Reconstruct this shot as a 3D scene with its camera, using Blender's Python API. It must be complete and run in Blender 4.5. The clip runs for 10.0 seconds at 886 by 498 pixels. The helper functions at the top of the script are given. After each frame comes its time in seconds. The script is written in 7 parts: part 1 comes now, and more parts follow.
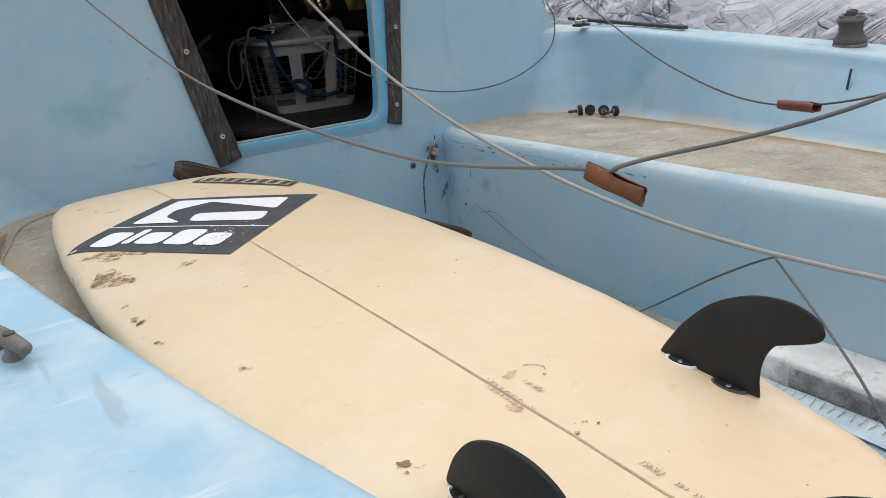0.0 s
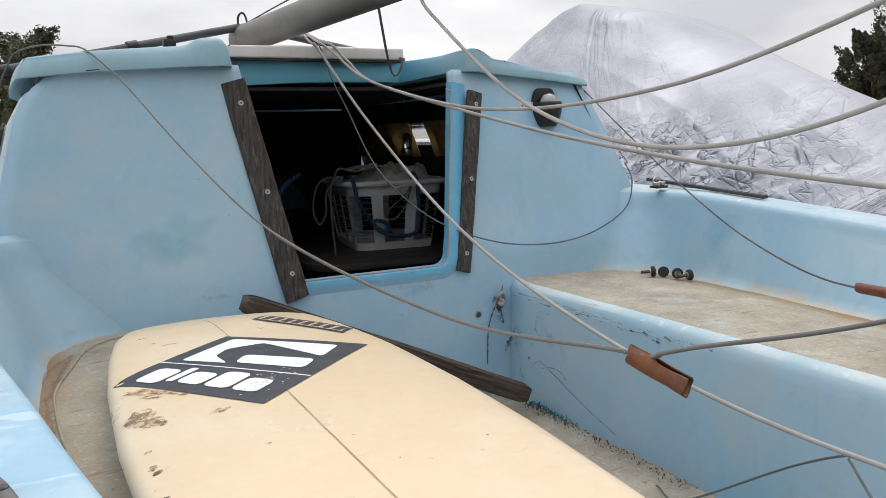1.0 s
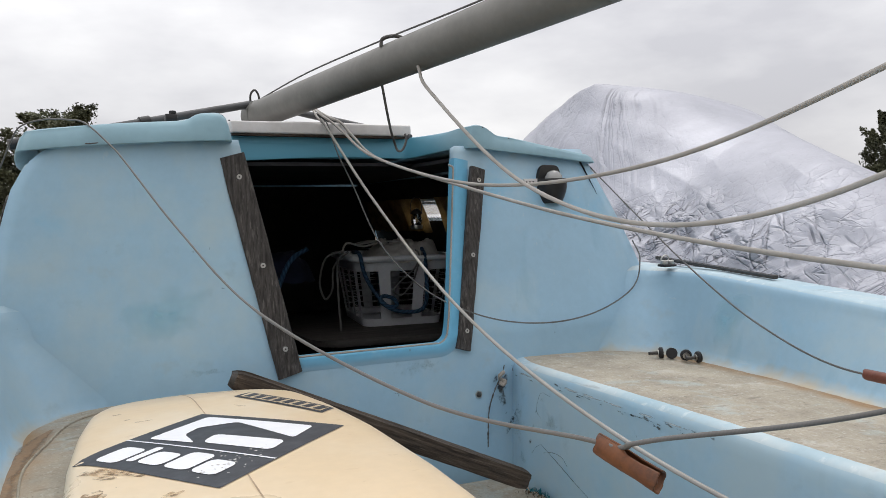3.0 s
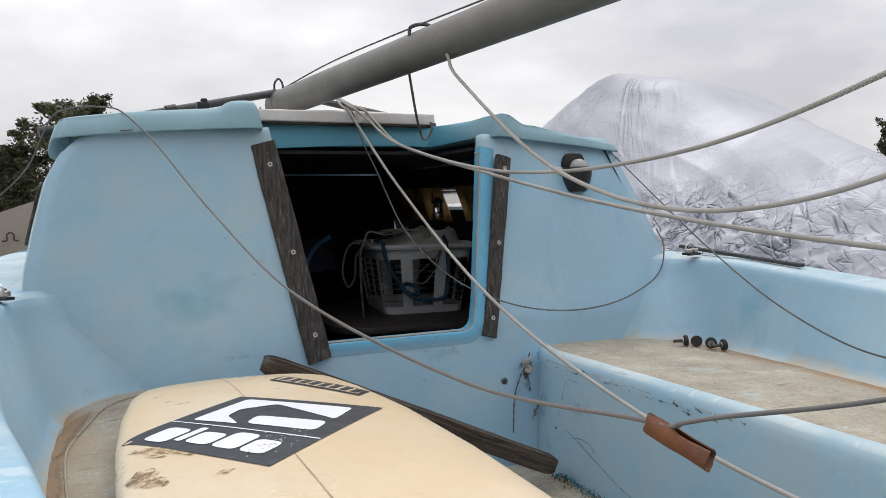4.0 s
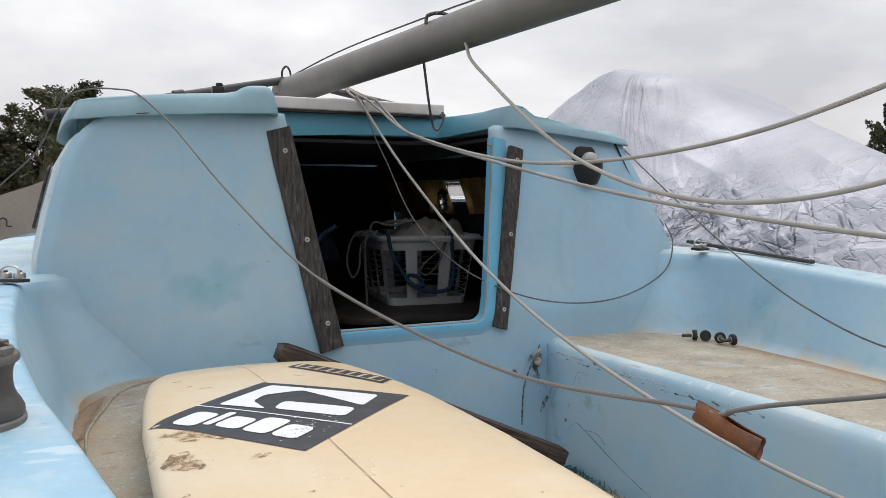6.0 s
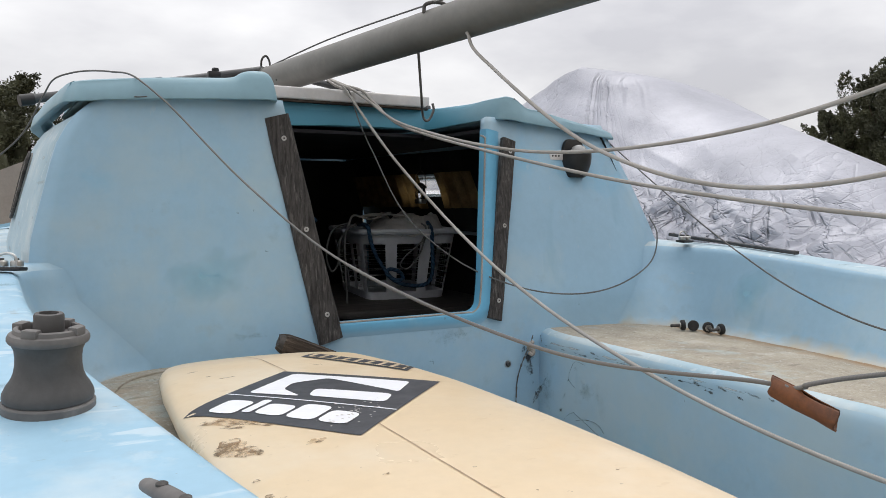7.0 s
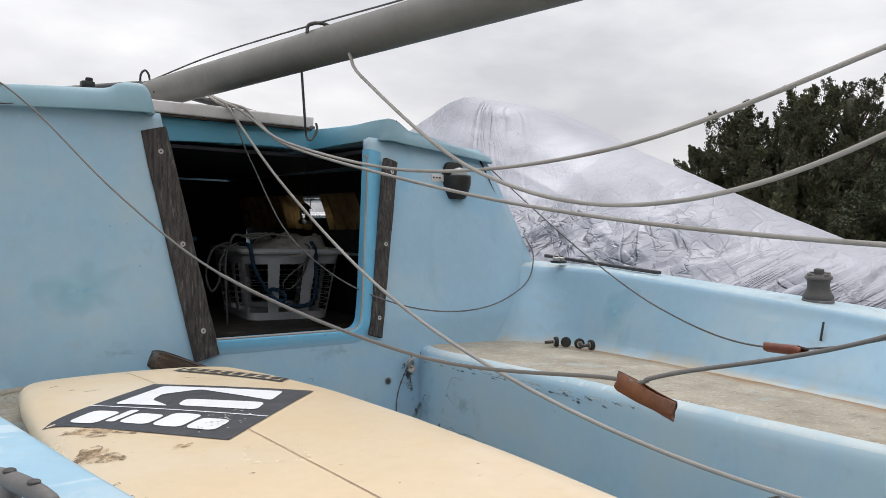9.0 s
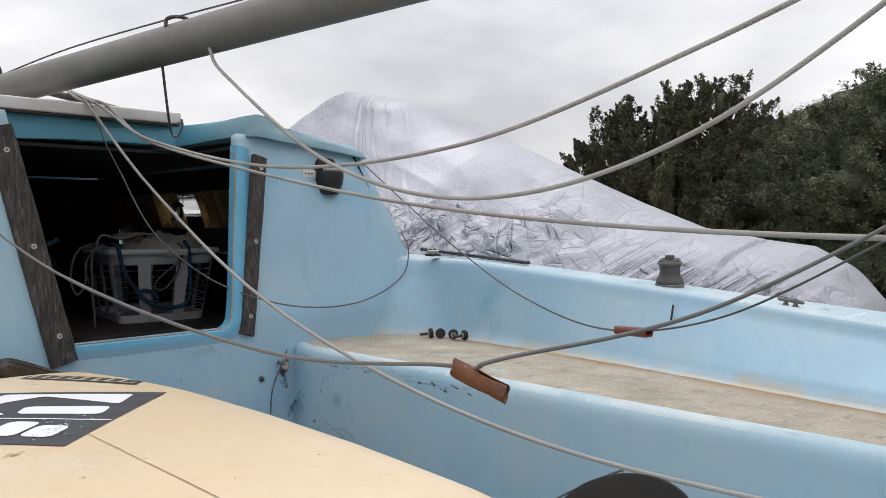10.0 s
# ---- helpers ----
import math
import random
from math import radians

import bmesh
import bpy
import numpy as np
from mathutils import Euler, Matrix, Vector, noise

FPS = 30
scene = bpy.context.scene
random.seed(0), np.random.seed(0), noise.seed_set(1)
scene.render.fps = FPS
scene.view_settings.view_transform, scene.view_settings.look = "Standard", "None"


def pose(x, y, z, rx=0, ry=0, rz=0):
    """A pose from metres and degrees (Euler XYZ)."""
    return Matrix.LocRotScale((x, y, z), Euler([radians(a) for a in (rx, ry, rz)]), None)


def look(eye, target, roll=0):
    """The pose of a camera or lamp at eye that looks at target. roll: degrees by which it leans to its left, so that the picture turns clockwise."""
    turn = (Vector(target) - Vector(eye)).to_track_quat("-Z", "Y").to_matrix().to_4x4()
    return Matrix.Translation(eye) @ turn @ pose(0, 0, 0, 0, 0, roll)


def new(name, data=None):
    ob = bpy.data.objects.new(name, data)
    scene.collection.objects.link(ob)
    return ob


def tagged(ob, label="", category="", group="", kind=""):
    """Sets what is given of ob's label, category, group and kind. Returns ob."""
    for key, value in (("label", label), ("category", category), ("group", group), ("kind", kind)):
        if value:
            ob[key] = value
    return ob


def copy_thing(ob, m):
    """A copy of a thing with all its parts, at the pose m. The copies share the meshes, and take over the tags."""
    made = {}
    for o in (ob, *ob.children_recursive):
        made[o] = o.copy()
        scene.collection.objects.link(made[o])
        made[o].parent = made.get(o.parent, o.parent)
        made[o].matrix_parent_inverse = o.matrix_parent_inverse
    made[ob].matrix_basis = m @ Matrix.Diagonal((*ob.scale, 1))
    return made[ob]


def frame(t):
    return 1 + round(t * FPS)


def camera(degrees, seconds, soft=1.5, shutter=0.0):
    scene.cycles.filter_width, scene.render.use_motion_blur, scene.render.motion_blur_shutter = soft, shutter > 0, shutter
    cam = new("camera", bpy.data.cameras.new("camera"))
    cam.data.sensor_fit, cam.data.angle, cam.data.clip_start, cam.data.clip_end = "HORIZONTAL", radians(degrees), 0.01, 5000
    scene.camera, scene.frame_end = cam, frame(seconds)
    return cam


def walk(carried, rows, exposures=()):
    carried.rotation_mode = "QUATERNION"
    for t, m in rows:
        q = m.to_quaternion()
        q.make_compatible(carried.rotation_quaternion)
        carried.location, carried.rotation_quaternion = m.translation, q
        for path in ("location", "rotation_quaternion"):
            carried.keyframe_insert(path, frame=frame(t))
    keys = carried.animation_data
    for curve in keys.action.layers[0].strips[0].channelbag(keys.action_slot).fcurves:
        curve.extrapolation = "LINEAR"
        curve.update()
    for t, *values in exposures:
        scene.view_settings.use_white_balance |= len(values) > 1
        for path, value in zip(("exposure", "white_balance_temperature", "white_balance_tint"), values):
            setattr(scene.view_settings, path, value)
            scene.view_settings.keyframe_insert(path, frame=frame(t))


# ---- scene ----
cam = camera(58.9, 10.0, 0.5)
PATH = [
    (0, (-0.963, -2.129, 0.877), (0.06, -0.529, 0.249), -5.2),
    (0.3, (-0.916, -2.12, 0.87), (0.053, -0.449, 0.35), -4.0),
    (0.5, (-0.908, -2.131, 0.897), (0.036, -0.429, 0.436), -3.1),
    (1, (-0.892, -2.136, 0.912), (0.006, -0.371, 0.629), -1.9),
    (1.5, (-0.844, -2.129, 0.902), (0.031, -0.337, 0.754), -1.4),
    (2, (-0.772, -2.138, 0.904), (0.098, -0.339, 0.826), -1.4),
    (2.5, (-0.761, -2.141, 0.905), (0.103, -0.339, 0.836), -1.6),
    (2.7, (-0.775, -2.135, 0.907), (0.083, -0.331, 0.83), -1.5),
    (3.8, (-0.834, -2.134, 0.901), (-0.009, -0.315, 0.797), -1.2),
    (4, (-0.851, -2.128, 0.898), (-0.027, -0.309, 0.787), -1.2),
    (4.5, (-0.867, -2.128, 0.892), (-0.047, -0.308, 0.767), -0.8),
    (5, (-0.869, -2.127, 0.893), (-0.044, -0.31, 0.758), -0.3),
    (5.5, (-0.889, -2.118, 0.89), (-0.053, -0.306, 0.755), -0.2),
    (5.7, (-0.895, -2.11, 0.887), (-0.056, -0.299, 0.759), -0.2),
    (6.8, (-1.036, -2.015, 0.871), (-0.082, -0.261, 0.746), 0.0),
    (7, (-1.061, -2.002, 0.855), (-0.073, -0.267, 0.732), 0.1),
    (7.5, (-1.084, -1.984, 0.857), (-0.014, -0.299, 0.743), 0.6),
    (8, (-1.085, -1.981, 0.847), (0.047, -0.335, 0.747), 1.1),
    (8.5, (-1.068, -2.035, 0.822), (0.11, -0.421, 0.746), 1.2),
    (9, (-1.059, -2.053, 0.826), (0.162, -0.469, 0.777), 0.9),
    (9.5, (-1.036, -2.087, 0.84), (0.256, -0.561, 0.804), 0.3),
    (10, (-1.013, -2.125, 0.826), (0.403, -0.714, 0.765), -0.3),
]
walk(cam, [(t, look(eye, target, roll)) for t, eye, target, roll in PATH], exposures=[(0, -0.08), (0.5, 0.03), (1, 0.08), (1.5, 0.03), (2, 0.0), (10, 0.0)])

# ---- world, sun ----
world = bpy.data.worlds.new("overcast_sky")
scene.world = world
world.use_nodes = True
wn, wl = world.node_tree.nodes, world.node_tree.links
wn.clear()
sky = wn.new("ShaderNodeTexSky")
sky.sky_type, sky.sun_disc, sky.sun_elevation, sky.sun_rotation = "NISHITA", False, radians(61), radians(37)
sky.dust_density = 4.0
geo = wn.new("ShaderNodeTexCoord")
mapn = wn.new("ShaderNodeMapping")
mapn.inputs["Scale"].default_value = (1.0, 1.0, 2.6)
n1 = wn.new("ShaderNodeTexNoise")
n1.inputs["Scale"].default_value, n1.inputs["Detail"].default_value, n1.inputs["Roughness"].default_value = 2.1, 7.0, 0.5
ramp = wn.new("ShaderNodeValToRGB")
ramp.color_ramp.elements[0].position, ramp.color_ramp.elements[0].color = 0.36, (0.62, 0.62, 0.66, 1)
ramp.color_ramp.elements[1].position, ramp.color_ramp.elements[1].color = 0.60, (1.0, 0.995, 1.005, 1)
bg_sky, bg_cloud, mixw, outw = (wn.new(k) for k in ("ShaderNodeBackground", "ShaderNodeBackground", "ShaderNodeMixShader", "ShaderNodeOutputWorld"))
bg_sky.inputs["Strength"].default_value = 0.10
bg_cloud.inputs["Strength"].default_value = 0.98
mixw.inputs[0].default_value = 0.93
wl.new(sky.outputs[0], bg_sky.inputs[0])
wl.new(geo.outputs["Generated"], mapn.inputs[0])
wl.new(mapn.outputs[0], n1.inputs["Vector"])
wl.new(n1.outputs[0], ramp.inputs[0])
# an overcast sky is brightest overhead
sepw, lift, mulw = wn.new("ShaderNodeSeparateXYZ"), wn.new("ShaderNodeMapRange"), wn.new("ShaderNodeMix")
lift.inputs[1].default_value, lift.inputs[2].default_value, lift.inputs[3].default_value, lift.inputs[4].default_value = 0.0, 1.0, 0.90, 1.95
mulw.data_type, mulw.blend_type = "RGBA", "MULTIPLY"
mulw.inputs[0].default_value = 1.0
wl.new(geo.outputs["Generated"], sepw.inputs[0])
wl.new(sepw.outputs[2], lift.inputs[0])
wl.new(ramp.outputs[0], mulw.inputs[6])
wl.new(lift.outputs[0], mulw.inputs[7])
wl.new(mulw.outputs[2], bg_cloud.inputs[0])
wl.new(bg_sky.outputs[0], mixw.inputs[1])
wl.new(bg_cloud.outputs[0], mixw.inputs[2])
wl.new(mixw.outputs[0], outw.inputs[0])
sun = new("sun", bpy.data.lights.new("sun", "SUN"))
sun.data.energy, sun.data.angle, sun.data.color = 0.7, radians(25), (1.0, 0.97, 0.93)
sun.matrix_world = look((3, 4, 9), (0, 0, 0))


# ---- materials ----
def mat(name, base, rough=0.6, metal=0.0, var=0.12, scale=8.0, fine=90.0, bump=0.15, dist=0.002, spots=None, hue=None, coord="Object", aniso=(1, 1, 1), per_piece=0.0, transmission=0.0, spec=0.5, patches=(), streaks=()):
    """A surface with colour varied at two scales, relief, and optional stains: patches and streaks=(colour, scale, threshold, amount, softness[, stretch])."""
    m = bpy.data.materials.new(name)
    m.use_nodes = True
    nt = m.node_tree
    N, L = nt.nodes, nt.links
    bs = N["Principled BSDF"]
    tc = N.new("ShaderNodeTexCoord")
    mp = N.new("ShaderNodeMapping")
    mp.inputs["Scale"].default_value = aniso
    L.new(tc.outputs[coord], mp.inputs[0])

    def noise_tex(sc, detail=5.0, rough_=0.6, vec=mp):
        n = N.new("ShaderNodeTexNoise")
        n.inputs["Scale"].default_value, n.inputs["Detail"].default_value, n.inputs["Roughness"].default_value = sc, detail, rough_
        L.new(vec.outputs[0], n.inputs["Vector"])
        return n.outputs[0]

    def rng(src, a, b, lo, hi):
        r = N.new("ShaderNodeMapRange")
        for i, v in enumerate((a, b, lo, hi)):
            r.inputs[i + 1].default_value = v
        L.new(src, r.inputs[0])
        return r.outputs[0]

    def mixc(fac, a, b, mode="MIX"):
        x = N.new("ShaderNodeMix")
        x.data_type, x.blend_type = "RGBA", mode
        for sock, v in ((x.inputs[0], fac), (x.inputs[6], a), (x.inputs[7], b)):
            if hasattr(v, "links"):
                L.new(v, sock)
            else:
                sock.default_value = v if isinstance(v, float) else (*v, 1)
        return x.outputs[2]

    big, small = noise_tex(scale), noise_tex(fine, 3.0)
    dark = tuple(c * (1 - var * 2) for c in base)
    light = tuple(min(1, c * (1 + var)) for c in base)
    col = mixc(rng(big, 0.3, 0.7, 0.0, 1.0), dark if hue is None else hue, light)
    col = mixc(rng(small, 0.35, 0.65, 0.0, 1.0), col, tuple(1 - var * 0.7 for _ in range(3)), "MULTIPLY") if var else col
    for c, sc, th, am, so in ([spots] if spots else []) + list(patches):
        col = mixc(rng(noise_tex(sc, 6.0, 0.62), th, th + so, 0.0, am), col, c)
    for c, sc, th, am, so, stretch in streaks:
        ms = N.new("ShaderNodeMapping")
        ms.inputs["Scale"].default_value = stretch
        ms.inputs["Location"].default_value = (sc * 0.37, th * 5, am * 3)
        L.new(tc.outputs[coord], ms.inputs[0])
        col = mixc(rng(noise_tex(sc, 4.0, 0.55, ms), th, th + so, 0.0, am), col, c)
    if per_piece:
        oi = N.new("ShaderNodeObjectInfo")
        gm = N.new("ShaderNodeNewGeometry")
        ad = N.new("ShaderNodeMath")
        ad.operation = "ADD"
        L.new(oi.outputs["Random"], ad.inputs[0])
        L.new(gm.outputs["Random Per Island"], ad.inputs[1])
        hs = N.new("ShaderNodeHueSaturation")
        L.new(rng(ad.outputs[0], 0.0, 2.0, 1 - per_piece, 1 + per_piece), hs.inputs["Value"])
        L.new(col, hs.inputs["Color"])
        col = hs.outputs[0]
    L.new(col, bs.inputs["Base Color"])
    L.new(rng(big, 0.2, 0.8, min(1, rough + 0.08), max(0.03, rough - 0.08)), bs.inputs["Roughness"])
    bs.inputs["Metallic"].default_value = metal
    bs.inputs["Transmission Weight"].default_value = transmission
    bs.inputs["Specular IOR Level"].default_value = spec
    if bump:
        b = N.new("ShaderNodeBump")
        b.inputs["Strength"].default_value, b.inputs["Distance"].default_value = bump, dist
        ad2 = N.new("ShaderNodeMath")
        ad2.operation = "ADD"
        L.new(small, ad2.inputs[0])
        L.new(big, ad2.inputs[1])
        L.new(ad2.outputs[0], b.inputs["Height"])
        L.new(b.outputs[0], bs.inputs["Normal"])
    return m


GEL = (0.3066, 0.4878, 0.6293)
gelcoat = mat("faded_blue_gelcoat", GEL, 0.42, var=0.07, scale=2.2, fine=35, bump=0.05, dist=0.002, hue=(0.294, 0.456, 0.58),
              patches=[((0.20, 0.45, 0.64), 2.6, 0.555, 0.75, 0.13), ((0.41, 0.515, 0.55), 2.0, 0.47, 0.65, 0.16), ((0.22, 0.30, 0.36), 9.0, 0.62, 0.30, 0.12), ((0.12, 0.16, 0.19), 38.0, 0.725, 0.5, 0.03), ((0.34, 0.34, 0.30), 6.0, 0.63, 0.28, 0.12)],
              streaks=[((0.42, 0.53, 0.58), 13.0, 0.60, 0.16, 0.12, (1, 1, 0.16)), ((0.19, 0.36, 0.48), 9.0, 0.62, 0.30, 0.10, (1, 1, 0.2)), ((0.46, 0.55, 0.59), 42.0, 0.69, 0.28, 0.03, (1.0, 0.12, 0.6))])
gel_chalk = mat("chalky_blue_gelcoat", (0.30, 0.485, 0.61), 0.55, var=0.06, scale=4.0, fine=60, bump=0.08, dist=0.002, hue=(0.265, 0.445, 0.58),
                patches=[((0.51, 0.61, 0.655), 3.5, 0.52, 0.75, 0.14), ((0.30, 0.31, 0.31), 9.0, 0.64, 0.35, 0.09), ((0.20, 0.19, 0.18), 55.0, 0.68, 0.6, 0.04), ((0.50, 0.60, 0.65), 21.0, 0.56, 0.40, 0.08), ((0.30, 0.44, 0.55), 15.0, 0.58, 0.35, 0.10)],
                streaks=[((0.26, 0.32, 0.36), 22.0, 0.64, 0.45, 0.05, (1.0, 0.18, 1)), ((0.22, 0.21, 0.20), 80.0, 0.70, 0.6, 0.03, (0.15, 1.0, 1)), ((0.62, 0.69, 0.72), 30.0, 0.62, 0.5, 0.05, (0.2, 1.0, 1))])
gel_roof = mat("weathered_blue_roof", (0.225, 0.375, 0.445), 0.5, var=0.07, scale=3.0, fine=40, bump=0.06, dist=0.002,
               patches=[((0.18, 0.37, 0.49), 3.0, 0.58, 0.5, 0.10), ((0.30, 0.30, 0.28), 18.0, 0.70, 0.4, 0.06)])
gel_deep = mat("glossy_blue_frame", (0.13, 0.40, 0.60), 0.38, var=0.06, scale=5.0, fine=60, bump=0.04,
               patches=[((0.30, 0.50, 0.61), 7.0, 0.58, 0.45, 0.10), ((0.10, 0.13, 0.15), 50.0, 0.69, 0.5, 0.04)])
gel_pale = mat("sun_bleached_gelcoat", (0.405, 0.525, 0.585), 0.6, var=0.06, scale=4.0, fine=60, bump=0.10, dist=0.002, hue=(0.36, 0.49, 0.56),
               patches=[((0.54, 0.60, 0.61), 4.0, 0.50, 0.7, 0.14), ((0.33, 0.32, 0.29), 8.0, 0.62, 0.35, 0.09), ((0.28, 0.45, 0.56), 6.0, 0.57, 0.5, 0.10), ((0.19, 0.18, 0.17), 55.0, 0.68, 0.6, 0.04), ((0.56, 0.62, 0.63), 24.0, 0.57, 0.45, 0.08)],
               streaks=[((0.24, 0.27, 0.28), 26.0, 0.64, 0.5, 0.05, (1.0, 0.18, 1)), ((0.64, 0.69, 0.70), 30.0, 0.61, 0.5, 0.05, (0.2, 1.0, 1))])
# deep teal: the recess's shade is put into the lintel's colour
teal = mat("shaded_teal_lintel", (0.085, 0.29, 0.40), 0.5, var=0.10, scale=5.0, fine=50, bump=0.05)
nonskid = mat("dirty_tan_nonskid", (0.385, 0.345, 0.275), 0.85, var=0.20, scale=7.0, fine=140, bump=0.7, dist=0.005, hue=(0.31, 0.275, 0.215),
              streaks=[((0.17, 0.145, 0.115), 55.0, 0.62, 0.55, 0.06, (0.22, 1.0, 1.0)), ((0.52, 0.49, 0.43), 48.0, 0.60, 0.28, 0.10, (1.0, 0.4, 1.0)), ((0.14, 0.12, 0.10), 90.0, 0.66, 0.6, 0.04, (1.0, 0.3, 1.0))],
              patches=[((0.40, 0.47, 0.47), 5.5, 0.58, 0.6, 0.10), ((0.55, 0.53, 0.48), 9.0, 0.57, 0.55, 0.14), ((0.24, 0.15, 0.07), 4.0, 0.63, 0.55, 0.10), ((0.60, 0.58, 0.52), 85.0, 0.57, 0.40, 0.08), ((0.24, 0.20, 0.15), 120.0, 0.58, 0.45, 0.07), ((0.10, 0.08, 0.06), 42.0, 0.70, 0.6, 0.05)])


def add_stain(m, colour):
    """Mixes in a rusty dirt colour where the mesh's 'stain' attribute says so, broken up by noise."""
    N, L = m.node_tree.nodes, m.node_tree.links
    bs = N["Principled BSDF"]
    src = bs.inputs["Base Color"].links[0].from_socket
    at, tc, nz, ml, rg, mx = (N.new(k) for k in ("ShaderNodeAttribute", "ShaderNodeTexCoord", "ShaderNodeTexNoise", "ShaderNodeMath", "ShaderNodeMapRange", "ShaderNodeMix"))
    at.attribute_name = "stain"
    nz.inputs["Scale"].default_value, nz.inputs["Detail"].default_value = 14.0, 7.0
    L.new(tc.outputs["Object"], nz.inputs["Vector"])
    ml.operation = "ADD"
    L.new(at.outputs["Fac"], ml.inputs[0])
    L.new(nz.outputs[0], ml.inputs[1])
    for k, v in enumerate((0.78, 1.35, 0.0, 0.9)):
        rg.inputs[k + 1].default_value = v
    L.new(ml.outputs[0], rg.inputs[0])
    mx.data_type = "RGBA"
    L.new(rg.outputs[0], mx.inputs[0])
    L.new(src, mx.inputs[6])
    mx.inputs[7].default_value = (*colour, 1)
    L.new(mx.outputs[2], bs.inputs["Base Color"])


def add_blend(m, colour):
    """Runs over into a second colour where the mesh's 'blend' attribute rises to 1."""
    N, L = m.node_tree.nodes, m.node_tree.links
    bs = N["Principled BSDF"]
    src = bs.inputs["Base Color"].links[0].from_socket
    at, mx = N.new("ShaderNodeAttribute"), N.new("ShaderNodeMix")
    at.attribute_name, mx.data_type = "blend", "RGBA"
    L.new(at.outputs["Fac"], mx.inputs[0])
    L.new(src, mx.inputs[6])
    mx.inputs[7].default_value = (*colour, 1)
    L.new(mx.outputs[2], bs.inputs["Base Color"])


def fading(m, scale, low, high, most):
    """A stain that thins out towards its rim (the mesh's 'fade' attribute) and breaks into flecks."""
    N, L = m.node_tree.nodes, m.node_tree.links
    tc, nz, at, ad, rg = (N.new(k) for k in ("ShaderNodeTexCoord", "ShaderNodeTexNoise", "ShaderNodeAttribute", "ShaderNodeMath", "ShaderNodeMapRange"))
    nz.inputs["Scale"].default_value, nz.inputs["Detail"].default_value, nz.inputs["Roughness"].default_value = scale, 7.0, 0.65
    L.new(tc.outputs["Object"], nz.inputs["Vector"])
    at.attribute_name = "fade"
    ad.operation = "MULTIPLY_ADD"
    L.new(at.outputs["Fac"], ad.inputs[0])
    ad.inputs[1].default_value = 0.55
    L.new(nz.outputs[0], ad.inputs[2])
    for k, v in enumerate((low, high, 0.0, most)):
        rg.inputs[k + 1].default_value = v
    L.new(ad.outputs[0], rg.inputs[0])
    L.new(rg.outputs[0], N["Principled BSDF"].inputs["Alpha"])


add_blend(gel_deep, GEL)
# the hatch recess's shade is painted into the roof edge as deeper teal
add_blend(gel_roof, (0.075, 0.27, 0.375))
add_stain(nonskid, (0.29, 0.175, 0.083))
add_stain(gelcoat, (0.43, 0.345, 0.215))
rust_dirt = mat("rusty_dirt_line", (0.16, 0.105, 0.06), 0.95, var=0.25, scale=20.0, fine=160, bump=0.6, dist=0.004, patches=[((0.10, 0.07, 0.04), 30.0, 0.58, 0.7, 0.1)])
rust_pale = mat("rust_stained_channel", (0.25, 0.155, 0.085), 0.95, var=0.25, scale=18.0, fine=140, bump=0.6, dist=0.004, hue=(0.30, 0.22, 0.15), patches=[((0.13, 0.075, 0.035), 16.0, 0.55, 0.7, 0.1)])
fading(rust_pale, 22.0, 0.5, 0.9, 0.9)
board_cream = mat("yellowed_surfboard_resin", (0.70, 0.567, 0.392), 0.32, var=0.055, scale=5.0, fine=45, bump=0.025, dist=0.002, hue=(0.71, 0.555, 0.36),
                  patches=[((0.77, 0.68, 0.54), 3.0, 0.52, 0.55, 0.16), ((0.70, 0.52, 0.32), 8.0, 0.60, 0.30, 0.10), ((0.50, 0.37, 0.22), 26.0, 0.665, 0.35, 0.05), ((0.20, 0.13, 0.07), 85.0, 0.715, 0.75, 0.02)],
                  streaks=[((0.58, 0.43, 0.26), 45.0, 0.67, 0.30, 0.03, (0.5, 1.0, 1))])
stringer_dark = mat("dark_stringer_line", (0.47, 0.345, 0.225), 0.5, var=0.2, scale=20, fine=120)
sticker_black = mat("faded_black_vinyl", (0.040, 0.043, 0.052), 0.5, var=0.15, scale=20, fine=150, bump=0.05, patches=[((0.30, 0.28, 0.25), 40.0, 0.69, 0.5, 0.06)])
sticker_white = mat("white_vinyl", (0.82, 0.83, 0.86), 0.45, var=0.03, scale=20, fine=150, bump=0.04, patches=[((0.35, 0.32, 0.28), 45.0, 0.72, 0.6, 0.05)])
fin_black = mat("matte_black_fin_plastic", (0.006, 0.006, 0.0065), 0.72, var=0.2, scale=14, fine=120, bump=0.08)
dirt = mat("dried_mud_scuff", (0.27, 0.18, 0.10), 0.9, var=0.3, scale=24, fine=160, bump=0.5)
dirt_pale = mat("pale_mud_smear", (0.55, 0.40, 0.24), 0.8, var=0.15, scale=24, fine=160, bump=0.2)


def ragged(m, scale, low, high):
    """Lets a thin smear break up into flecks."""
    N, L = m.node_tree.nodes, m.node_tree.links
    tc, nz, rg = N.new("ShaderNodeTexCoord"), N.new("ShaderNodeTexNoise"), N.new("ShaderNodeMapRange")
    nz.inputs["Scale"].default_value, nz.inputs["Detail"].default_value, nz.inputs["Roughness"].default_value = scale, 6.0, 0.65
    L.new(tc.outputs["Object"], nz.inputs["Vector"])
    for k, v in enumerate((low, high, 0.0, 1.0)):
        rg.inputs[k + 1].default_value = v
    L.new(nz.outputs[0], rg.inputs[0])
    L.new(rg.outputs[0], N["Principled BSDF"].inputs["Alpha"])


ragged(dirt, 70.0, 0.42, 0.62)
ragged(dirt_pale, 45.0, 0.38, 0.75)


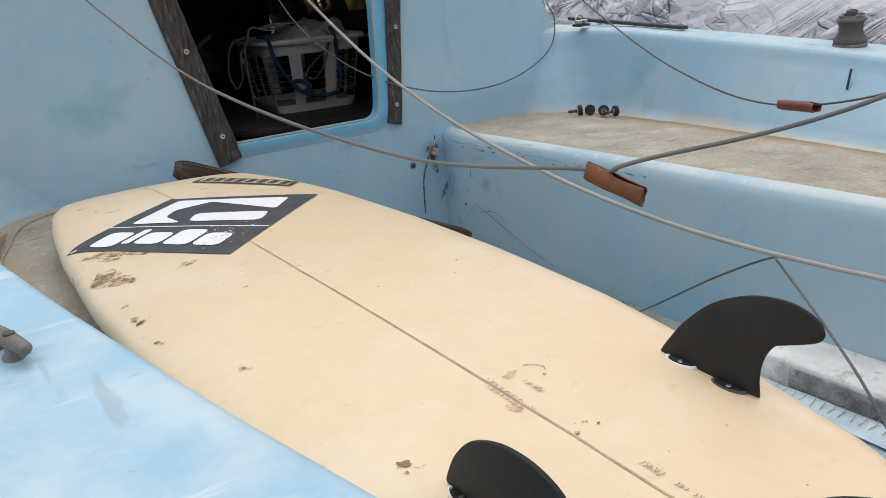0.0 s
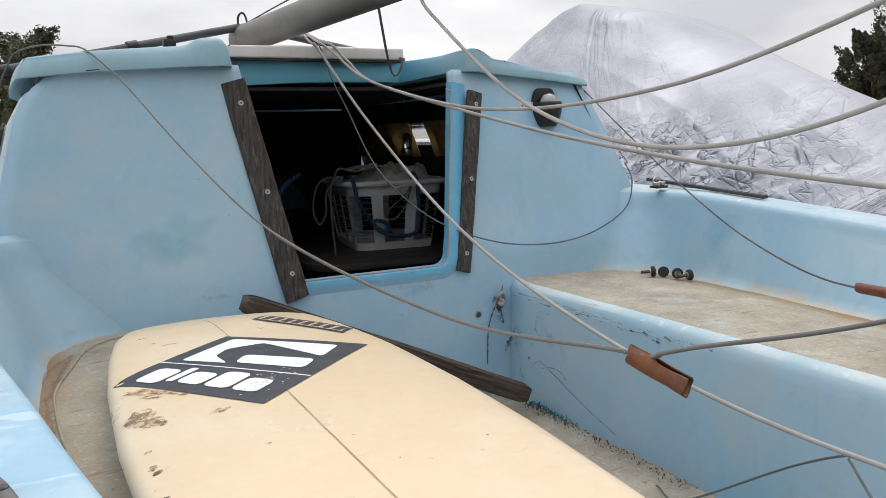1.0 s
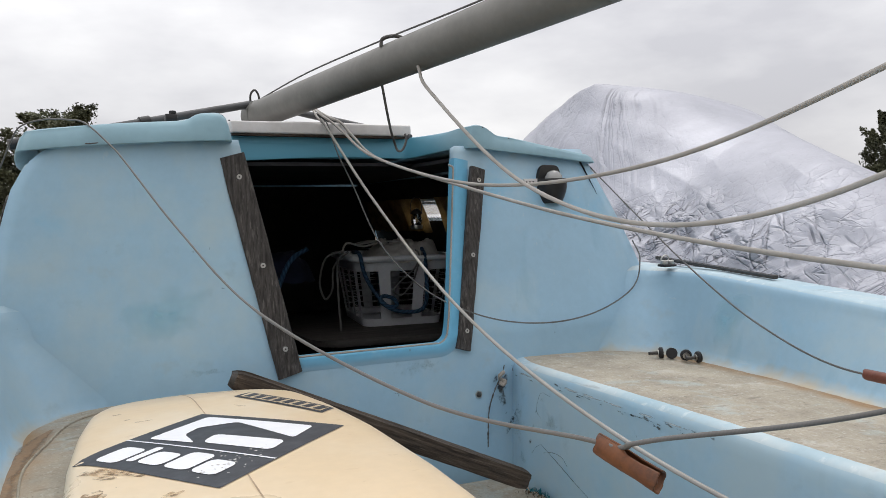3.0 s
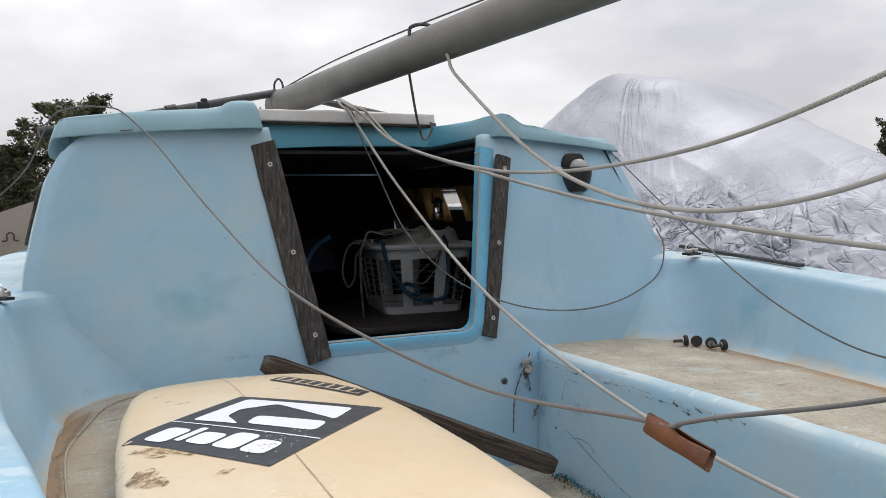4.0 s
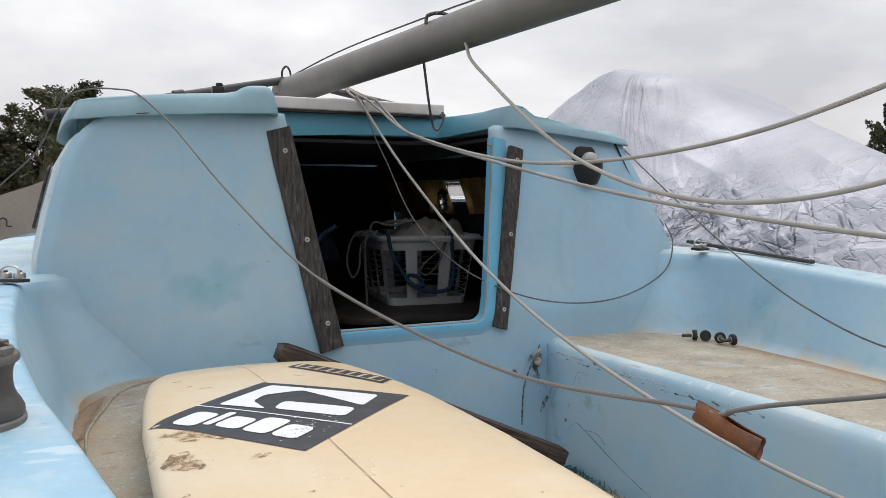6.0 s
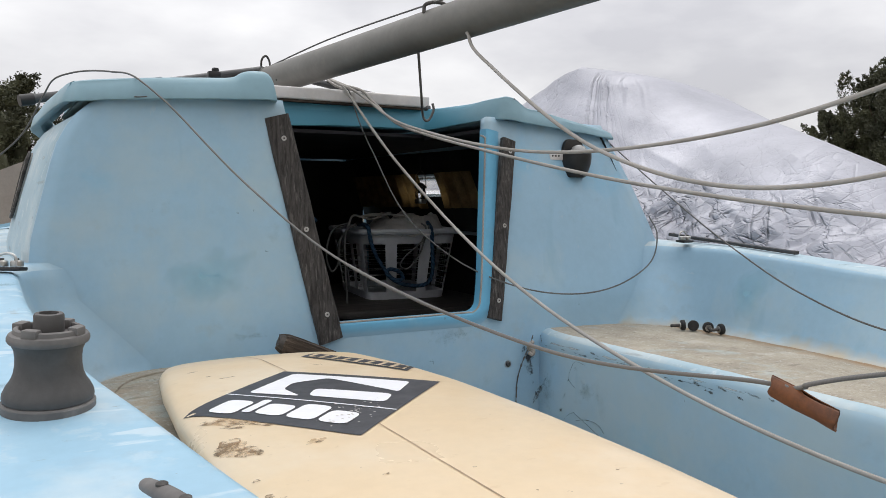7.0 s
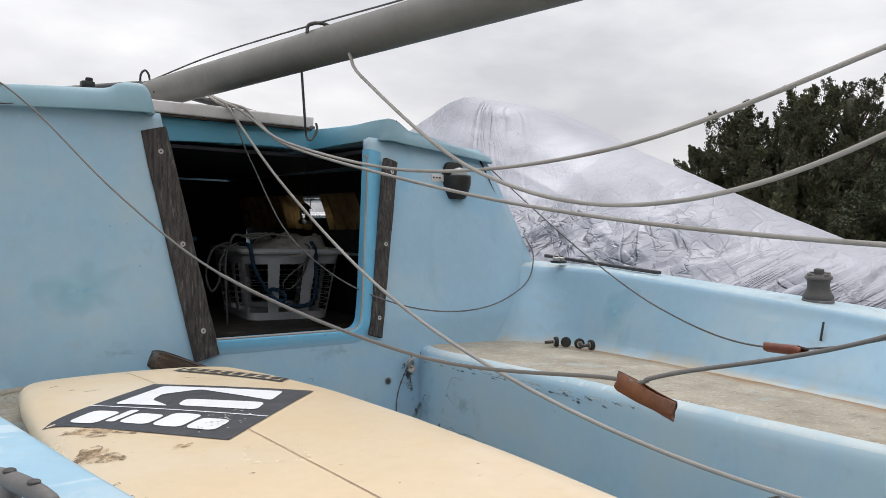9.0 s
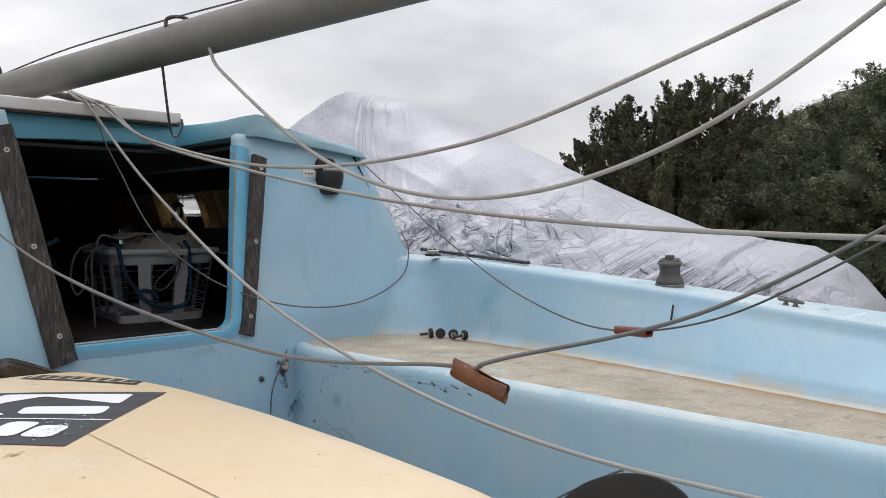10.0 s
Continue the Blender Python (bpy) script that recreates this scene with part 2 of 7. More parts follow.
grime = mat("grey_grime", (0.15, 0.155, 0.15), 0.9, var=0.2, scale=20, fine=160, bump=0.2)
fading(grime, 45.0, 0.74, 1.25, 0.34)
grime_dark = mat("dark_chipped_grime", (0.07, 0.065, 0.06), 0.9, var=0.2, scale=20, fine=160, bump=0.2)
fading(grime_dark, 60.0, 0.82, 0.98, 0.8)
flake_white = mat("flaked_white_edge", (0.62, 0.67, 0.68), 0.8, var=0.15, scale=30, fine=160, bump=0.4)
fading(flake_white, 34.0, 0.70, 0.95, 0.85)
old_blue = mat("unfaded_blue_gelcoat", (0.31, 0.61, 0.76), 0.42, var=0.05, scale=9, fine=60, bump=0.02)
fading(old_blue, 7.0, 0.52, 1.25, 0.55)
mat_hem = mat("pale_blue_hem", (0.52, 0.63, 0.69), 0.95, var=0.12, scale=12, fine=170, bump=0.5)
pencil = mat("pencil_graphite", (0.36, 0.31, 0.25), 0.7, var=0.2, scale=50, fine=200)
wood_old = mat("weathered_grey_teak", (0.072, 0.064, 0.060), 0.85, var=0.35, scale=10.0, fine=60, bump=1.0, dist=0.004, aniso=(14, 14, 1.2),
               patches=[((0.20, 0.185, 0.17), 12.0, 0.55, 0.6, 0.12)])
wood_brown = mat("weathered_brown_plank", (0.095, 0.07, 0.052), 0.9, var=0.4, scale=9.0, fine=55, bump=1.0, dist=0.005, aniso=(1.0, 14, 14),
                 patches=[((0.20, 0.16, 0.125), 10.0, 0.56, 0.6, 0.12)])
wood_dark = mat("dark_varnished_wood", (0.060, 0.052, 0.046), 0.55, var=0.3, scale=6.0, fine=50, bump=0.2, aniso=(1, 8, 8))
steel = mat("dull_stainless_steel", (0.55, 0.54, 0.52), 0.35, 1.0, var=0.12, scale=30, fine=160, bump=0.05)
iron = mat("dark_corroded_metal", (0.10, 0.095, 0.09), 0.6, 0.6, var=0.3, scale=40, fine=200, bump=0.3)
winch_grey = mat("grey_winch_plastic", (0.150, 0.143, 0.138), 0.62, var=0.13, scale=16, fine=110, bump=0.12, dist=0.001, patches=[((0.26, 0.245, 0.23), 8.0, 0.56, 0.5, 0.12)])
winch_dark = mat("dark_grey_winch_drum", (0.082, 0.078, 0.076), 0.6, var=0.13, scale=16, fine=110, bump=0.12)
alu = mat("oxidised_aluminium_spar", (0.205, 0.20, 0.185), 0.55, 0.35, var=0.10, scale=4.0, fine=60, bump=0.06, patches=[((0.33, 0.31, 0.26), 3.0, 0.58, 0.5, 0.12), ((0.05, 0.05, 0.05), 60.0, 0.74, 0.7, 0.03)])
alu_dark = mat("dark_anodised_pole", (0.075, 0.077, 0.08), 0.5, 0.3, var=0.12, scale=6.0, fine=60, bump=0.05)
white_paint = mat("weathered_white_gelcoat", (0.66, 0.64, 0.63), 0.5, var=0.08, scale=7.0, fine=60, bump=0.08, patches=[((0.40, 0.37, 0.33), 9.0, 0.64, 0.4, 0.10)])
peel_paint = mat("flaking_white_paint", (0.82, 0.81, 0.79), 0.85, var=0.12, scale=9.0, fine=110, bump=0.6, dist=0.004, patches=[((0.36, 0.35, 0.34), 14.0, 0.58, 0.6, 0.06)])
grit_panel = mat("grey_gritty_panel", (0.34, 0.335, 0.325), 0.95, var=0.3, scale=30.0, fine=190, bump=0.9, dist=0.004, patches=[((0.62, 0.60, 0.58), 6.0, 0.60, 0.8, 0.05)])
mat_blue = mat("pale_blue_woven_mat", (0.36, 0.52, 0.60), 0.95, var=0.16, scale=10.0, fine=170, bump=0.8, dist=0.003)
leather = mat("tan_leather", (0.150, 0.052, 0.015), 0.62, var=0.3, scale=16.0, fine=150, bump=0.3, dist=0.002, hue=(0.10, 0.033, 0.014), patches=[((0.045, 0.02, 0.011), 22.0, 0.54, 0.75, 0.12), ((0.22, 0.085, 0.025), 30.0, 0.58, 0.5, 0.1)])
leather_red = mat("red_brown_leather", (0.17, 0.045, 0.022), 0.55, var=0.2, scale=24.0, fine=150, bump=0.25)
black_plastic = mat("black_plastic", (0.014, 0.014, 0.015), 0.42, var=0.2, scale=24.0, fine=150, bump=0.06)
clear_dome = mat("frosted_lamp_dome", (0.50, 0.50, 0.49), 0.22, var=0.05, scale=20, fine=150, bump=0.03, transmission=0.35)
rubber = mat("black_rubber", (0.017, 0.017, 0.018), 0.7, var=0.2, scale=24.0, fine=150, bump=0.1)
basket_white = mat("white_basket_plastic", (0.68, 0.69, 0.71), 0.5, var=0.07, scale=9.0, fine=90, bump=0.05)
cloth_white = mat("crumpled_grey_white_cloth", (0.60, 0.57, 0.53), 0.95, var=0.14, scale=9.0, fine=120, bump=0.3)
cloth_blue = mat("navy_cloth", (0.012, 0.018, 0.045), 0.95, var=0.2, scale=9.0, fine=120, bump=0.3)
curtain = mat("yellowed_curtain", (0.36, 0.24, 0.11), 0.9, var=0.3, scale=14.0, fine=120, bump=0.2)
_n, _l = curtain.node_tree.nodes, curtain.node_tree.links
_t, _m = _n.new("ShaderNodeBsdfTranslucent"), _n.new("ShaderNodeMixShader")
_t.inputs[0].default_value, _m.inputs[0].default_value = (0.50, 0.32, 0.12, 1), 0.12
_l.new(_n["Principled BSDF"].outputs[0], _m.inputs[1])
_l.new(_t.outputs[0], _m.inputs[2])
_l.new(_m.outputs[0], _n["Material Output"].inputs[0])
# near-black base: the unlit cabin's gloom is put into the colour
inner_dark = mat("gloom_dark_cabin_lining", (0.022, 0.021, 0.026), 0.8, var=0.3, scale=5.0, fine=60, bump=0.2)
glass = mat("clouded_acrylic_window", (0.92, 0.93, 0.93), 0.10, var=0.02, scale=9, fine=90, bump=0.0, transmission=1.0)
# light grey base: the sky's reflection in the pane is put into the colour
window_sky = mat("sky_grey_acrylic", (0.40, 0.40, 0.39), 0.12, var=0.12, scale=9, fine=90, bump=0.0)
tan_cover = mat("tan_boat_cover_canvas", (0.34, 0.30, 0.265), 0.9, var=0.10, scale=3.0, fine=60, bump=0.3)
hull_white = mat("white_hull_gelcoat", (0.62, 0.62, 0.60), 0.5, var=0.08, scale=3.0, fine=40, bump=0.05)
bark = mat("grey_brown_bark", (0.10, 0.075, 0.055), 0.95, var=0.3, scale=9.0, fine=60, bump=1.0, dist=0.02, aniso=(1, 1, 0.25))
leaf = mat("juniper_foliage", (0.078, 0.083, 0.042), 0.75, var=0.25, scale=1.3, fine=14, bump=0.0, per_piece=0.45, hue=(0.044, 0.047, 0.028))
leaf_pale = mat("grey_green_oak_foliage", (0.112, 0.123, 0.068), 0.75, var=0.25, scale=1.3, fine=14, bump=0.0, per_piece=0.45, hue=(0.050, 0.066, 0.038))
ground_mat = mat("dry_dirt_and_gravel", (0.26, 0.21, 0.15), 0.95, var=0.2, scale=0.6, fine=22, bump=0.6, dist=0.03, patches=[((0.12, 0.13, 0.06), 0.25, 0.5, 0.7, 0.12), ((0.36, 0.22, 0.14), 0.11, 0.60, 0.6, 0.08)])


def tarp_material():
    """Silvery coated sheet, creased into many small sharp facets where the 'crumple' attribute says that it hangs loose."""
    m = mat("silver_coated_tarpaulin", (0.395, 0.403, 0.455), 0.50, 0.24, var=0.06, scale=2.5, fine=50, bump=0.0)
    N, L = m.node_tree.nodes, m.node_tree.links
    tc, at = N.new("ShaderNodeTexCoord"), N.new("ShaderNodeAttribute")
    at.attribute_name = "crumple"
    last = None
    for turn, stretch, sc, di in ((30, (0.8, 0.50, 2.4), 8.0, 0.40), (-32, (0.8, 0.6, 2.3), 12.0, 0.30), (62, (0.8, 0.6, 2.1), 7.0, 0.30), (10, (0.8, 0.55, 2.3), 20.0, 0.17)):
        mp, wob, vadd = N.new("ShaderNodeMapping"), N.new("ShaderNodeTexNoise"), N.new("ShaderNodeVectorMath")
        mp.vector_type = "TEXTURE"
        mp.inputs["Rotation"].default_value = (radians(turn), 0, 0)
        mp.inputs["Scale"].default_value = tuple(1 / q for q in stretch)
        L.new(tc.outputs["Object"], mp.inputs[0])
        wob.inputs["Scale"].default_value = sc * 0.3
        L.new(mp.outputs[0], wob.inputs["Vector"])
        vadd.operation = "MULTIPLY_ADD"
        L.new(wob.outputs[1], vadd.inputs[0])
        vadd.inputs[1].default_value = (0.5 / sc,) * 3
        L.new(mp.outputs[0], vadd.inputs[2])
        vo, tilt, rel, dot, mul, b = (N.new(k) for k in ("ShaderNodeTexVoronoi", "ShaderNodeVectorMath", "ShaderNodeVectorMath", "ShaderNodeVectorMath", "ShaderNodeMath", "ShaderNodeBump"))
        vo.inputs["Scale"].default_value = sc
        L.new(vadd.outputs[0], vo.inputs["Vector"])
        tilt.operation, rel.operation, dot.operation, mul.operation = "SUBTRACT", "SUBTRACT", "DOT_PRODUCT", "MULTIPLY"
        L.new(vo.outputs["Color"], tilt.inputs[0])
        tilt.inputs[1].default_value = (0.5, 0.5, 0.5)
        L.new(vadd.outputs[0], rel.inputs[0])
        L.new(vo.outputs["Position"], rel.inputs[1])
        L.new(tilt.outputs[0], dot.inputs[0])
        L.new(rel.outputs[0], dot.inputs[1])
        L.new(dot.outputs["Value"], mul.inputs[0])
        L.new(at.outputs["Fac"], mul.inputs[1])
        b.inputs["Strength"].default_value, b.inputs["Distance"].default_value = 1.0, di
        L.new(mul.outputs[0], b.inputs["Height"])
        if last:
            L.new(last.outputs[0], b.inputs["Normal"])
        # the crease between two facets is a narrow valley, here deep and there hardly there
        ve, rg, dn, dm, cm, cb = (N.new(k) for k in ("ShaderNodeTexVoronoi", "ShaderNodeMapRange", "ShaderNodeTexNoise", "ShaderNodeMapRange", "ShaderNodeMath", "ShaderNodeBump"))
        ve.feature = "DISTANCE_TO_EDGE"
        ve.inputs["Scale"].default_value = sc
        L.new(vadd.outputs[0], ve.inputs["Vector"])
        for i, v in enumerate((0.0, 0.07, 0.0, 1.0)):
            rg.inputs[i + 1].default_value = v
        L.new(ve.outputs["Distance"], rg.inputs[0])
        dn.inputs["Scale"].default_value = sc * 0.8
        L.new(tc.outputs["Object"], dn.inputs["Vector"])
        for i, v in enumerate((0.45, 0.62, 0.0, 1.0)):
            dm.inputs[i + 1].default_value = v
        L.new(dn.outputs[0], dm.inputs[0])
        cm.operation = "MULTIPLY"
        L.new(dm.outputs[0], cm.inputs[0])
        L.new(at.outputs["Fac"], cm.inputs[1])
        L.new(cm.outputs[0], cb.inputs["Strength"])
        cb.inputs["Distance"].default_value = 0.26 / sc
        L.new(rg.outputs[0], cb.inputs["Height"])
        L.new(b.outputs[0], cb.inputs["Normal"])
        last = cb
    # crisp pleats run down from the tent pole, along lines of equal 'fan'
    fan, fd, pn, pr, pb = (N.new(k) for k in ("ShaderNodeAttribute", "ShaderNodeAttribute", "ShaderNodeTexNoise", "ShaderNodeMapRange", "ShaderNodeBump"))
    fan.attribute_name, fd.attribute_name = "fan", "pleat"
    pn.noise_dimensions = "1D"
    L.new(fan.outputs["Fac"], pn.inputs["W"])
    pn.inputs["Scale"].default_value, pn.inputs["Detail"].default_value, pn.inputs["Roughness"].default_value = 15.0, 3.0, 0.62
    for i, v in enumerate((0.43, 0.54, 0.0, 1.0)):
        pr.inputs[i + 1].default_value = v
    L.new(pn.outputs[0], pr.inputs[0])
    L.new(pr.outputs[0], pb.inputs["Height"])
    L.new(fd.outputs["Fac"], pb.inputs["Strength"])
    pb.inputs["Distance"].default_value = 0.013
    L.new(last.outputs[0], pb.inputs["Normal"])
    L.new(pb.outputs[0], N["Principled BSDF"].inputs["Normal"])
    return m


tarp_silver = tarp_material()


def rope_material(name, c1, c2, pitch, strands=6.0, rough=0.85, bump=0.8):
    """Braided or laid line: the strands wind round the tube's own length (UV: round, metres along)."""
    m = mat(name, c1, rough, var=0.06, scale=30, fine=220, bump=0.0)
    N, L = m.node_tree.nodes, m.node_tree.links
    bs = N["Principled BSDF"]
    uv = N.new("ShaderNodeUVMap")
    uv.uv_map = "along"
    sep = N.new("ShaderNodeSeparateXYZ")
    L.new(uv.outputs[0], sep.inputs[0])

    def mathn(op, a, b):
        n = N.new("ShaderNodeMath")
        n.operation = op
        for s, v in zip(n.inputs, (a, b)):
            if hasattr(v, "links"):
                L.new(v, s)
            elif v is not None:
                s.default_value = v
        return n.outputs[0]

    waves = []
    for sign in ((1, -1) if strands > 4 else (1,)):
        ph = mathn("ADD", mathn("MULTIPLY", sep.outputs[0], strands * sign), mathn("MULTIPLY", sep.outputs[1], 1.0 / pitch))
        waves.append(mathn("SINE", mathn("MULTIPLY", ph, 6.28318), None))
    h = waves[0] if len(waves) == 1 else mathn("MULTIPLY", waves[0], waves[1])
    f = mathn("MULTIPLY_ADD", h, 0.5)
    f.node.inputs[2].default_value = 0.5
    mx = N.new("ShaderNodeMix")
    mx.data_type = "RGBA"
    L.new(f, mx.inputs[0])
    mx.inputs[6].default_value, mx.inputs[7].default_value = (*c2, 1), (*c1, 1)
    # handled and weathered places are greyer
    tc, nz, rg, worn = (N.new(k) for k in ("ShaderNodeTexCoord", "ShaderNodeTexNoise", "ShaderNodeMapRange", "ShaderNodeMix"))
    nz.inputs["Scale"].default_value, nz.inputs["Detail"].default_value = 9.0, 5.0
    L.new(tc.outputs["Object"], nz.inputs["Vector"])
    for k, v in enumerate((0.42, 0.68, 0.0, 0.55)):
        rg.inputs[k + 1].default_value = v
    L.new(nz.outputs[0], rg.inputs[0])
    worn.data_type = "RGBA"
    L.new(rg.outputs[0], worn.inputs[0])
    L.new(mx.outputs[2], worn.inputs[6])
    worn.inputs[7].default_value = (c2[0] * 0.72, c2[1] * 0.69, c2[2] * 0.65, 1)
    L.new(worn.outputs[2], bs.inputs["Base Color"])
    b = N.new("ShaderNodeBump")
    b.inputs["Strength"].default_value, b.inputs["Distance"].default_value = bump, 0.0012
    L.new(f, b.inputs["Height"])
    L.new(b.outputs[0], bs.inputs["Normal"])
    return m


rope_white = rope_material("dirty_white_braid", (0.42, 0.402, 0.38), (0.335, 0.32, 0.298), 0.0036, 10.0, 0.85, 0.14)
rope_pale = rope_material("pale_frayed_trim", (0.40, 0.37, 0.33), (0.28, 0.26, 0.23), 0.004, 3.0, 0.8, 0.3)
rope_grey = rope_material("grey_sheathed_wire", (0.135, 0.131, 0.127), (0.122, 0.119, 0.115), 0.004, 3.0, 0.55, 0.05)
rope_dark = rope_material("dark_wire_rope", (0.13, 0.125, 0.12), (0.06, 0.058, 0.055), 0.006, 3.0, 0.5, 0.5)
rope_blue = rope_material("blue_laid_rope", (0.030, 0.095, 0.17), (0.010, 0.035, 0.075), 0.022, 3.0, 0.9, 1.0)
rope_thin = rope_material("thin_grey_cord", (0.17, 0.175, 0.17), (0.08, 0.085, 0.085), 0.006, 3.0, 0.7, 0.5)


# ---- mesh helpers ----
def link(name, bm, material, parent=None, label="", smooth=True):
    me = bpy.data.meshes.new(name)
    bm.normal_update()
    bm.to_mesh(me)
    bm.free()
    me.materials.append(material)
    if smooth:
        for p in me.polygons:
            p.use_smooth = True
        me.set_sharp_from_angle(angle=radians(38))
    ob = new(name, me)
    if parent:
        ob.parent = parent
    if label:
        tagged(ob, label)
    return ob


def part(name, bm, material, parent, label="", smooth=True):
    return link(name, bm, material, parent, label, smooth)


def thing(name, label, category, at=(0, 0, 0), group="", kind=""):
    ob = new(name)
    ob.location = at
    return tagged(ob, label, category, group, kind)


def sheet(fn, nu, nv, closed_u=False):
    """A grid surface: fn(u, v) for u, v in 0..1."""
    bm = bmesh.new()
    rows = [[bm.verts.new(fn(i / nu, j / nv)) for i in range(nu + (0 if closed_u else 1))] for j in range(nv + 1)]
    n = len(rows[0])
    for j in range(nv):
        for i in range(nu):
            bm.faces.new((rows[j][i], rows[j][(i + 1) % n], rows[j + 1][(i + 1) % n], rows[j + 1][i]))
    bmesh.ops.recalc_face_normals(bm, faces=bm.faces)
    return bm


def box(sx, sy, sz, at=(0, 0, 0), bevel=0.004, seg=2, m=None):
    bm = bmesh.new()
    bmesh.ops.create_cube(bm, size=1.0)
    bmesh.ops.scale(bm, vec=(sx, sy, sz), verts=bm.verts)
    if bevel:
        bmesh.ops.bevel(bm, geom=bm.edges[:], offset=bevel, segments=seg, affect="EDGES", profile=0.6)
    if m is not None:
        bmesh.ops.transform(bm, matrix=m, verts=bm.verts)
    bmesh.ops.translate(bm, vec=at, verts=bm.verts)
    return bm


def prism(poly, thick, bevel=0.0, seg=2):
    """A flat outline (x, y) given thickness along z, from z = 0 up."""
    bm = bmesh.new()
    f = bm.faces.new([bm.verts.new((x, y, 0)) for x, y in poly])
    ext = bmesh.ops.extrude_face_region(bm, geom=[f])
    bmesh.ops.translate(bm, vec=(0, 0, thick), verts=[v for v in ext["geom"] if isinstance(v, bmesh.types.BMVert)])
    bmesh.ops.recalc_face_normals(bm, faces=bm.faces)
    if bevel:
        es = [e for e in bm.edges if abs(e.verts[0].co.z - e.verts[1].co.z) < 1e-6]
        bmesh.ops.bevel(bm, geom=es, offset=bevel, segments=seg, affect="EDGES", profile=0.6)
    return bm


def lathe(profile, n=28, at=(0, 0, 0)):
    """(radius, height) pairs turned round z."""
    bm = bmesh.new()
    rings = []
    for r, z in profile:
        rings.append([bm.verts.new((r * math.cos(2 * math.pi * k / n) + at[0], r * math.sin(2 * math.pi * k / n) + at[1], z + at[2])) for k in range(n)] if r > 1e-5 else [bm.verts.new((at[0], at[1], z + at[2]))])
    for a, b in zip(rings, rings[1:]):
        for k in range(n):
            va, vb = (a[k % len(a)], a[(k + 1) % len(a)]), (b[(k + 1) % len(b)], b[k % len(b)])
            vs = []
            for v in (*va, *vb):
                if v not in vs:
                    vs.append(v)
            if len(vs) > 2:
                bm.faces.new(vs)
    bmesh.ops.recalc_face_normals(bm, faces=bm.faces)
    return bm


def spline(points, per=14):
    """Catmull-Rom points through the given ones."""
    P = [Vector(p) for p in points]
    P = [2 * P[0] - P[1], *P, 2 * P[-1] - P[-2]]
    out = []
    for i in range(1, len(P) - 2):
        a, b, c, d = P[i - 1:i + 3]
        for k in range(per):
            t = k / per
            out.append(0.5 * (2 * b + (c - a) * t + (2 * a - 5 * b + 4 * c - d) * t * t + (3 * b - a - 3 * c + d) * t ** 3))
    out.append(P[-2])
    return out


def tube(points, radius, n=10, per=14, smooth_path=True, cap=True, flat=1.0):
    """A round bar along a path, with a UV map 'along' (turns round, metres along). radius: number or function of 0..1."""
    pts = spline(points, per) if smooth_path else [Vector(p) for p in points]
    bm = bmesh.new()
    uvl = bm.loops.layers.uv.new("along")
    tangents = [(pts[min(i + 1, len(pts) - 1)] - pts[max(i - 1, 0)]).normalized() for i in range(len(pts))]
    ref = Vector((0, 0, 1)) if abs(tangents[0].z) < 0.9 else Vector((1, 0, 0))
    u = tangents[0].cross(ref).normalized()
    rings, dist, run = [], [], 0.0
    for i, (p, tg) in enumerate(zip(pts, tangents)):
        u = (u - tg * u.dot(tg)).normalized()
        w = tg.cross(u)
        r = radius(i / (len(pts) - 1)) if callable(radius) else radius
        rings.append([bm.verts.new(p + r * (math.cos(2 * math.pi * k / n) * u * flat + math.sin(2 * math.pi * k / n) * w)) for k in range(n)])
        run += (p - pts[i - 1]).length if i else 0.0
        dist.append(run)
    for i in range(len(rings) - 1):
        for k in range(n):
            f = bm.faces.new((rings[i][k], rings[i][(k + 1) % n], rings[i + 1][(k + 1) % n], rings[i + 1][k]))
            for lp, (a, b) in zip(f.loops, ((k, i), (k + 1, i), (k + 1, i + 1), (k, i + 1))):
                lp[uvl].uv = (a / n, dist[b])
    if cap:
        bm.faces.new(rings[0][::-1])
        bm.faces.new(rings[-1])
    return bm


def merge(*bms):
    """One bmesh out of several: the pieces of one part."""
    out = bmesh.new()
    for b in bms:
        me = bpy.data.meshes.new("tmp")
        b.to_mesh(me)
        b.free()
        out.from_mesh(me)
        bpy.data.meshes.remove(me)
    return out


def moved(bm, m):
    bmesh.ops.transform(bm, matrix=m, verts=bm.verts)
    return bm


def lerp_table(table, v):
    """Linear reading of a short table of (key, value...)."""
    if v <= table[0][0]:
        return table[0][1:]
    for a, b in zip(table, table[1:]):
        if v <= b[0]:
            t = (v - a[0]) / (b[0] - a[0])
            return tuple(x + (y - x) * t for x, y in zip(a[1:], b[1:]))
    return table[-1][1:]


def rounded(poly, r, n=5):
    """The outline with its corners rounded."""
    out, k = [], len(poly)
    for i in range(k):
        p, a, b = Vector(poly[i]).to_2d(), Vector(poly[i - 1]).to_2d(), Vector(poly[(i + 1) % k]).to_2d()
        d1, d2 = (a - p), (b - p)
        q = min(r, d1.length * 0.45, d2.length * 0.45)
        s, e = p + d1.normalized() * q, p + d2.normalized() * q
        for j in range(n + 1):
            t = j / n
            out.append(tuple((1 - t) ** 2 * s + 2 * t * (1 - t) * p + t * t * e))
    return out


# ---- the boat: cockpit, cabin, hull ----
boat = thing("sailboat", "faded light-blue fibreglass sailboat with open companionway, parked ashore", "sailboat")
SOLE, SEAT, SILL = 0.08, 0.445, 0.50


def coaming_z(y):
    return 0.715 + 0.075 * min(y, 0.0)


def bulkhead_y(x, z):
    return 0.02 + (z - 0.54) * (0.155 + 0.15 * x) if z > 0.54 else 0.02 + (z - 0.54) * 0.06


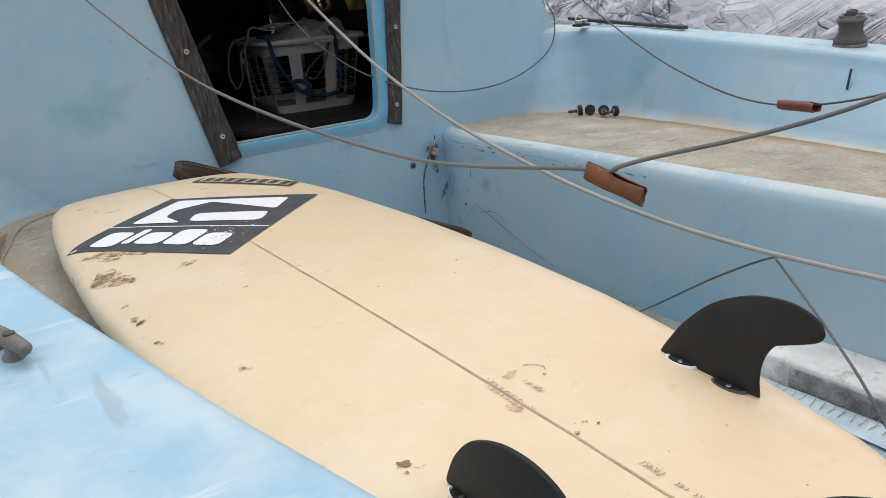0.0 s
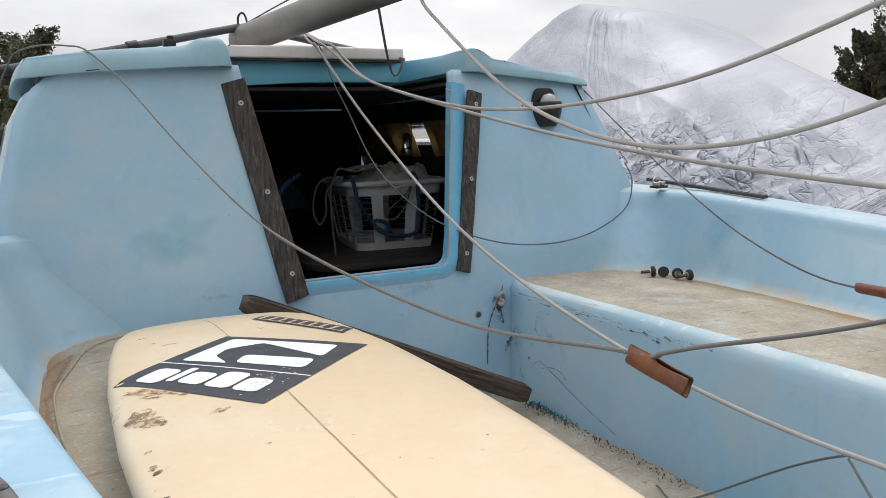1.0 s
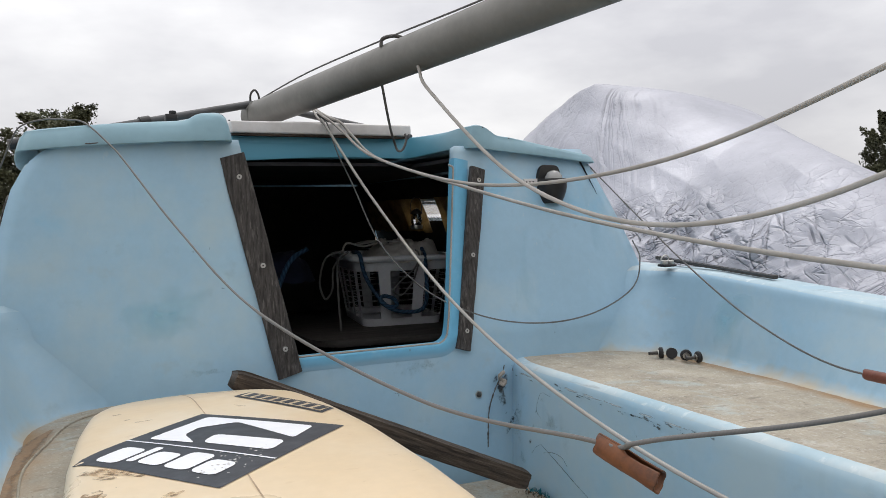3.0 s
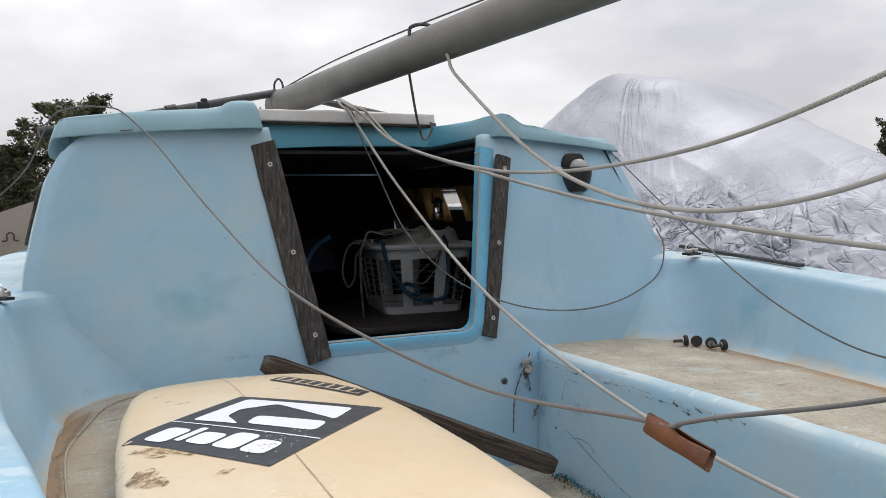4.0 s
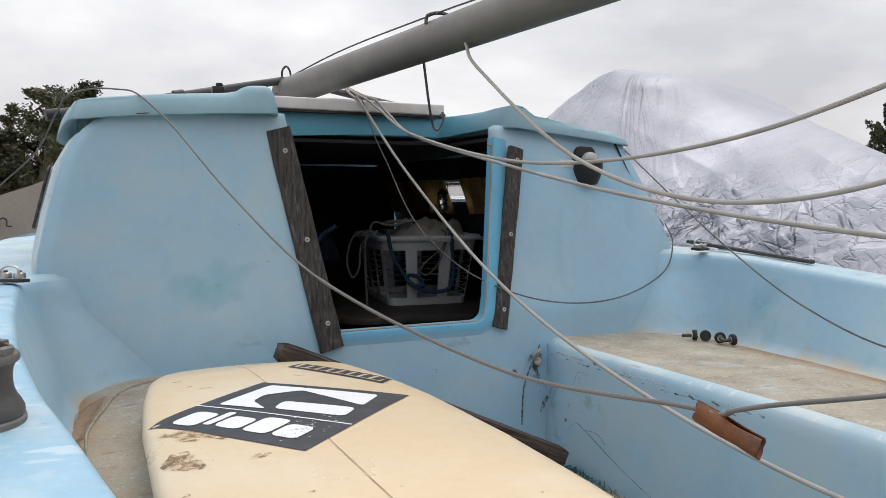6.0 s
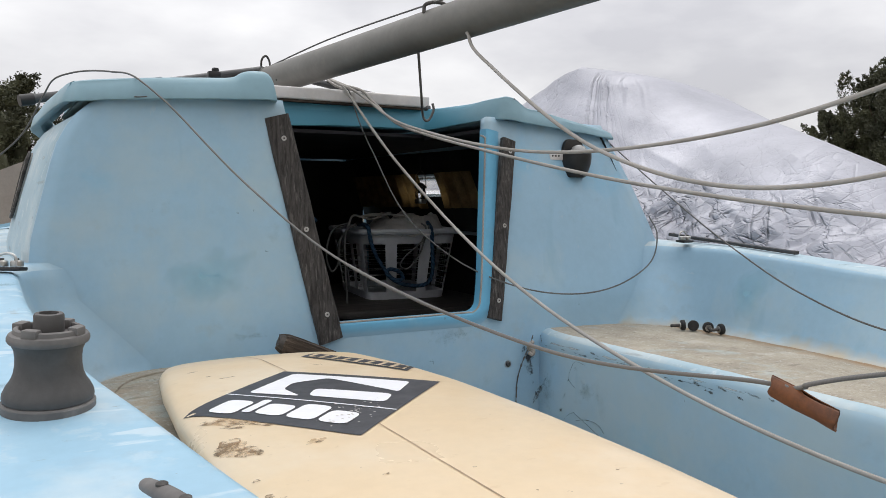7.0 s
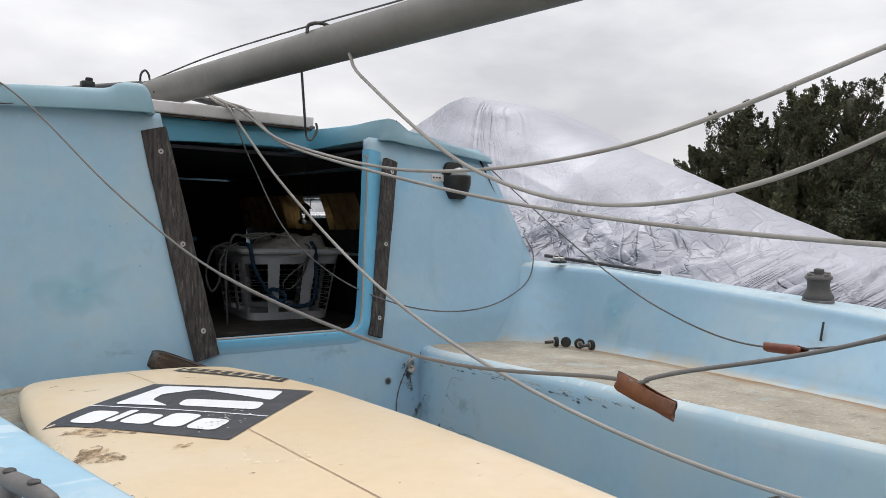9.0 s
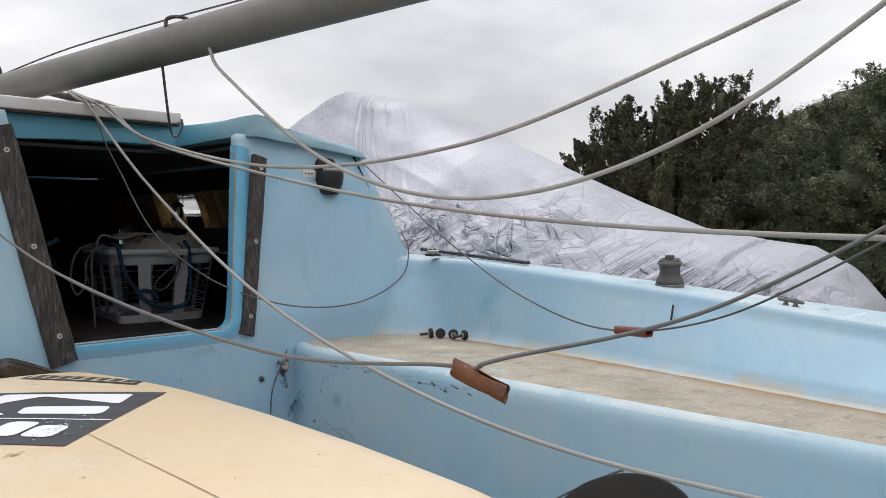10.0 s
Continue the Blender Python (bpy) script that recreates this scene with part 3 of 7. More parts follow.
PORT_EDGE = [(-2.75, -0.52, 0.04), (-1.76, -0.777, 0.035), (-1.59, -0.823, 0.035), (-1.41, -0.865, 0.035), (-1.31, -0.888, 0.035), (-1.13, -0.924, 0.035), (-0.97, -0.960, 0.04), (-0.7, -1.0, 0.055), (-0.45, -1.018, 0.078), (-0.2, -1.024, 0.09)]
STAR_EDGE = [(-2.75, 0.74, 0.14), (-1.59, 0.942, 0.14), (-1.37, 0.968, 0.13), (-0.95, 1.016, 0.10), (-0.55, 1.033, 0.075), (-0.2, 1.035, 0.06)]


def coaming(name, table, side, foot_r, top_r, soft_end=0.026, lip=0.026):
    """Inner wall, rounded top and outer face of one cockpit side, curling into the bulkhead at its forward end."""
    stations = []
    for i in range(46):
        y = -2.75 + (2.75 - 0.2) * i / 45
        x, d = lerp_table(table, y)
        stations.append(((x - side * d, y), (x, y), (side * 1.2, y), coaming_z(y), lip, 0))
    x, d = lerp_table(table, -0.2)
    fx = x - side * d
    for k in range(1, 13):
        a = radians(90 * k / 12)
        run = 1 - (1 - k / 12) ** 2.5
        f = (fx - side * foot_r * (1 - math.cos(a)), -0.2 + (0.2 + 0.012 - foot_r) * run + foot_r * math.sin(a))
        yt = bulkhead_y(x - side * top_r, coaming_z(0)) + 0.004
        t = (x - side * top_r * (1 - math.cos(a)), -0.2 + (0.2 + yt - top_r) * run + top_r * math.sin(a))
        o = (side * (1.2 - 0.06 * (k / 12)), -0.2 + 0.46 * (k / 12))
        stations.append((f, t, o, coaming_z(-0.2) + 0.012 * k / 12, lip + (soft_end - lip) * k / 12, 3 * (k / 12) ** 2 - 2 * (k / 12) ** 3))
    bm = bmesh.new()
    lay = bm.verts.layers.float.new("stain")
    rows, profs = [], []
    for f, t, o, zt, er, q in stations:
        F, T, O = Vector(f), Vector(t), Vector(o)
        out = (T - F).normalized() if (T - F).length > 1e-4 else Vector((side, 0))
        O2 = O if (O - T).dot(out) > 0.05 else T + out * 0.06
        zs = 0.427
        prof = [(F - out * 0.04, zs - 0.001), (F - out * 0.018, zs + 0.003), (F, zs + 0.012), (F + out * 0.010, zs + 0.032), *(((F + out * 0.010).lerp(T - out * er * 0.22, h), (zs + 0.032) + h * (zt - er * 1.8 - zs - 0.032)) for h in (0.11, 0.22, 0.33, 0.44, 0.55, 0.66, 0.77, 0.88)),
                (T - out * er * 0.22, zt - er * 1.8), (T - out * er * 0.04, zt - er), (T + out * er * 0.35, zt - er * 0.36), (T + out * er, zt - er * 0.04), (T + out * er * 1.9, zt),
                (O2 - (O2 - T).normalized() * 0.03, zt), (O2, zt - 0.012), (O2 + (O2 - T).normalized() * 0.012, zt - 0.05), (O2 + (O2 - T).normalized() * 0.02, 0.42)]
        profs.append((prof, q))
    shift = [bulkhead_y(p.x, z) - 0.0015 - p.y if i < 17 else 0 for i, (p, z) in enumerate(profs[-1][0])]
    for prof, q in profs:
        rows.append([bm.verts.new((p.x, p.y + q * d, z)) for (p, z), d in zip(prof, shift)])
    for a, b in zip(rows, rows[1:]):
        for i in range(len(a) - 1):
            fc = bm.faces.new((a[i], a[i + 1], b[i + 1], b[i]))
            fc.material_index = 1 if i >= 14 else 0
    bmesh.ops.recalc_face_normals(bm, faces=bm.faces)
    for row in rows:
        for v, q in zip(row, (0.8, 0.70, 0.50, 0.22, 0.0)):
            v[lay] = q + (0.25 * noise.noise((v.co.x * 2, v.co.y * 2.2, 5)) if q else 0)
    ob = part(name, bm, gelcoat, boat)
    ob.data.materials.append(gel_chalk if side < 0 else gel_pale)
    return ob


coaming("port_coaming", PORT_EDGE, -1, 0.2, 0.115, 0.05, 0.011)
coaming("starboard_coaming", STAR_EDGE, 1, 0.20, 0.11, 0.045, 0.017)


def seat(name, side):
    """Locker seat: upright front, rounded worn edge, gritty top that falls slightly outward and is rust-stained along the wall."""
    table = PORT_EDGE if side < 0 else STAR_EDGE
    bm = bmesh.new()
    lay = bm.verts.layers.float.new("stain")
    rows = []
    for i in range(91):
        y = -2.7 + (2.7 + 0.03) * i / 90
        x, d = lerp_table(table, y)
        edge = 0.42 + (0.02 * ((y + 0.12) / 0.12) ** 2 if y > -0.12 else 0)
        wall = max(abs(x) - d + 0.05, edge + 0.2)
        prof = [(edge - 0.012, 0.03, 0.5), (edge - 0.008, 0.14, 0.1), (edge - 0.006, 0.25, 0), (edge, 0.395, 0), (edge + 0.002, 0.418, 0), (edge + 0.009, 0.434, 0), (edge + 0.022, 0.443, 0), (edge + 0.040, SEAT, 0), (edge + 0.056, SEAT, 0)]
        for k in range(1, 19):
            f = k / 18
            px = edge + 0.056 + (wall - edge - 0.056) * f
            near = math.exp(-(wall - 0.05 - px) / (0.10 if side > 0 else 0.12)) if px < wall - 0.05 else 1.0
            gut = 0.6 * math.exp(-abs(wall - 0.05 - px) / 0.022) if side < 0 else 0.62 * math.exp(-abs(wall - 0.075 - px) / 0.035) * (0.8 + 0.6 * noise.noise((y * 5, 0, 2)))
            prof.append((px, SEAT + (0.4265 - SEAT) * f ** 1.3, gut + (0.08 if side < 0 else 0.0) + 0.72 * near * (0.75 + 0.7 * noise.noise((y * 2.6, side * 4, 0)))))
        row = []
        for px, pz, st in prof:
            v = bm.verts.new((side * px, y, pz + 0.0025 * noise.noise((px * 3, y * 3, side)) + (0.0012 * noise.noise((px * 20, y * 20, 4)) if pz > 0.40 else 0)))
            v[lay] = st
            row.append(v)
        rows.append(row)
    for a, b in zip(rows, rows[1:]):
        for i in range(len(a) - 1):
            f = bm.faces.new((a[i], a[i + 1], b[i + 1], b[i]))
            f.material_index = 1 if i >= 7 else 2 if i >= 5 else 0
    bmesh.ops.recalc_face_normals(bm, faces=bm.faces)
    ob = part(name, bm, gelcoat, boat, "blue fibreglass cockpit seat with dirty tan non-skid top")
    ob.data.materials.append(nonskid)
    ob.data.materials.append(gel_pale)


def port_seat_z(x, y):
    xe, d = lerp_table(PORT_EDGE, y)
    wall = max(abs(xe) - d + 0.05, 0.62)
    f = max(0, (abs(x) - 0.476) / (wall - 0.476))
    return SEAT + (0.4265 - SEAT) * min(1, f) ** 1.3 + 0.0025 * noise.noise((-x * 3, y * 3, -1))


def gutter(u, v):
    """Rusty water channel between the seat's moulded panel and the coaming."""
    y = -0.95 + 0.80 * v
    mid = lerp_table(GUTTER, y)[0]
    x = mid + (u - 0.5) * 0.050 * math.sin(math.pi * min(1, v * 1.6 + 0.1) * 0.5) * min(1, (1 - v) * 6 + 0.15)
    return (x, y, port_seat_z(x, y) + 0.0035 + 0.0006 * noise.noise((x * 50, y * 20, 3)))


GUTTER = [(-1.0, -0.905), (-0.75, -0.925), (-0.488, -0.934), (-0.361, -0.917), (-0.263, -0.897), (-0.196, -0.880), (-0.12, -0.850)]
PANEL = [(-0.872, -1.0), (-0.892, -0.80), (-0.902, -0.66), (-0.906, -0.479), (-0.894, -0.378), (-0.866, -0.258), (-0.839, -0.150), (-0.800, -0.080), (-0.740, -0.044), (-0.66, -0.032), (-0.55, -0.030)]
seat("port_seat", -1)
bm = sheet(gutter, 8, 60)
lay = bm.verts.layers.float.new("fade")
for v in bm.verts:
    v[lay] = max(0, 1 - abs(v.co.x - lerp_table(GUTTER, v.co.y)[0]) / 0.026)
part("rusty_gutter", bm, rust_pale, boat, "rust-brown gutter along the seat's outer edge")
part("panel_edge", tube([(x, y, port_seat_z(x, y) + 0.0010) for x, y in PANEL], 0.0042, 8, 10, flat=0.6), nonskid, boat, "low moulded edge of the non-skid panel")
seat("starboard_seat", 1)
part("cockpit_sole", sheet(lambda u, v: (-0.43 + 0.86 * u, -2.7 + 2.73 * v, SOLE + 0.004 * noise.noise((u * 5, v * 9, 0))), 20, 50), nonskid, boat, "dirty tan non-skid cockpit floor")

LEFT_OUT = [(-0.2, -0.98), (0.40, -0.99), (0.62, -1.005), (0.73, -0.998), (0.77, -0.992), (0.952, -0.945), (0.992, -0.932), (1.05, -0.90), (1.085, -0.86), (1.11, -0.80), (1.14, -0.70)]
RIGHT_OUT = [(-0.2, 1.02), (0.45, 1.03), (0.62, 1.02), (0.73, 1.0), (0.91, 0.935), (1.06, 0.865), (1.11, 0.84), (1.14, 0.83)]


def open_left(z):
    return -0.252 - 0.215 * (z - 0.54)


def open_right(z):
    return 0.222 + 0.155 * (z - 0.515)


def bulkhead():
    """Cabin's after wall, leaning forward, with the tapered companionway cut through it."""
    bm = bmesh.new()
    zs = [0.0, 0.12, 0.24, 0.34, 0.42, 0.47, 0.498, SILL + 0.012, SILL + 0.020, SILL + 0.032, SILL + 0.05, 0.58, 0.64, 0.70, 0.76, 0.82, 0.88, 0.94, 0.99, 1.03, 1.06, 1.085, 1.105, 1.125]
    NL, NM, NR = 18, 10, 18
    rows = []
    for z in zs:
        xl, xr = lerp_table(LEFT_OUT, z)[0], lerp_table(RIGHT_OUT, z)[0]
        h = max(0.0, z - (SILL + 0.012))
        r = 0.042
        inset = r - math.sqrt(max(0.0, r * r - (r - min(h, r)) ** 2))
        a, b = open_left(max(z, 0.51)) + inset * 0.4, open_right(max(z, 0.515)) - inset
        xs = [xl + (a - xl) * i / NL for i in range(NL)] + [a + (b - a) * i / NM for i in range(NM)] + [b + (xr - b) * i / NR for i in range(NR + 1)]
        rows.append([bm.verts.new((x, bulkhead_y(x, z), z)) for x in xs])
    for j in range(len(zs) - 1):
        for i in range(len(rows[0]) - 1):
            if NL <= i < NL + NM and zs[j] >= SILL + 0.011:
                continue
            bm.faces.new((rows[j][i], rows[j][i + 1], rows[j + 1][i + 1], rows[j + 1][i]))
    bmesh.ops.recalc_face_normals(bm, faces=bm.faces)
    if bm.faces[0].normal.y > 0:
        bmesh.ops.reverse_faces(bm, faces=bm.faces)
    ob = part("cabin_bulkhead", bm, gelcoat, boat, "faded blue cabin wall with tapered companionway opening")
    so = ob.modifiers.new("thickness", "SOLIDIFY")
    so.thickness, so.offset = 0.03, -1
    return ob


bulkhead()


def rim_frame():
    """Raised moulded lip along the companionway's sill and right side."""
    path = []
    for k in range(9):
        x = -0.262 + (open_right(0.52) - 0.04 + 0.262) * k / 8
        path.append((x, 0.513, "s"))
    for k in range(1, 8):
        a = radians(90 * k / 8)
        path.append((open_right(0.53) - 0.042 + 0.042 * math.sin(a), 0.513 + 0.042 * (1 - math.cos(a)), "c"))
    for k in range(1, 15):
        z = 0.56 + (1.085 - 0.56) * k / 14
        path.append((open_right(z), z, "v"))
    bm = bmesh.new()
    blend = bm.verts.layers.float.new("blend")
    rows = []
    for i, (x, z, kind) in enumerate(path):
        p0, p1 = path[max(i - 1, 0)], path[min(i + 1, len(path) - 1)]
        t = Vector((p1[0] - p0[0], p1[1] - p0[1])).normalized()
        n = Vector((t.y, -t.x))
        row = []
        w = 1.0 if kind == "s" else 0.0 if kind == "v" else (16 - i) / 8
        wide = 1 - 0.20 * w
        for off, out, bl in ((-0.002, -0.034, 0), (-0.002, 0.003, 0), (0.001, 0.0065, 0), (0.005, 0.008, 0), (0.028 * wide, 0.0066, 0.35 * w), (0.040 * wide, 0.0035, 0.1 + 0.8 * w), (0.050 * wide, 0.0008, 0.3 + 0.7 * w)):
            px, pz = x + n.x * off, z + n.y * off
            row.append(bm.verts.new((px, bulkhead_y(px, pz) - out, pz)))
            row[-1][blend] = bl
        rows.append(row)
    for a, b in zip(rows, rows[1:]):
        for i in range(len(a) - 1):
            bm.faces.new((a[i], a[i + 1], b[i + 1], b[i]))
    bmesh.ops.recalc_face_normals(bm, faces=bm.faces)
    part("companionway_frame", bm, gel_deep, boat, "bright blue moulded lip round the companionway")
    seal = [(x - 0.003, bulkhead_y(x, z) - 0.002, z + 0.003 if k == "s" else z) for x, z, k in path]
    part("companionway_seal", tube(seal[:-1] + [(seal[-2][0] - 0.004, seal[-2][1], seal[-2][2] + 0.010), (seal[-2][0] - 0.016, seal[-2][1] + 0.004, seal[-2][2] + 0.015)], 0.0034, 6, 3), rope_pale, boat, "frayed pale edge trim of the opening")


rim_frame()


def roof_piece(name, outline, zfun, thick):
    bm = prism(outline, thick, 0.013, 4)
    bmesh.ops.subdivide_edges(bm, edges=[e for e in bm.edges if e.calc_length() > 0.3], cuts=4)
    for v in bm.verts:
        v.co.y += 0.024 * v.co.z / thick * max(0, 1 - v.co.y / 0.5)
        v.co.x *= 1 - 0.022 * v.co.z / thick * max(0, min(1, (abs(v.co.x) - 0.7) / 0.15))
        v.co.z += zfun(v.co.x, v.co.y)
    return part(name, bm, gel_roof, boat, "weathered light-blue cabin roof edge")


roof_piece("port_roof", [(-0.875, 0.035), (-0.42, 0.065), (-0.42, 2.3), (-0.76, 2.3), (-0.885, 0.6)], lambda x, y: 1.094 + 0.062 * (x + 0.9) + 0.004 * y, 0.036)
roof_piece("starboard_roof", [(0.375, 0.19), (0.42, 0.15), (0.865, 0.205), (0.77, 2.3), (0.38, 2.3)], lambda x, y: 1.112 - 0.075 * (x - 0.37) + 0.004 * y, 0.036)


def roof_lip():
    """The cabin roof's turned-down edge: one moulding from the port side round the hatch opening to the starboard side."""
    # x, y, lower edge, upper edge
    run = [(-0.78, 2.30, 1.105, 1.160), (-0.935, 1.2, 1.094, 1.148), (-0.947, 0.60, 1.080, 1.136), (-0.922, 0.12, 1.084, 1.137), (-0.903, 0.045, 1.085, 1.137), (-0.875, 0.020, 1.086, 1.138), (-0.80, 0.020, 1.094, 1.147),
           (-0.70, 0.024, 1.102, 1.158), (-0.60, 0.027, 1.109, 1.166), (-0.535, 0.029, 1.113, 1.171), (-0.512, 0.030, 1.114, 1.176), (-0.494, 0.030, 1.115, 1.187), (-0.474, 0.030, 1.116, 1.193), (-0.445, 0.031, 1.117, 1.195), (-0.425, 0.033, 1.118, 1.194), (-0.410, 0.040, 1.118, 1.190), (-0.402, 0.058, 1.118, 1.192), (-0.399, 0.10, 1.116, 1.196),
           (-0.396, 0.35, 1.110, 1.198), (-0.394, 0.55, 1.106, 1.198), (-0.380, 0.604, 1.104, 1.198), (-0.33, 0.622, 1.104, 1.198), (0.0, 0.626, 1.120, 1.202), (0.24, 0.624, 1.121, 1.202), (0.315, 0.608, 1.118, 1.200), (0.342, 0.56, 1.116, 1.196), (0.346, 0.33, 1.119, 1.188), (0.346, 0.21, 1.119, 1.190),
           (0.352, 0.155, 1.118, 1.191), (0.368, 0.122, 1.117, 1.193), (0.395, 0.112, 1.116, 1.194), (0.425, 0.114, 1.113, 1.189), (0.452, 0.117, 1.110, 1.174), (0.478, 0.120, 1.108, 1.162), (0.53, 0.125, 1.104, 1.157), (0.62, 0.132, 1.097, 1.143), (0.74, 0.140, 1.086, 1.124), (0.82, 0.147, 1.078, 1.112), (0.865, 0.158, 1.076, 1.108), (0.893, 0.20, 1.077, 1.110), (0.897, 0.30, 1.08, 1.115), (0.88, 0.9, 1.09, 1.128), (0.79, 2.30, 1.10, 1.14)]
    pts = spline([(x, y, 0) for x, y, a, b in run], 4)
    lows, tops = spline([(a, 0, 0) for x, y, a, b in run], 4), spline([(b, 0, 0) for x, y, a, b in run], 4)
    bm = bmesh.new()
    blend = bm.verts.layers.float.new("blend")
    rows = []
    for k, p in enumerate(pts):
        q = pts[min(k + 1, len(pts) - 1)] - pts[max(k - 1, 0)]
        n = Vector((q.y, -q.x, 0)).normalized()
        a, b = lows[k].x, tops[k].x
        h = b - a
        back = 0.016 + 0.006 * noise.noise((p.x * 3, p.y * 3, 0))
        rows.append([bm.verts.new((p.x + n.x * o, p.y + n.y * o, z)) for o, z in ((-0.030, a + 0.012), (-0.012, a + 0.003), (0.000, a - 0.0005), (0.003, a + 0.0012), (0.0032, a + 0.005), (-0.001, a + h * 0.35), (-0.007, a + h * 0.68), (-0.012, b - 0.012), (-back - 0.001, b - 0.004), (-back - 0.009, b - 0.0005), (-back - 0.022, b), (-back - 0.04, b - 0.004), (-back - 0.05, b - 0.026))])
        for v in rows[-1]:
            # painted shade deepens with distance into the hatch opening
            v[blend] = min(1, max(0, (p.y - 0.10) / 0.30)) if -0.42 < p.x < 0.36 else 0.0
    for a, b in zip(rows, rows[1:]):
        for i in range(len(a) - 1):
            bm.faces.new((a[i], a[i + 1], b[i + 1], b[i]))
    bmesh.ops.recalc_face_normals(bm, faces=bm.faces)
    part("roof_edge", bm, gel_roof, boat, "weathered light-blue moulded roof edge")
    for x, z in ((-0.409, 1.172), (0.405, 1.183), (0.500, 1.150)):
        part("screw_hole", moved(lathe([(0, 0.0008), (0.0022, 0.0006), (0.0024, -0.001)], 8), pose(x, 0.03 if x < 0 else 0.108, z, 90)), iron, boat)
    for x0, x1, r in ((-0.865, -0.83, 0.0014), (-0.815, -0.79, 0.0010), (-0.765, -0.735, 0.0014)):
        part("chipped_edge", tube([(x0, 0.0175, 1.0925 + 0.1 * (x0 + 0.865)), ((x0 + x1) / 2, 0.0185, 1.0935 + 0.1 * (x0 + 0.865)), (x1, 0.020, 1.0925 + 0.1 * (x1 + 0.865))], r, 5, 4), iron, boat)


roof_lip()
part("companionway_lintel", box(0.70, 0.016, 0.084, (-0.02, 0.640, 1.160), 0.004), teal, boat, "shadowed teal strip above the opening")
part("roof_centre", box(0.74, 1.62, 0.03, (-0.02, 1.49, 1.135), 0.004), gel_roof, boat)


def side_x(x0, y):
    """The cabin sides: to port swelling outwards before they close towards the bow, to starboard closing all along."""
    return x0 - 0.085 * y + 0.052 * y * y if x0 < 0 else x0 * (1 - 0.045 * y)


def side_wall(name, out_table, side, hole=None):
    """Cabin side from the bulkhead forward; hole=(y0, y1, z0, z1)."""
    ys = [0.02, 0.3, 0.6, 0.9] + ([hole[0], hole[1]] if hole else [1.4, 1.6]) + [2.28, 2.35]
    zs = [0.62, 0.73] + ([hole[2], hole[3]] if hole else [0.86, 0.99]) + [1.05, 1.105]
    bm = bmesh.new()
    rows = []
    for z in zs:
        x0 = lerp_table(out_table, z)[0]
        rows.append([bm.verts.new((side_x(x0, y), y + bulkhead_y(x0, z) * max(0, 1 - y), z)) for y in ys])
    for j in range(len(zs) - 1):
        for i in range(len(ys) - 1):
            if hole and j == 2 and i == 4:
                continue
            bm.faces.new((rows[j][i], rows[j][i + 1], rows[j + 1][i + 1], rows[j + 1][i]))
    bmesh.ops.recalc_face_normals(bm, faces=bm.faces)
    if bm.faces[0].normal.x * side < 0:
        bmesh.ops.reverse_faces(bm, faces=bm.faces)
    bmesh.ops.subdivide_edges(bm, edges=bm.edges[:], cuts=2)
    ob = part(name, bm, gel_pale if side < 0 else gelcoat, boat)
    so = ob.modifiers.new("thickness", "SOLIDIFY")
    so.thickness, so.offset = 0.025, -1
    return ob


side_wall("port_cabin_side", LEFT_OUT, -1)
side_wall("starboard_cabin_side", RIGHT_OUT, 1, (1.30, 1.75, 0.875, 0.985))
BEAM = [(-2.9, 1.27), (-1.0, 1.30), (1.5, 1.30), (2.4, 1.21), (3.2, 0.98), (4.0, 0.64), (4.6, 0.31), (5.0, 0.015)]
KEEL = [(-2.9, -0.85), (-1.5, -1.10), (2.0, -1.14), (3.4, -0.95), (4.4, -0.35), (5.0, 0.45)]


def hull_point(s, u, y):
    b, zk = lerp_table(BEAM, y)[0], lerp_table(KEEL, y)[0]
    sheer = 0.46 + 0.20 * min(1, max(0, (y + 0.2) / 0.4)) + 0.03 * max(0, y - 1)
    a = u * math.pi / 2
    return (s * b * math.cos(a) ** 0.55, y, sheer + (zk - sheer) * math.sin(a) ** 1.5)


for s in (-1, 1):
    part("side_deck", sheet(lambda u, v: (s * (0.72 + (lerp_table(BEAM, 0.16 + 2.3 * v)[0] - 0.72) * u), 0.16 + 2.3 * v, 0.70 + 0.02 * v - 0.02 * u * u), 8, 20), gel_pale, boat)
    part("hull_side", sheet(lambda u, v: hull_point(s, u, -2.9 + 7.9 * v), 18, 44), gel_roof, boat)
    part("aft_deck", sheet(lambda u, v: (s * (1.17 + 0.12 * u), -2.9 + 2.9 * v, 0.30 + 0.24 * v), 4, 12), gel_chalk, boat)
part("foredeck", sheet(lambda u, v: (lerp_table(BEAM, 2.4 + 2.59 * v)[0] * (2 * u - 1), 2.4 + 2.59 * v, 0.695 + 0.03 * v + 0.07 * (1 - (2 * u - 1) ** 2) * (1 - v)), 16, 24), gel_chalk, boat)
part("cabin_front", sheet(lambda u, v: ((0.86 - 0.16 * v) * (2 * u - 1) * (1 - 0.1 * v), 2.28 + 0.62 * v, 1.125 - 0.40 * v), 10, 8), gelcoat, boat)
part("transom", box(2.46, 0.05, 1.25, (0, -2.86, -0.17), 0.02), gel_roof, boat)


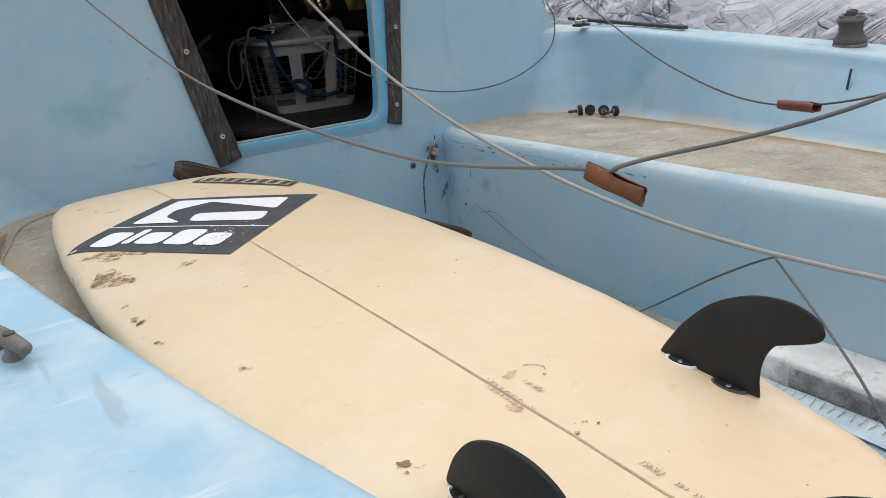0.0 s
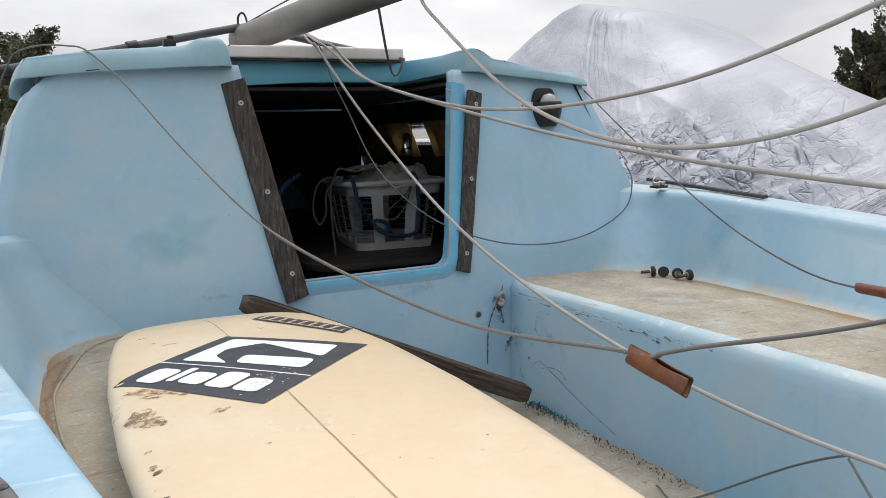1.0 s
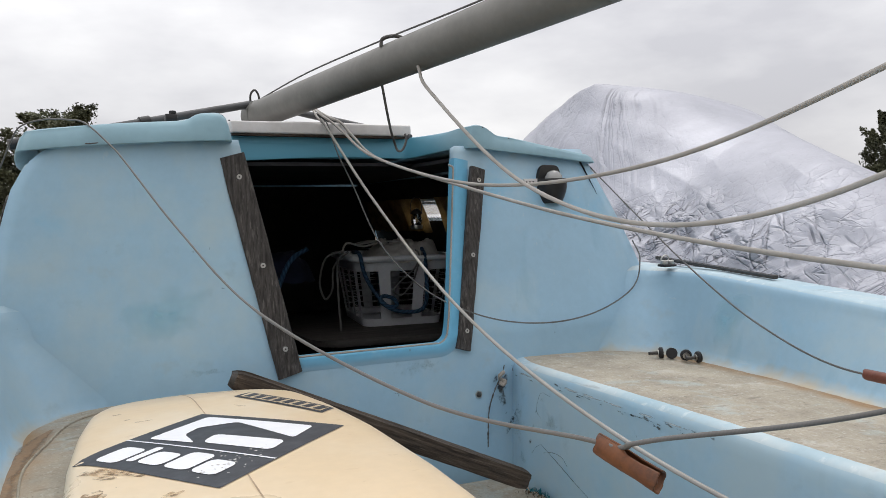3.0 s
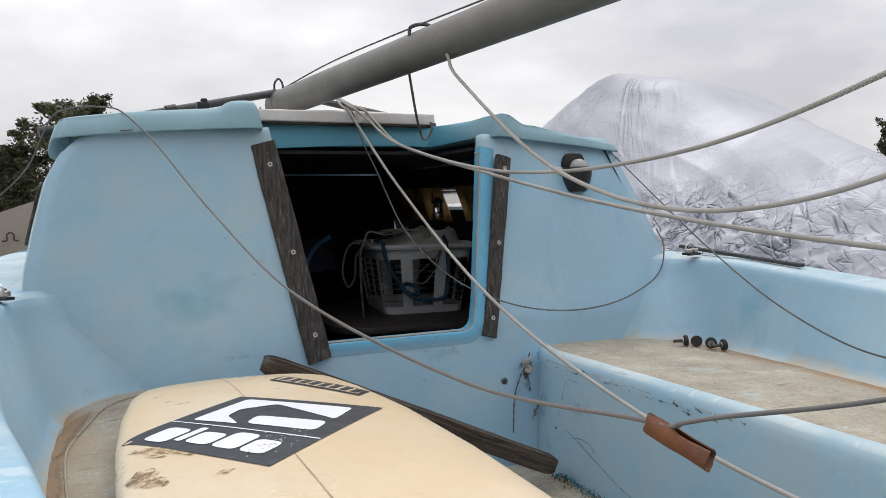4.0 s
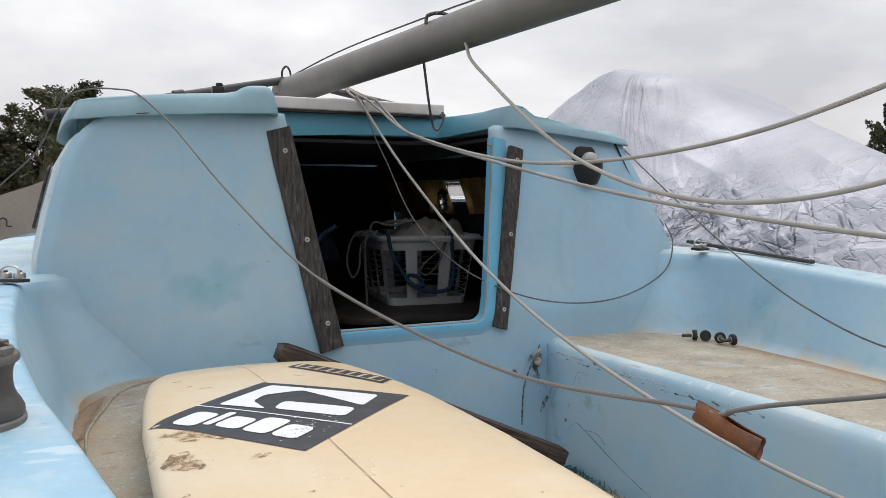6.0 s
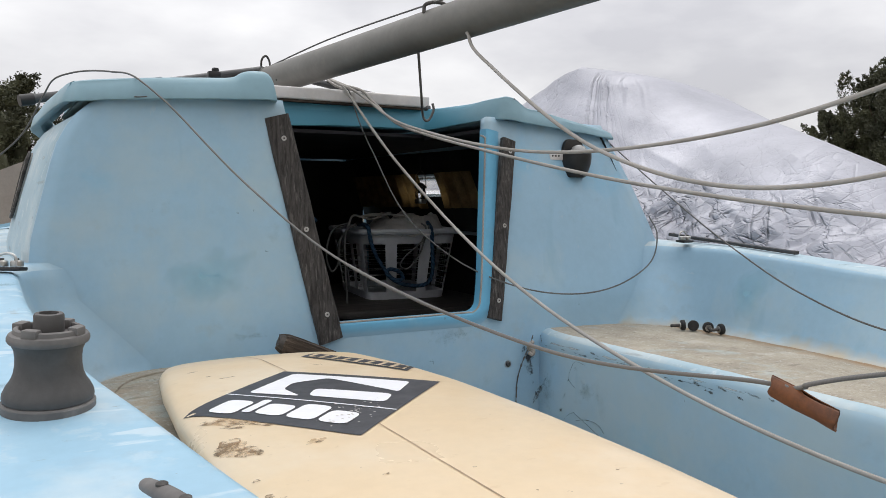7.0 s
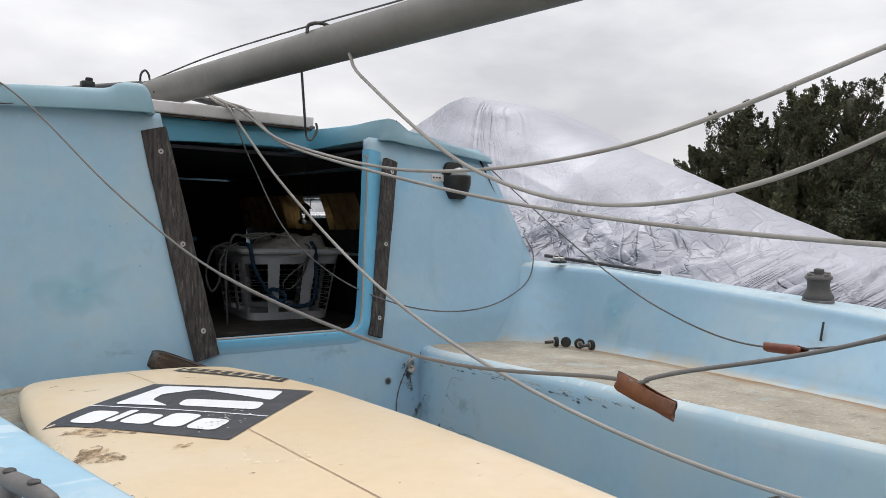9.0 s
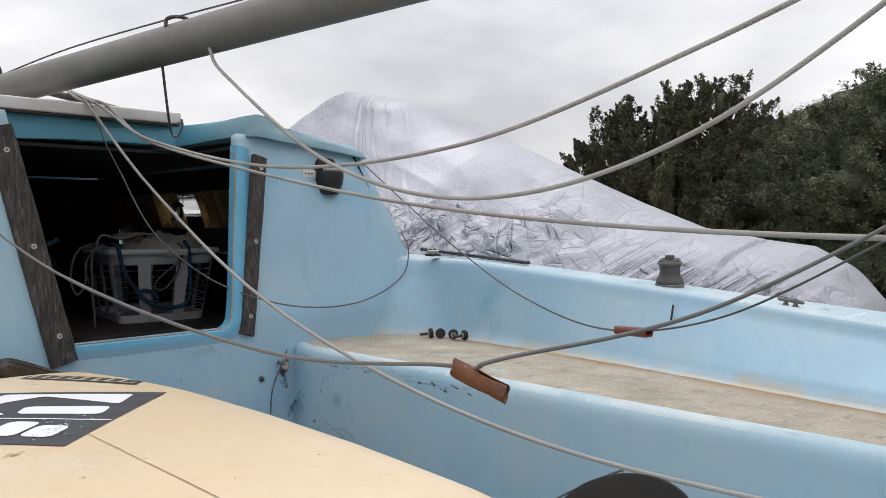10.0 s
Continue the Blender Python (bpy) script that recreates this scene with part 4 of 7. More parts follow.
def port_window():
    """Port cabin pane in its frame; its grey carries the sky's reflection."""
    def at(y, z, out):
        x0 = side_x(lerp_table(LEFT_OUT, z)[0], y)
        return (x0 - out, y, z)
    poly = rounded([(0.57, 0.805), (1.35, 0.805), (1.28, 0.99), (0.53, 0.99)], 0.03)
    bm = bmesh.new()
    o = [bm.verts.new(at(y, z, 0.010)) for y, z in poly]
    o2 = [bm.verts.new(at(y, z, -0.004)) for y, z in poly]
    bm.faces.new(o)
    for i in range(len(o)):
        bm.faces.new((o[i], o2[i], o2[(i + 1) % len(o)], o[(i + 1) % len(o)]))
    bmesh.ops.recalc_face_normals(bm, faces=bm.faces)
    w = part("cabin_window", bm, window_sky, boat, "clouded acrylic cabin window, reflected sky in its grey")
    part("window_frame", tube([at(y, z, 0.008) for y, z in poly + poly[:1]], 0.005, 6, 1, smooth_path=False, cap=False), iron, w, "dark metal window frame")


port_window()

# sliding hatch: bowed white lid on a dark wooden batten
hatch = thing("sliding_hatch", "weathered white sliding hatch over the companionway", "hatch")


def hatch_lid(u, v):
    x, y = -0.30 + 0.66 * u, 0.615 + 0.75 * v
    return (x, y, 1.240 + 0.010 * (1 - (2 * u - 1) ** 2) + 0.01 * v - 0.006 * (max(0, 1 - v * 30)))


bm = sheet(hatch_lid, 14, 30)
ob = part("lid", bm, white_paint, hatch)
so = ob.modifiers.new("thickness", "SOLIDIFY")
so.thickness, so.offset = 0.012, -1
part("front_edge", box(0.665, 0.03, 0.042, (0.03, 0.615, 1.222), 0.007, 3), white_paint, hatch)
part("side_edge", box(0.02, 0.72, 0.036, (-0.293, 0.98, 1.222), 0.005), white_paint, hatch)
part("side_edge", box(0.02, 0.72, 0.036, (0.352, 0.98, 1.222), 0.005), white_paint, hatch)
part("batten", box(0.655, 0.022, 0.009, (0.03, 0.616, 1.197), 0.002), wood_brown, hatch, "brown wooden batten under the hatch")


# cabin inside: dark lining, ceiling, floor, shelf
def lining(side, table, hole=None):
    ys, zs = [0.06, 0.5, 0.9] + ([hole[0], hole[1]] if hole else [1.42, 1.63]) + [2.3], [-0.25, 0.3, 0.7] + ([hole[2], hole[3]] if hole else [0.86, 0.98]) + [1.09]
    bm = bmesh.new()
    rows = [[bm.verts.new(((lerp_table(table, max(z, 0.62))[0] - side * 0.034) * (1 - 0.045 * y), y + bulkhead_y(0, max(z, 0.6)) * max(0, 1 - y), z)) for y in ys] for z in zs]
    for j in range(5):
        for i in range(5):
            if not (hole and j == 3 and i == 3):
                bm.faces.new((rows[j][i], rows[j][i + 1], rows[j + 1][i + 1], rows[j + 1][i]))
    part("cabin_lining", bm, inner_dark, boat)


lining(-1, LEFT_OUT)
lining(1, RIGHT_OUT, (1.30, 1.75, 0.875, 0.985))
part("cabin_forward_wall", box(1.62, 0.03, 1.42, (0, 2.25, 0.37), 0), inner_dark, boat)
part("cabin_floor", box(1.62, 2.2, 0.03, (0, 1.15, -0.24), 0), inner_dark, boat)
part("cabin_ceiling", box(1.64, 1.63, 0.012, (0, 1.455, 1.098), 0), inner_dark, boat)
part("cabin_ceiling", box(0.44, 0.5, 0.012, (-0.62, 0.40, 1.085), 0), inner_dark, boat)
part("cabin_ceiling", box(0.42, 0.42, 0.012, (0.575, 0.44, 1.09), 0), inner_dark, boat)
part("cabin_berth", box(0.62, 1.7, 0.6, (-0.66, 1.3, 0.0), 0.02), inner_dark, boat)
shelf_poly = rounded([(0.02, 0.74), (0.80, 0.66), (0.82, 1.75), (-0.02, 1.75)], 0.14, 8)
galley = moved(prism(shelf_poly, 0.026, 0.004), Matrix.Translation((0, 0, 0.405)))
part("cabin_shelf", galley, wood_dark, boat, "dark wooden shelf inside the cabin")
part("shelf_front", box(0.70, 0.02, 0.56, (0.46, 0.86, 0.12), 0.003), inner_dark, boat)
pane = part("starboard_window_pane", sheet(lambda u, v: ((lerp_table(RIGHT_OUT, 0.865 + 0.13 * v)[0] - 0.012) * (1 - 0.045 * (1.27 + 0.51 * u)), 1.27 + 0.51 * u, 0.865 + 0.13 * v), 6, 3), glass, boat, "small clouded cabin window")
pt = pane.modifiers.new("thickness", "SOLIDIFY")
pt.thickness, pt.offset = 0.004, 0
pane.visible_shadow = False


# ---- wooden strips beside the companionway ----
def strip(name, label, p_bot, p_top, width, thick, skew):
    """Weathered board lying on the sloping bulkhead, three screws in it."""
    ob = thing(name, label, "board")
    zdir = (Vector(p_top) - Vector(p_bot))
    L = zdir.length
    zdir.normalize()
    yd = Vector((0, 1, 0)) - zdir * zdir.y
    yd.normalize()
    xd = yd.cross(zdir)
    M = Matrix((xd, yd, zdir)).transposed().to_4x4()
    M.translation = p_bot
    bm = bmesh.new()
    nz = 40
    rows = []
    w, t = width / 2, thick
    for k in range(nz + 1):
        z = L * k / nz
        nx = 0.0018 * noise.noise((0, 1.7, z * 14)) + 0.0008 * noise.noise((0, 7.7, z * 60))
        n2 = 0.0018 * noise.noise((3, 4.7, z * 14)) + 0.0008 * noise.noise((5, 2.7, z * 60))
        e = skew * 0.002
        ring = [(-w + nx, 0), (-w + nx, -t + 0.004), (-w + 0.004 + nx, -t), (0, -t - 0.001), (w - 0.004 + n2, -t), (w + n2, -t + 0.004), (w + n2, 0)]
        rows.append([bm.verts.new((x, y, z + (e * x / w if k in (0, nz) else 0))) for x, y in ring])
    for a, b in zip(rows, rows[1:]):
        for i in range(len(a) - 1):
            bm.faces.new((a[i], a[i + 1], b[i + 1], b[i]))
    bm.faces.new(rows[0])
    bm.faces.new(rows[-1][::-1])
    bmesh.ops.recalc_face_normals(bm, faces=bm.faces)
    plank = part("plank", moved(bm, M), wood_old, ob)
    for f in ((0.12, 0.5, 0.90) if skew > 0 else (0.10, 0.51, 0.93)):
        s = lathe([(0.0, 0.0030), (0.0028, 0.0028), (0.0034, 0.0016), (0.0062, 0.0022), (0.0074, 0.0010), (0.0076, -0.002)], 14)
        part("screw", moved(s, M @ pose(0.003, -t - 0.001, L * f, 90, 0, 0)), steel, ob, "rusty-rimmed steel screw")
        part("screw_recess", moved(lathe([(0.0, 0.0034), (0.0022, 0.0034), (0.0026, 0.0026)], 10), M @ pose(0.003, -t - 0.001, L * f, 90, 0, 0)), iron, ob)
        part("washer", moved(lathe([(0.0072, 0.0016), (0.0098, 0.0012), (0.0100, -0.002)], 16), M @ pose(0.003, -t - 0.001, L * f, 90, 0, 0)), iron, ob)
    return ob


strip("companionway_board", "weathered grey wooden board screwed beside the companionway", (-0.270, 0.0165, 0.468), (-0.398, 0.082, 1.080), 0.069, 0.02, 1)
strip("companionway_board", "narrow weathered grey wooden strip screwed beside the companionway", (0.268, 0.018, 0.488), (0.383, 0.118, 1.050), 0.050, 0.018, -1)


# ---- grime, chips and rubbed places on the boat ----
def smear(fn, rx, ry, turn, material, seed, name="stain"):
    """Irregular thin stain on a surface; fn(u, v) gives the point at an offset in metres along the surface."""
    bm = bmesh.new()
    fade = bm.verts.layers.float.new("fade")
    mid = bm.verts.new(fn(0, 0))
    mid[fade] = 1.0
    prev = None
    for ring in range(1, 5):
        cur = []
        for k in range(24):
            a = 2 * math.pi * k / 24
            r = ring / 4 * (0.85 + 0.7 * noise.noise((math.cos(a) * 1.5 + seed, math.sin(a) * 1.5, seed * 2.3)))
            p = Vector((rx * r * math.cos(a), ry * r * math.sin(a)))
            p.rotate(Matrix.Rotation(turn, 2))
            cur.append(bm.verts.new(fn(p.x, p.y)))
            cur[-1][fade] = 1 - ring / 4
        for k in range(24):
            if prev:
                bm.faces.new((prev[k], prev[(k + 1) % 24], cur[(k + 1) % 24], cur[k]))
            else:
                bm.faces.new((mid, cur[(k + 1) % 24], cur[k]))
        prev = cur
    bmesh.ops.recalc_face_normals(bm, faces=bm.faces)
    part(name, bm, material, boat)


def on_coaming(x, y):
    return lambda u, v: (x + u, y + v, coaming_z(y + v) + 0.0008)


def on_bulkhead(x, z):
    return lambda u, v: (x + u, bulkhead_y(x + u, z + v) - 0.0012, z + v)


def on_seat_front(y, z):
    return lambda u, v: (0.420 - 0.0015 + (0.006 * (z + v - 0.395) / 0.145 if z + v < 0.395 else 0) - 0.0008, y + u, z + v)


def on_star_wall(y, z):
    """A point on the starboard coaming's inner face."""
    def at(u, v):
        x, d = lerp_table(STAR_EDGE, y + u)
        zt = coaming_z(y + u)
        h = (z + v - 0.459) / (zt - 0.0306 - 0.459)
        a, b = x - d + 0.010, x - 0.0037
        return (a + (b - a) * h - 0.0016, y + u, z + v)
    return at


# places where the old blue has not faded
smear(on_bulkhead(-0.57, 0.66), 0.14, 0.10, 0.2, old_blue, 6.1, "unfaded_patch")
smear(on_star_wall(-0.32, 0.56), 0.10, 0.085, 0.3, old_blue, 3.4, "unfaded_patch")
for k, (x, y, rx, ry, tn) in enumerate(((-0.938, -1.422, 0.030, 0.016, 0.3), (-1.03, -0.98, 0.06, 0.02, 0.1), (1.06, -1.42, 0.05, 0.03, 0.4), (1.06, -0.88, 0.05, 0.015, 0.2), (1.08, -0.60, 0.05, 0.010, 0.1), (-1.06, -0.30, 0.05, 0.03, 0.1), (1.09, -1.12, 0.06, 0.02, 0.5))):
    smear(on_coaming(x, y), rx * 1.6, ry * 1.8, tn, grime, 3.1 * k)
for k, (y, z, rx, ry) in enumerate(((-0.22, 0.404, 0.06, 0.008), (-0.40, 0.410, 0.05, 0.005), (-0.62, 0.406, 0.09, 0.006), (-0.07, 0.27, 0.06, 0.13), (-0.25, 0.30, 0.08, 0.06))):
    smear(on_seat_front(y, z), rx, ry, 0.0, grime_dark if z > 0.39 else grime, 2.7 * k + 1)
for k in range(7):
    y = -0.10 - 0.11 * k - 0.05 * noise.noise((k * 1.7, 0, 0))
    smear(on_seat_front(y, 0.416), 0.07 + 0.03 * noise.noise((k * 2.1, 3, 0)), 0.005, 0.0, flake_white, 5.3 * k, "worn_edge")
    smear(on_seat_front(y + 0.05, 0.405 + 0.006 * noise.noise((k, 8, 0))), 0.035, 0.004, 0.05, grime_dark, 4.1 * k, "chip")
for k, (x, z, rx, ry, m) in enumerate(((0.40, 0.36, 0.03, 0.08, grime_dark), (-0.50, 0.50, 0.06, 0.012, grime), (0.12, 0.45, 0.08, 0.03, grime), (-0.44, 0.72, 0.008, 0.004, grime_dark), (0.05, 0.38, 0.012, 0.010, grime_dark))):
    smear(on_bulkhead(x, z), rx * 1.6, ry * 1.6, 0.0, m, 1.9 * k + 7)
for k, (y, z, rx, ry) in enumerate(((-0.276, 0.417, 0.030, 0.006), (-0.43, 0.409, 0.022, 0.007), (-0.559, 0.404, 0.030, 0.005), (-0.662, 0.408, 0.050, 0.008), (-0.70, 0.398, 0.030, 0.007), (-0.738, 0.412, 0.050, 0.007), (-0.79, 0.402, 0.020, 0.008), (-0.826, 0.416, 0.035, 0.006), (-0.875, 0.415, 0.020, 0.010), (-0.20, 0.36, 0.014, 0.012), (-0.17, 0.32, 0.010, 0.014), (-0.155, 0.27, 0.006, 0.030), (-0.14, 0.22, 0.012, 0.020), (-0.10, 0.16, 0.03, 0.025), (-0.03, 0.26, 0.02, 0.10))):
    smear(on_seat_front(y, z), rx * 1.3, ry * 1.4, 0.12 if z > 0.39 else 0.6, grime_dark if k % 2 == 0 or z > 0.39 else grime, 3.7 * k + 2)
for run, r in (([(-0.20, 0.228), (-0.29, 0.197), (-0.383, 0.163), (-0.47, 0.136), (-0.56, 0.112)], 0.0013), ([(-0.213, 0.207), (-0.262, 0.220), (-0.309, 0.218), (-0.336, 0.200)], 0.0014), ([(-0.20, 0.228), (-0.175, 0.215), (-0.15, 0.19)], 0.0007), ([(-0.242, 0.377), (-0.198, 0.379), (-0.179, 0.353), (-0.172, 0.321), (-0.201, 0.302)], 0.0008), ([(-0.026, 0.433), (-0.033, 0.410)], 0.0016)):
    part("crack", tube([(on_seat_front(y, z)(0, 0)[0] + 0.0006, y, z) for y, z in run], lambda f: r * 0.55 * (0.4 + 1.2 * abs(noise.noise((f * 17, r * 900, 2)))), 6, 8), iron, boat)


# ---- surfboard ----
surf = thing("surfboard", "yellowed cream surfboard lying fins-up on the cockpit seat", "surfboard")
CX, NOSE, TAIL = -0.566, -0.035, -2.0
HALF = [(0.0, 0.0), (0.012, 0.075), (0.03, 0.115), (0.06, 0.155), (0.10, 0.187), (0.16, 0.214), (0.25, 0.238), (0.36, 0.255), (0.50, 0.262), (0.62, 0.255), (0.74, 0.238), (0.85, 0.205), (0.92, 0.172), (0.965, 0.135), (0.99, 0.09), (1.0, 0.02)]


def board_half(s):
    return lerp_table(HALF, s)[0]


def board_top(s):
    """Height of the upturned bottom's middle line: the ends bend down."""
    return 0.527 - 0.012 * (s - 0.35) - 0.055 * max(0, 0.42 - s) ** 2 * 4.2 - 0.10 * max(0, s - 0.6) ** 2 - 0.033 * max(0, 1 - s / 0.17) ** 1.3


def board_point(s, w, below=False):
    """s along from the nose, w across -1..1."""
    y = NOSE + (TAIL - NOSE) * s
    hw = board_half(s) * (1.05 if w > 0 else 1.015)
    th = 0.060 * min(1, 2.4 * hw / 0.26) * (0.75 + 0.25 * math.sin(math.pi * min(1, s * 1.0)))
    e = math.sqrt(max(0.0, 1 - abs(w) ** 14))
    z0 = board_top(s) - 0.004 * w * w
    if below:
        return (CX + hw * w, y, z0 - th * (0.42 + 0.58 * e) + 0.0)
    return (CX + hw * w, y, z0 - th * 0.42 * (1 - e))


def smooth_s(k, n):
    t = k / n
    return t * t * (3 - 2 * t) * 0.5 + t * 0.5


bm = bmesh.new()
NS, NW = 90, 36
up, dn = [], []
for k in range(NS + 1):
    s = smooth_s(k, NS)
    ws = [math.sin(math.pi * (i / NW - 0.5)) for i in range(NW + 1)]
    a = [bm.verts.new(board_point(s, w)) for w in ws]
    b = [a[0]] + [bm.verts.new(board_point(s, w, True)) for w in ws[1:-1]] + [a[-1]]
    up.append(a)
    dn.append(b)
for g, flip in ((up, False), (dn, True)):
    for j in range(NS):
        for i in range(NW):
            vs = (g[j][i], g[j][i + 1], g[j + 1][i + 1], g[j + 1][i])
            bm.faces.new(vs[::-1] if flip else vs)
bmesh.ops.remove_doubles(bm, verts=bm.verts, dist=0.0004)
bmesh.ops.recalc_face_normals(bm, faces=bm.faces)
part("board", bm, board_cream, surf)


def surface_z(x, y):
    s = (y - NOSE) / (TAIL - NOSE)
    hw = max(0.02, board_half(s) * (1.05 if x > CX else 1.015))
    return board_point(s, max(-1, min(1, (x - CX) / hw)))[2]


def decal(name, poly, material, parent, lift, label=""):
    """A thin sheet that follows the board's surface, cut to an outline in plan (x, y)."""
    bm = bmesh.new()
    top = [bm.verts.new((x, y, 0)) for x, y in poly]
    bm.faces.new(top)
    bmesh.ops.triangulate(bm, faces=bm.faces[:])
    for _ in range(4):
        bmesh.ops.subdivide_edges(bm, edges=[e for e in bm.edges if e.calc_length() > 0.025], cuts=1)
        bmesh.ops.triangulate(bm, faces=[f for f in bm.faces if len(f.verts) > 3])
    bmesh.ops.recalc_face_normals(bm, faces=bm.faces)
    if bm.faces[:] and sum(f.normal.z for f in bm.faces) < 0:
        bmesh.ops.reverse_faces(bm, faces=bm.faces)
    for v in bm.verts:
        v.co.z = surface_z(v.co.x, v.co.y) + lift
    return part(name, bm, material, parent, label)


line = [(CX - 0.011 + 0.0008 * noise.noise((0, k * 0.4, 3)), NOSE - 0.03 + (TAIL - NOSE + 0.05) * k / 60) for k in range(61)]
decal("stringer", [(x - 0.0012, y) for x, y in line] + [(x + 0.0012, y) for x, y in reversed(line)], stringer_dark, surf, 0.0007, "dark wooden stringer line")

rs0 = random.Random(31)
scuff_dark = mat("black_rub_mark", (0.07, 0.06, 0.055), 0.8, var=0.2, scale=30, fine=160, bump=0.1)
sticker_rub = mat("rubbed_grey_vinyl", (0.62, 0.60, 0.57), 0.7, var=0.25, scale=40, fine=200, bump=0.2)
# large sticker: corner L, top T, right R, bottom B
SL, ST, SR, SB = Vector((-0.816, -0.752)), Vector((-0.583, -0.538)), Vector((-0.364, -0.768)), Vector((-0.625, -1.004))


def stk(u, v):
    """u along the lettering 0..1, v from the lower edge up."""
    a, b = SL.lerp(SB, u), ST.lerp(SR, u)
    return tuple(a.lerp(b, v))


sticker = decal("sticker", [stk(0, 0), stk(1, 0), stk(1, 1), stk(0, 1)], sticker_black, surf, 0.0012, "black parallelogram sticker with white shapes")


def on_sticker(name, uv, r=0.0, n=4):
    poly = rounded(uv, r, n) if r else uv
    decal(name, [stk(u, v) for u, v in poly], sticker_white, sticker, 0.0022)


on_sticker("white_rule", [(0.0, 0.365), (1.0, 0.385), (1.0, 0.398), (0.0, 0.378)])
on_sticker("white_emblem", [(0.105, 0.43), (0.105, 0.93), (0.846, 0.93), (0.875, 0.70), (0.365, 0.87), (0.225, 0.70), (0.25, 0.56), (0.415, 0.45)], 0.035)
on_sticker("white_emblem", [(0.45, 0.47), (0.415, 0.62), (0.865, 0.65), (0.89, 0.49)], 0.05)
for u0, u1, v0, v1 in ((0.10, 0.255, 0.05, 0.28), (0.275, 0.325, 0.10, 0.33), (0.345, 0.505, 0.10, 0.28), (0.525, 0.685, 0.10, 0.33), (0.705, 0.865, 0.10, 0.28)):
    on_sticker("white_bar", [(u0, v0), (u1, v0), (u1, v1), (u0, v1)], 0.05)

for k in range(60):
    u, v, q = rs0.gauss(0.83, 0.055), rs0.gauss(0.27, 0.11), rs0.uniform(0.002, 0.012)
    if 0.6 < u < 0.98 and 0.03 < v < 0.9:
        a = rs0.uniform(0, 3)
        decal("rubbed_patch", [stk(u + q * (0.6 + 0.5 * rs0.random()) * math.cos(a + 1.05 * j), v + q * 0.8 * (0.3 + 0.7 * rs0.random()) * math.sin(a + 1.05 * j)) for j in range(6)], sticker_rub, sticker, 0.0030)

# narrow second sticker by the rail: black-edged bars
d0, d1 = Vector((-0.478, -0.355)), Vector((-0.348, -0.640))
dv = (d1 - d0)
nv = Vector((dv.y, -dv.x)).normalized() * -1


def stk2(u, v):
    return tuple(d0 + dv * u + nv * (v * 0.052 - 0.026) * -1)


s2 = decal("sticker", [stk2(u, v) for u, v in rounded([(0.0, 0.0), (0.93, 0.0), (1.0, 1.0), (0.06, 1.0)], 0.02)], sticker_black, surf, 0.0011, "narrow dark sticker along the rail")
decal("pale_ground", [stk2(u, v) for u, v in ((0.05, 0.16), (0.91, 0.16), (0.955, 0.84), (0.10, 0.84))], board_cream, s2, 0.0019)
for k in range(8):
    u = 0.11 + 0.105 * k
    decal("dark_bar", [stk2(a, b) for a, b in ((u, 0.22), (u + 0.07, 0.22), (u + 0.085, 0.78), (u + 0.015, 0.78))], sticker_black, s2, 0.0026)

# mud scuffs, dings and pencil strokes
rs = random.Random(5)


def blot(cx, cy, rx, ry, turn, material, n=26, lift=0.0009):
    pts = []
    seed = rs.random() * 50
    for k in range(n):
        a = 2 * math.pi * k / n
        r = 0.70 + 0.55 * noise.noise((math.cos(a) * 1.8 + seed, math.sin(a) * 1.8, seed))
        p = Vector((rx * r * math.cos(a), ry * r * math.sin(a)))
        p.rotate(Matrix.Rotation(turn, 2))
        pts.append((cx + p.x, cy + p.y))
    decal("scuff", pts, material, surf, lift)


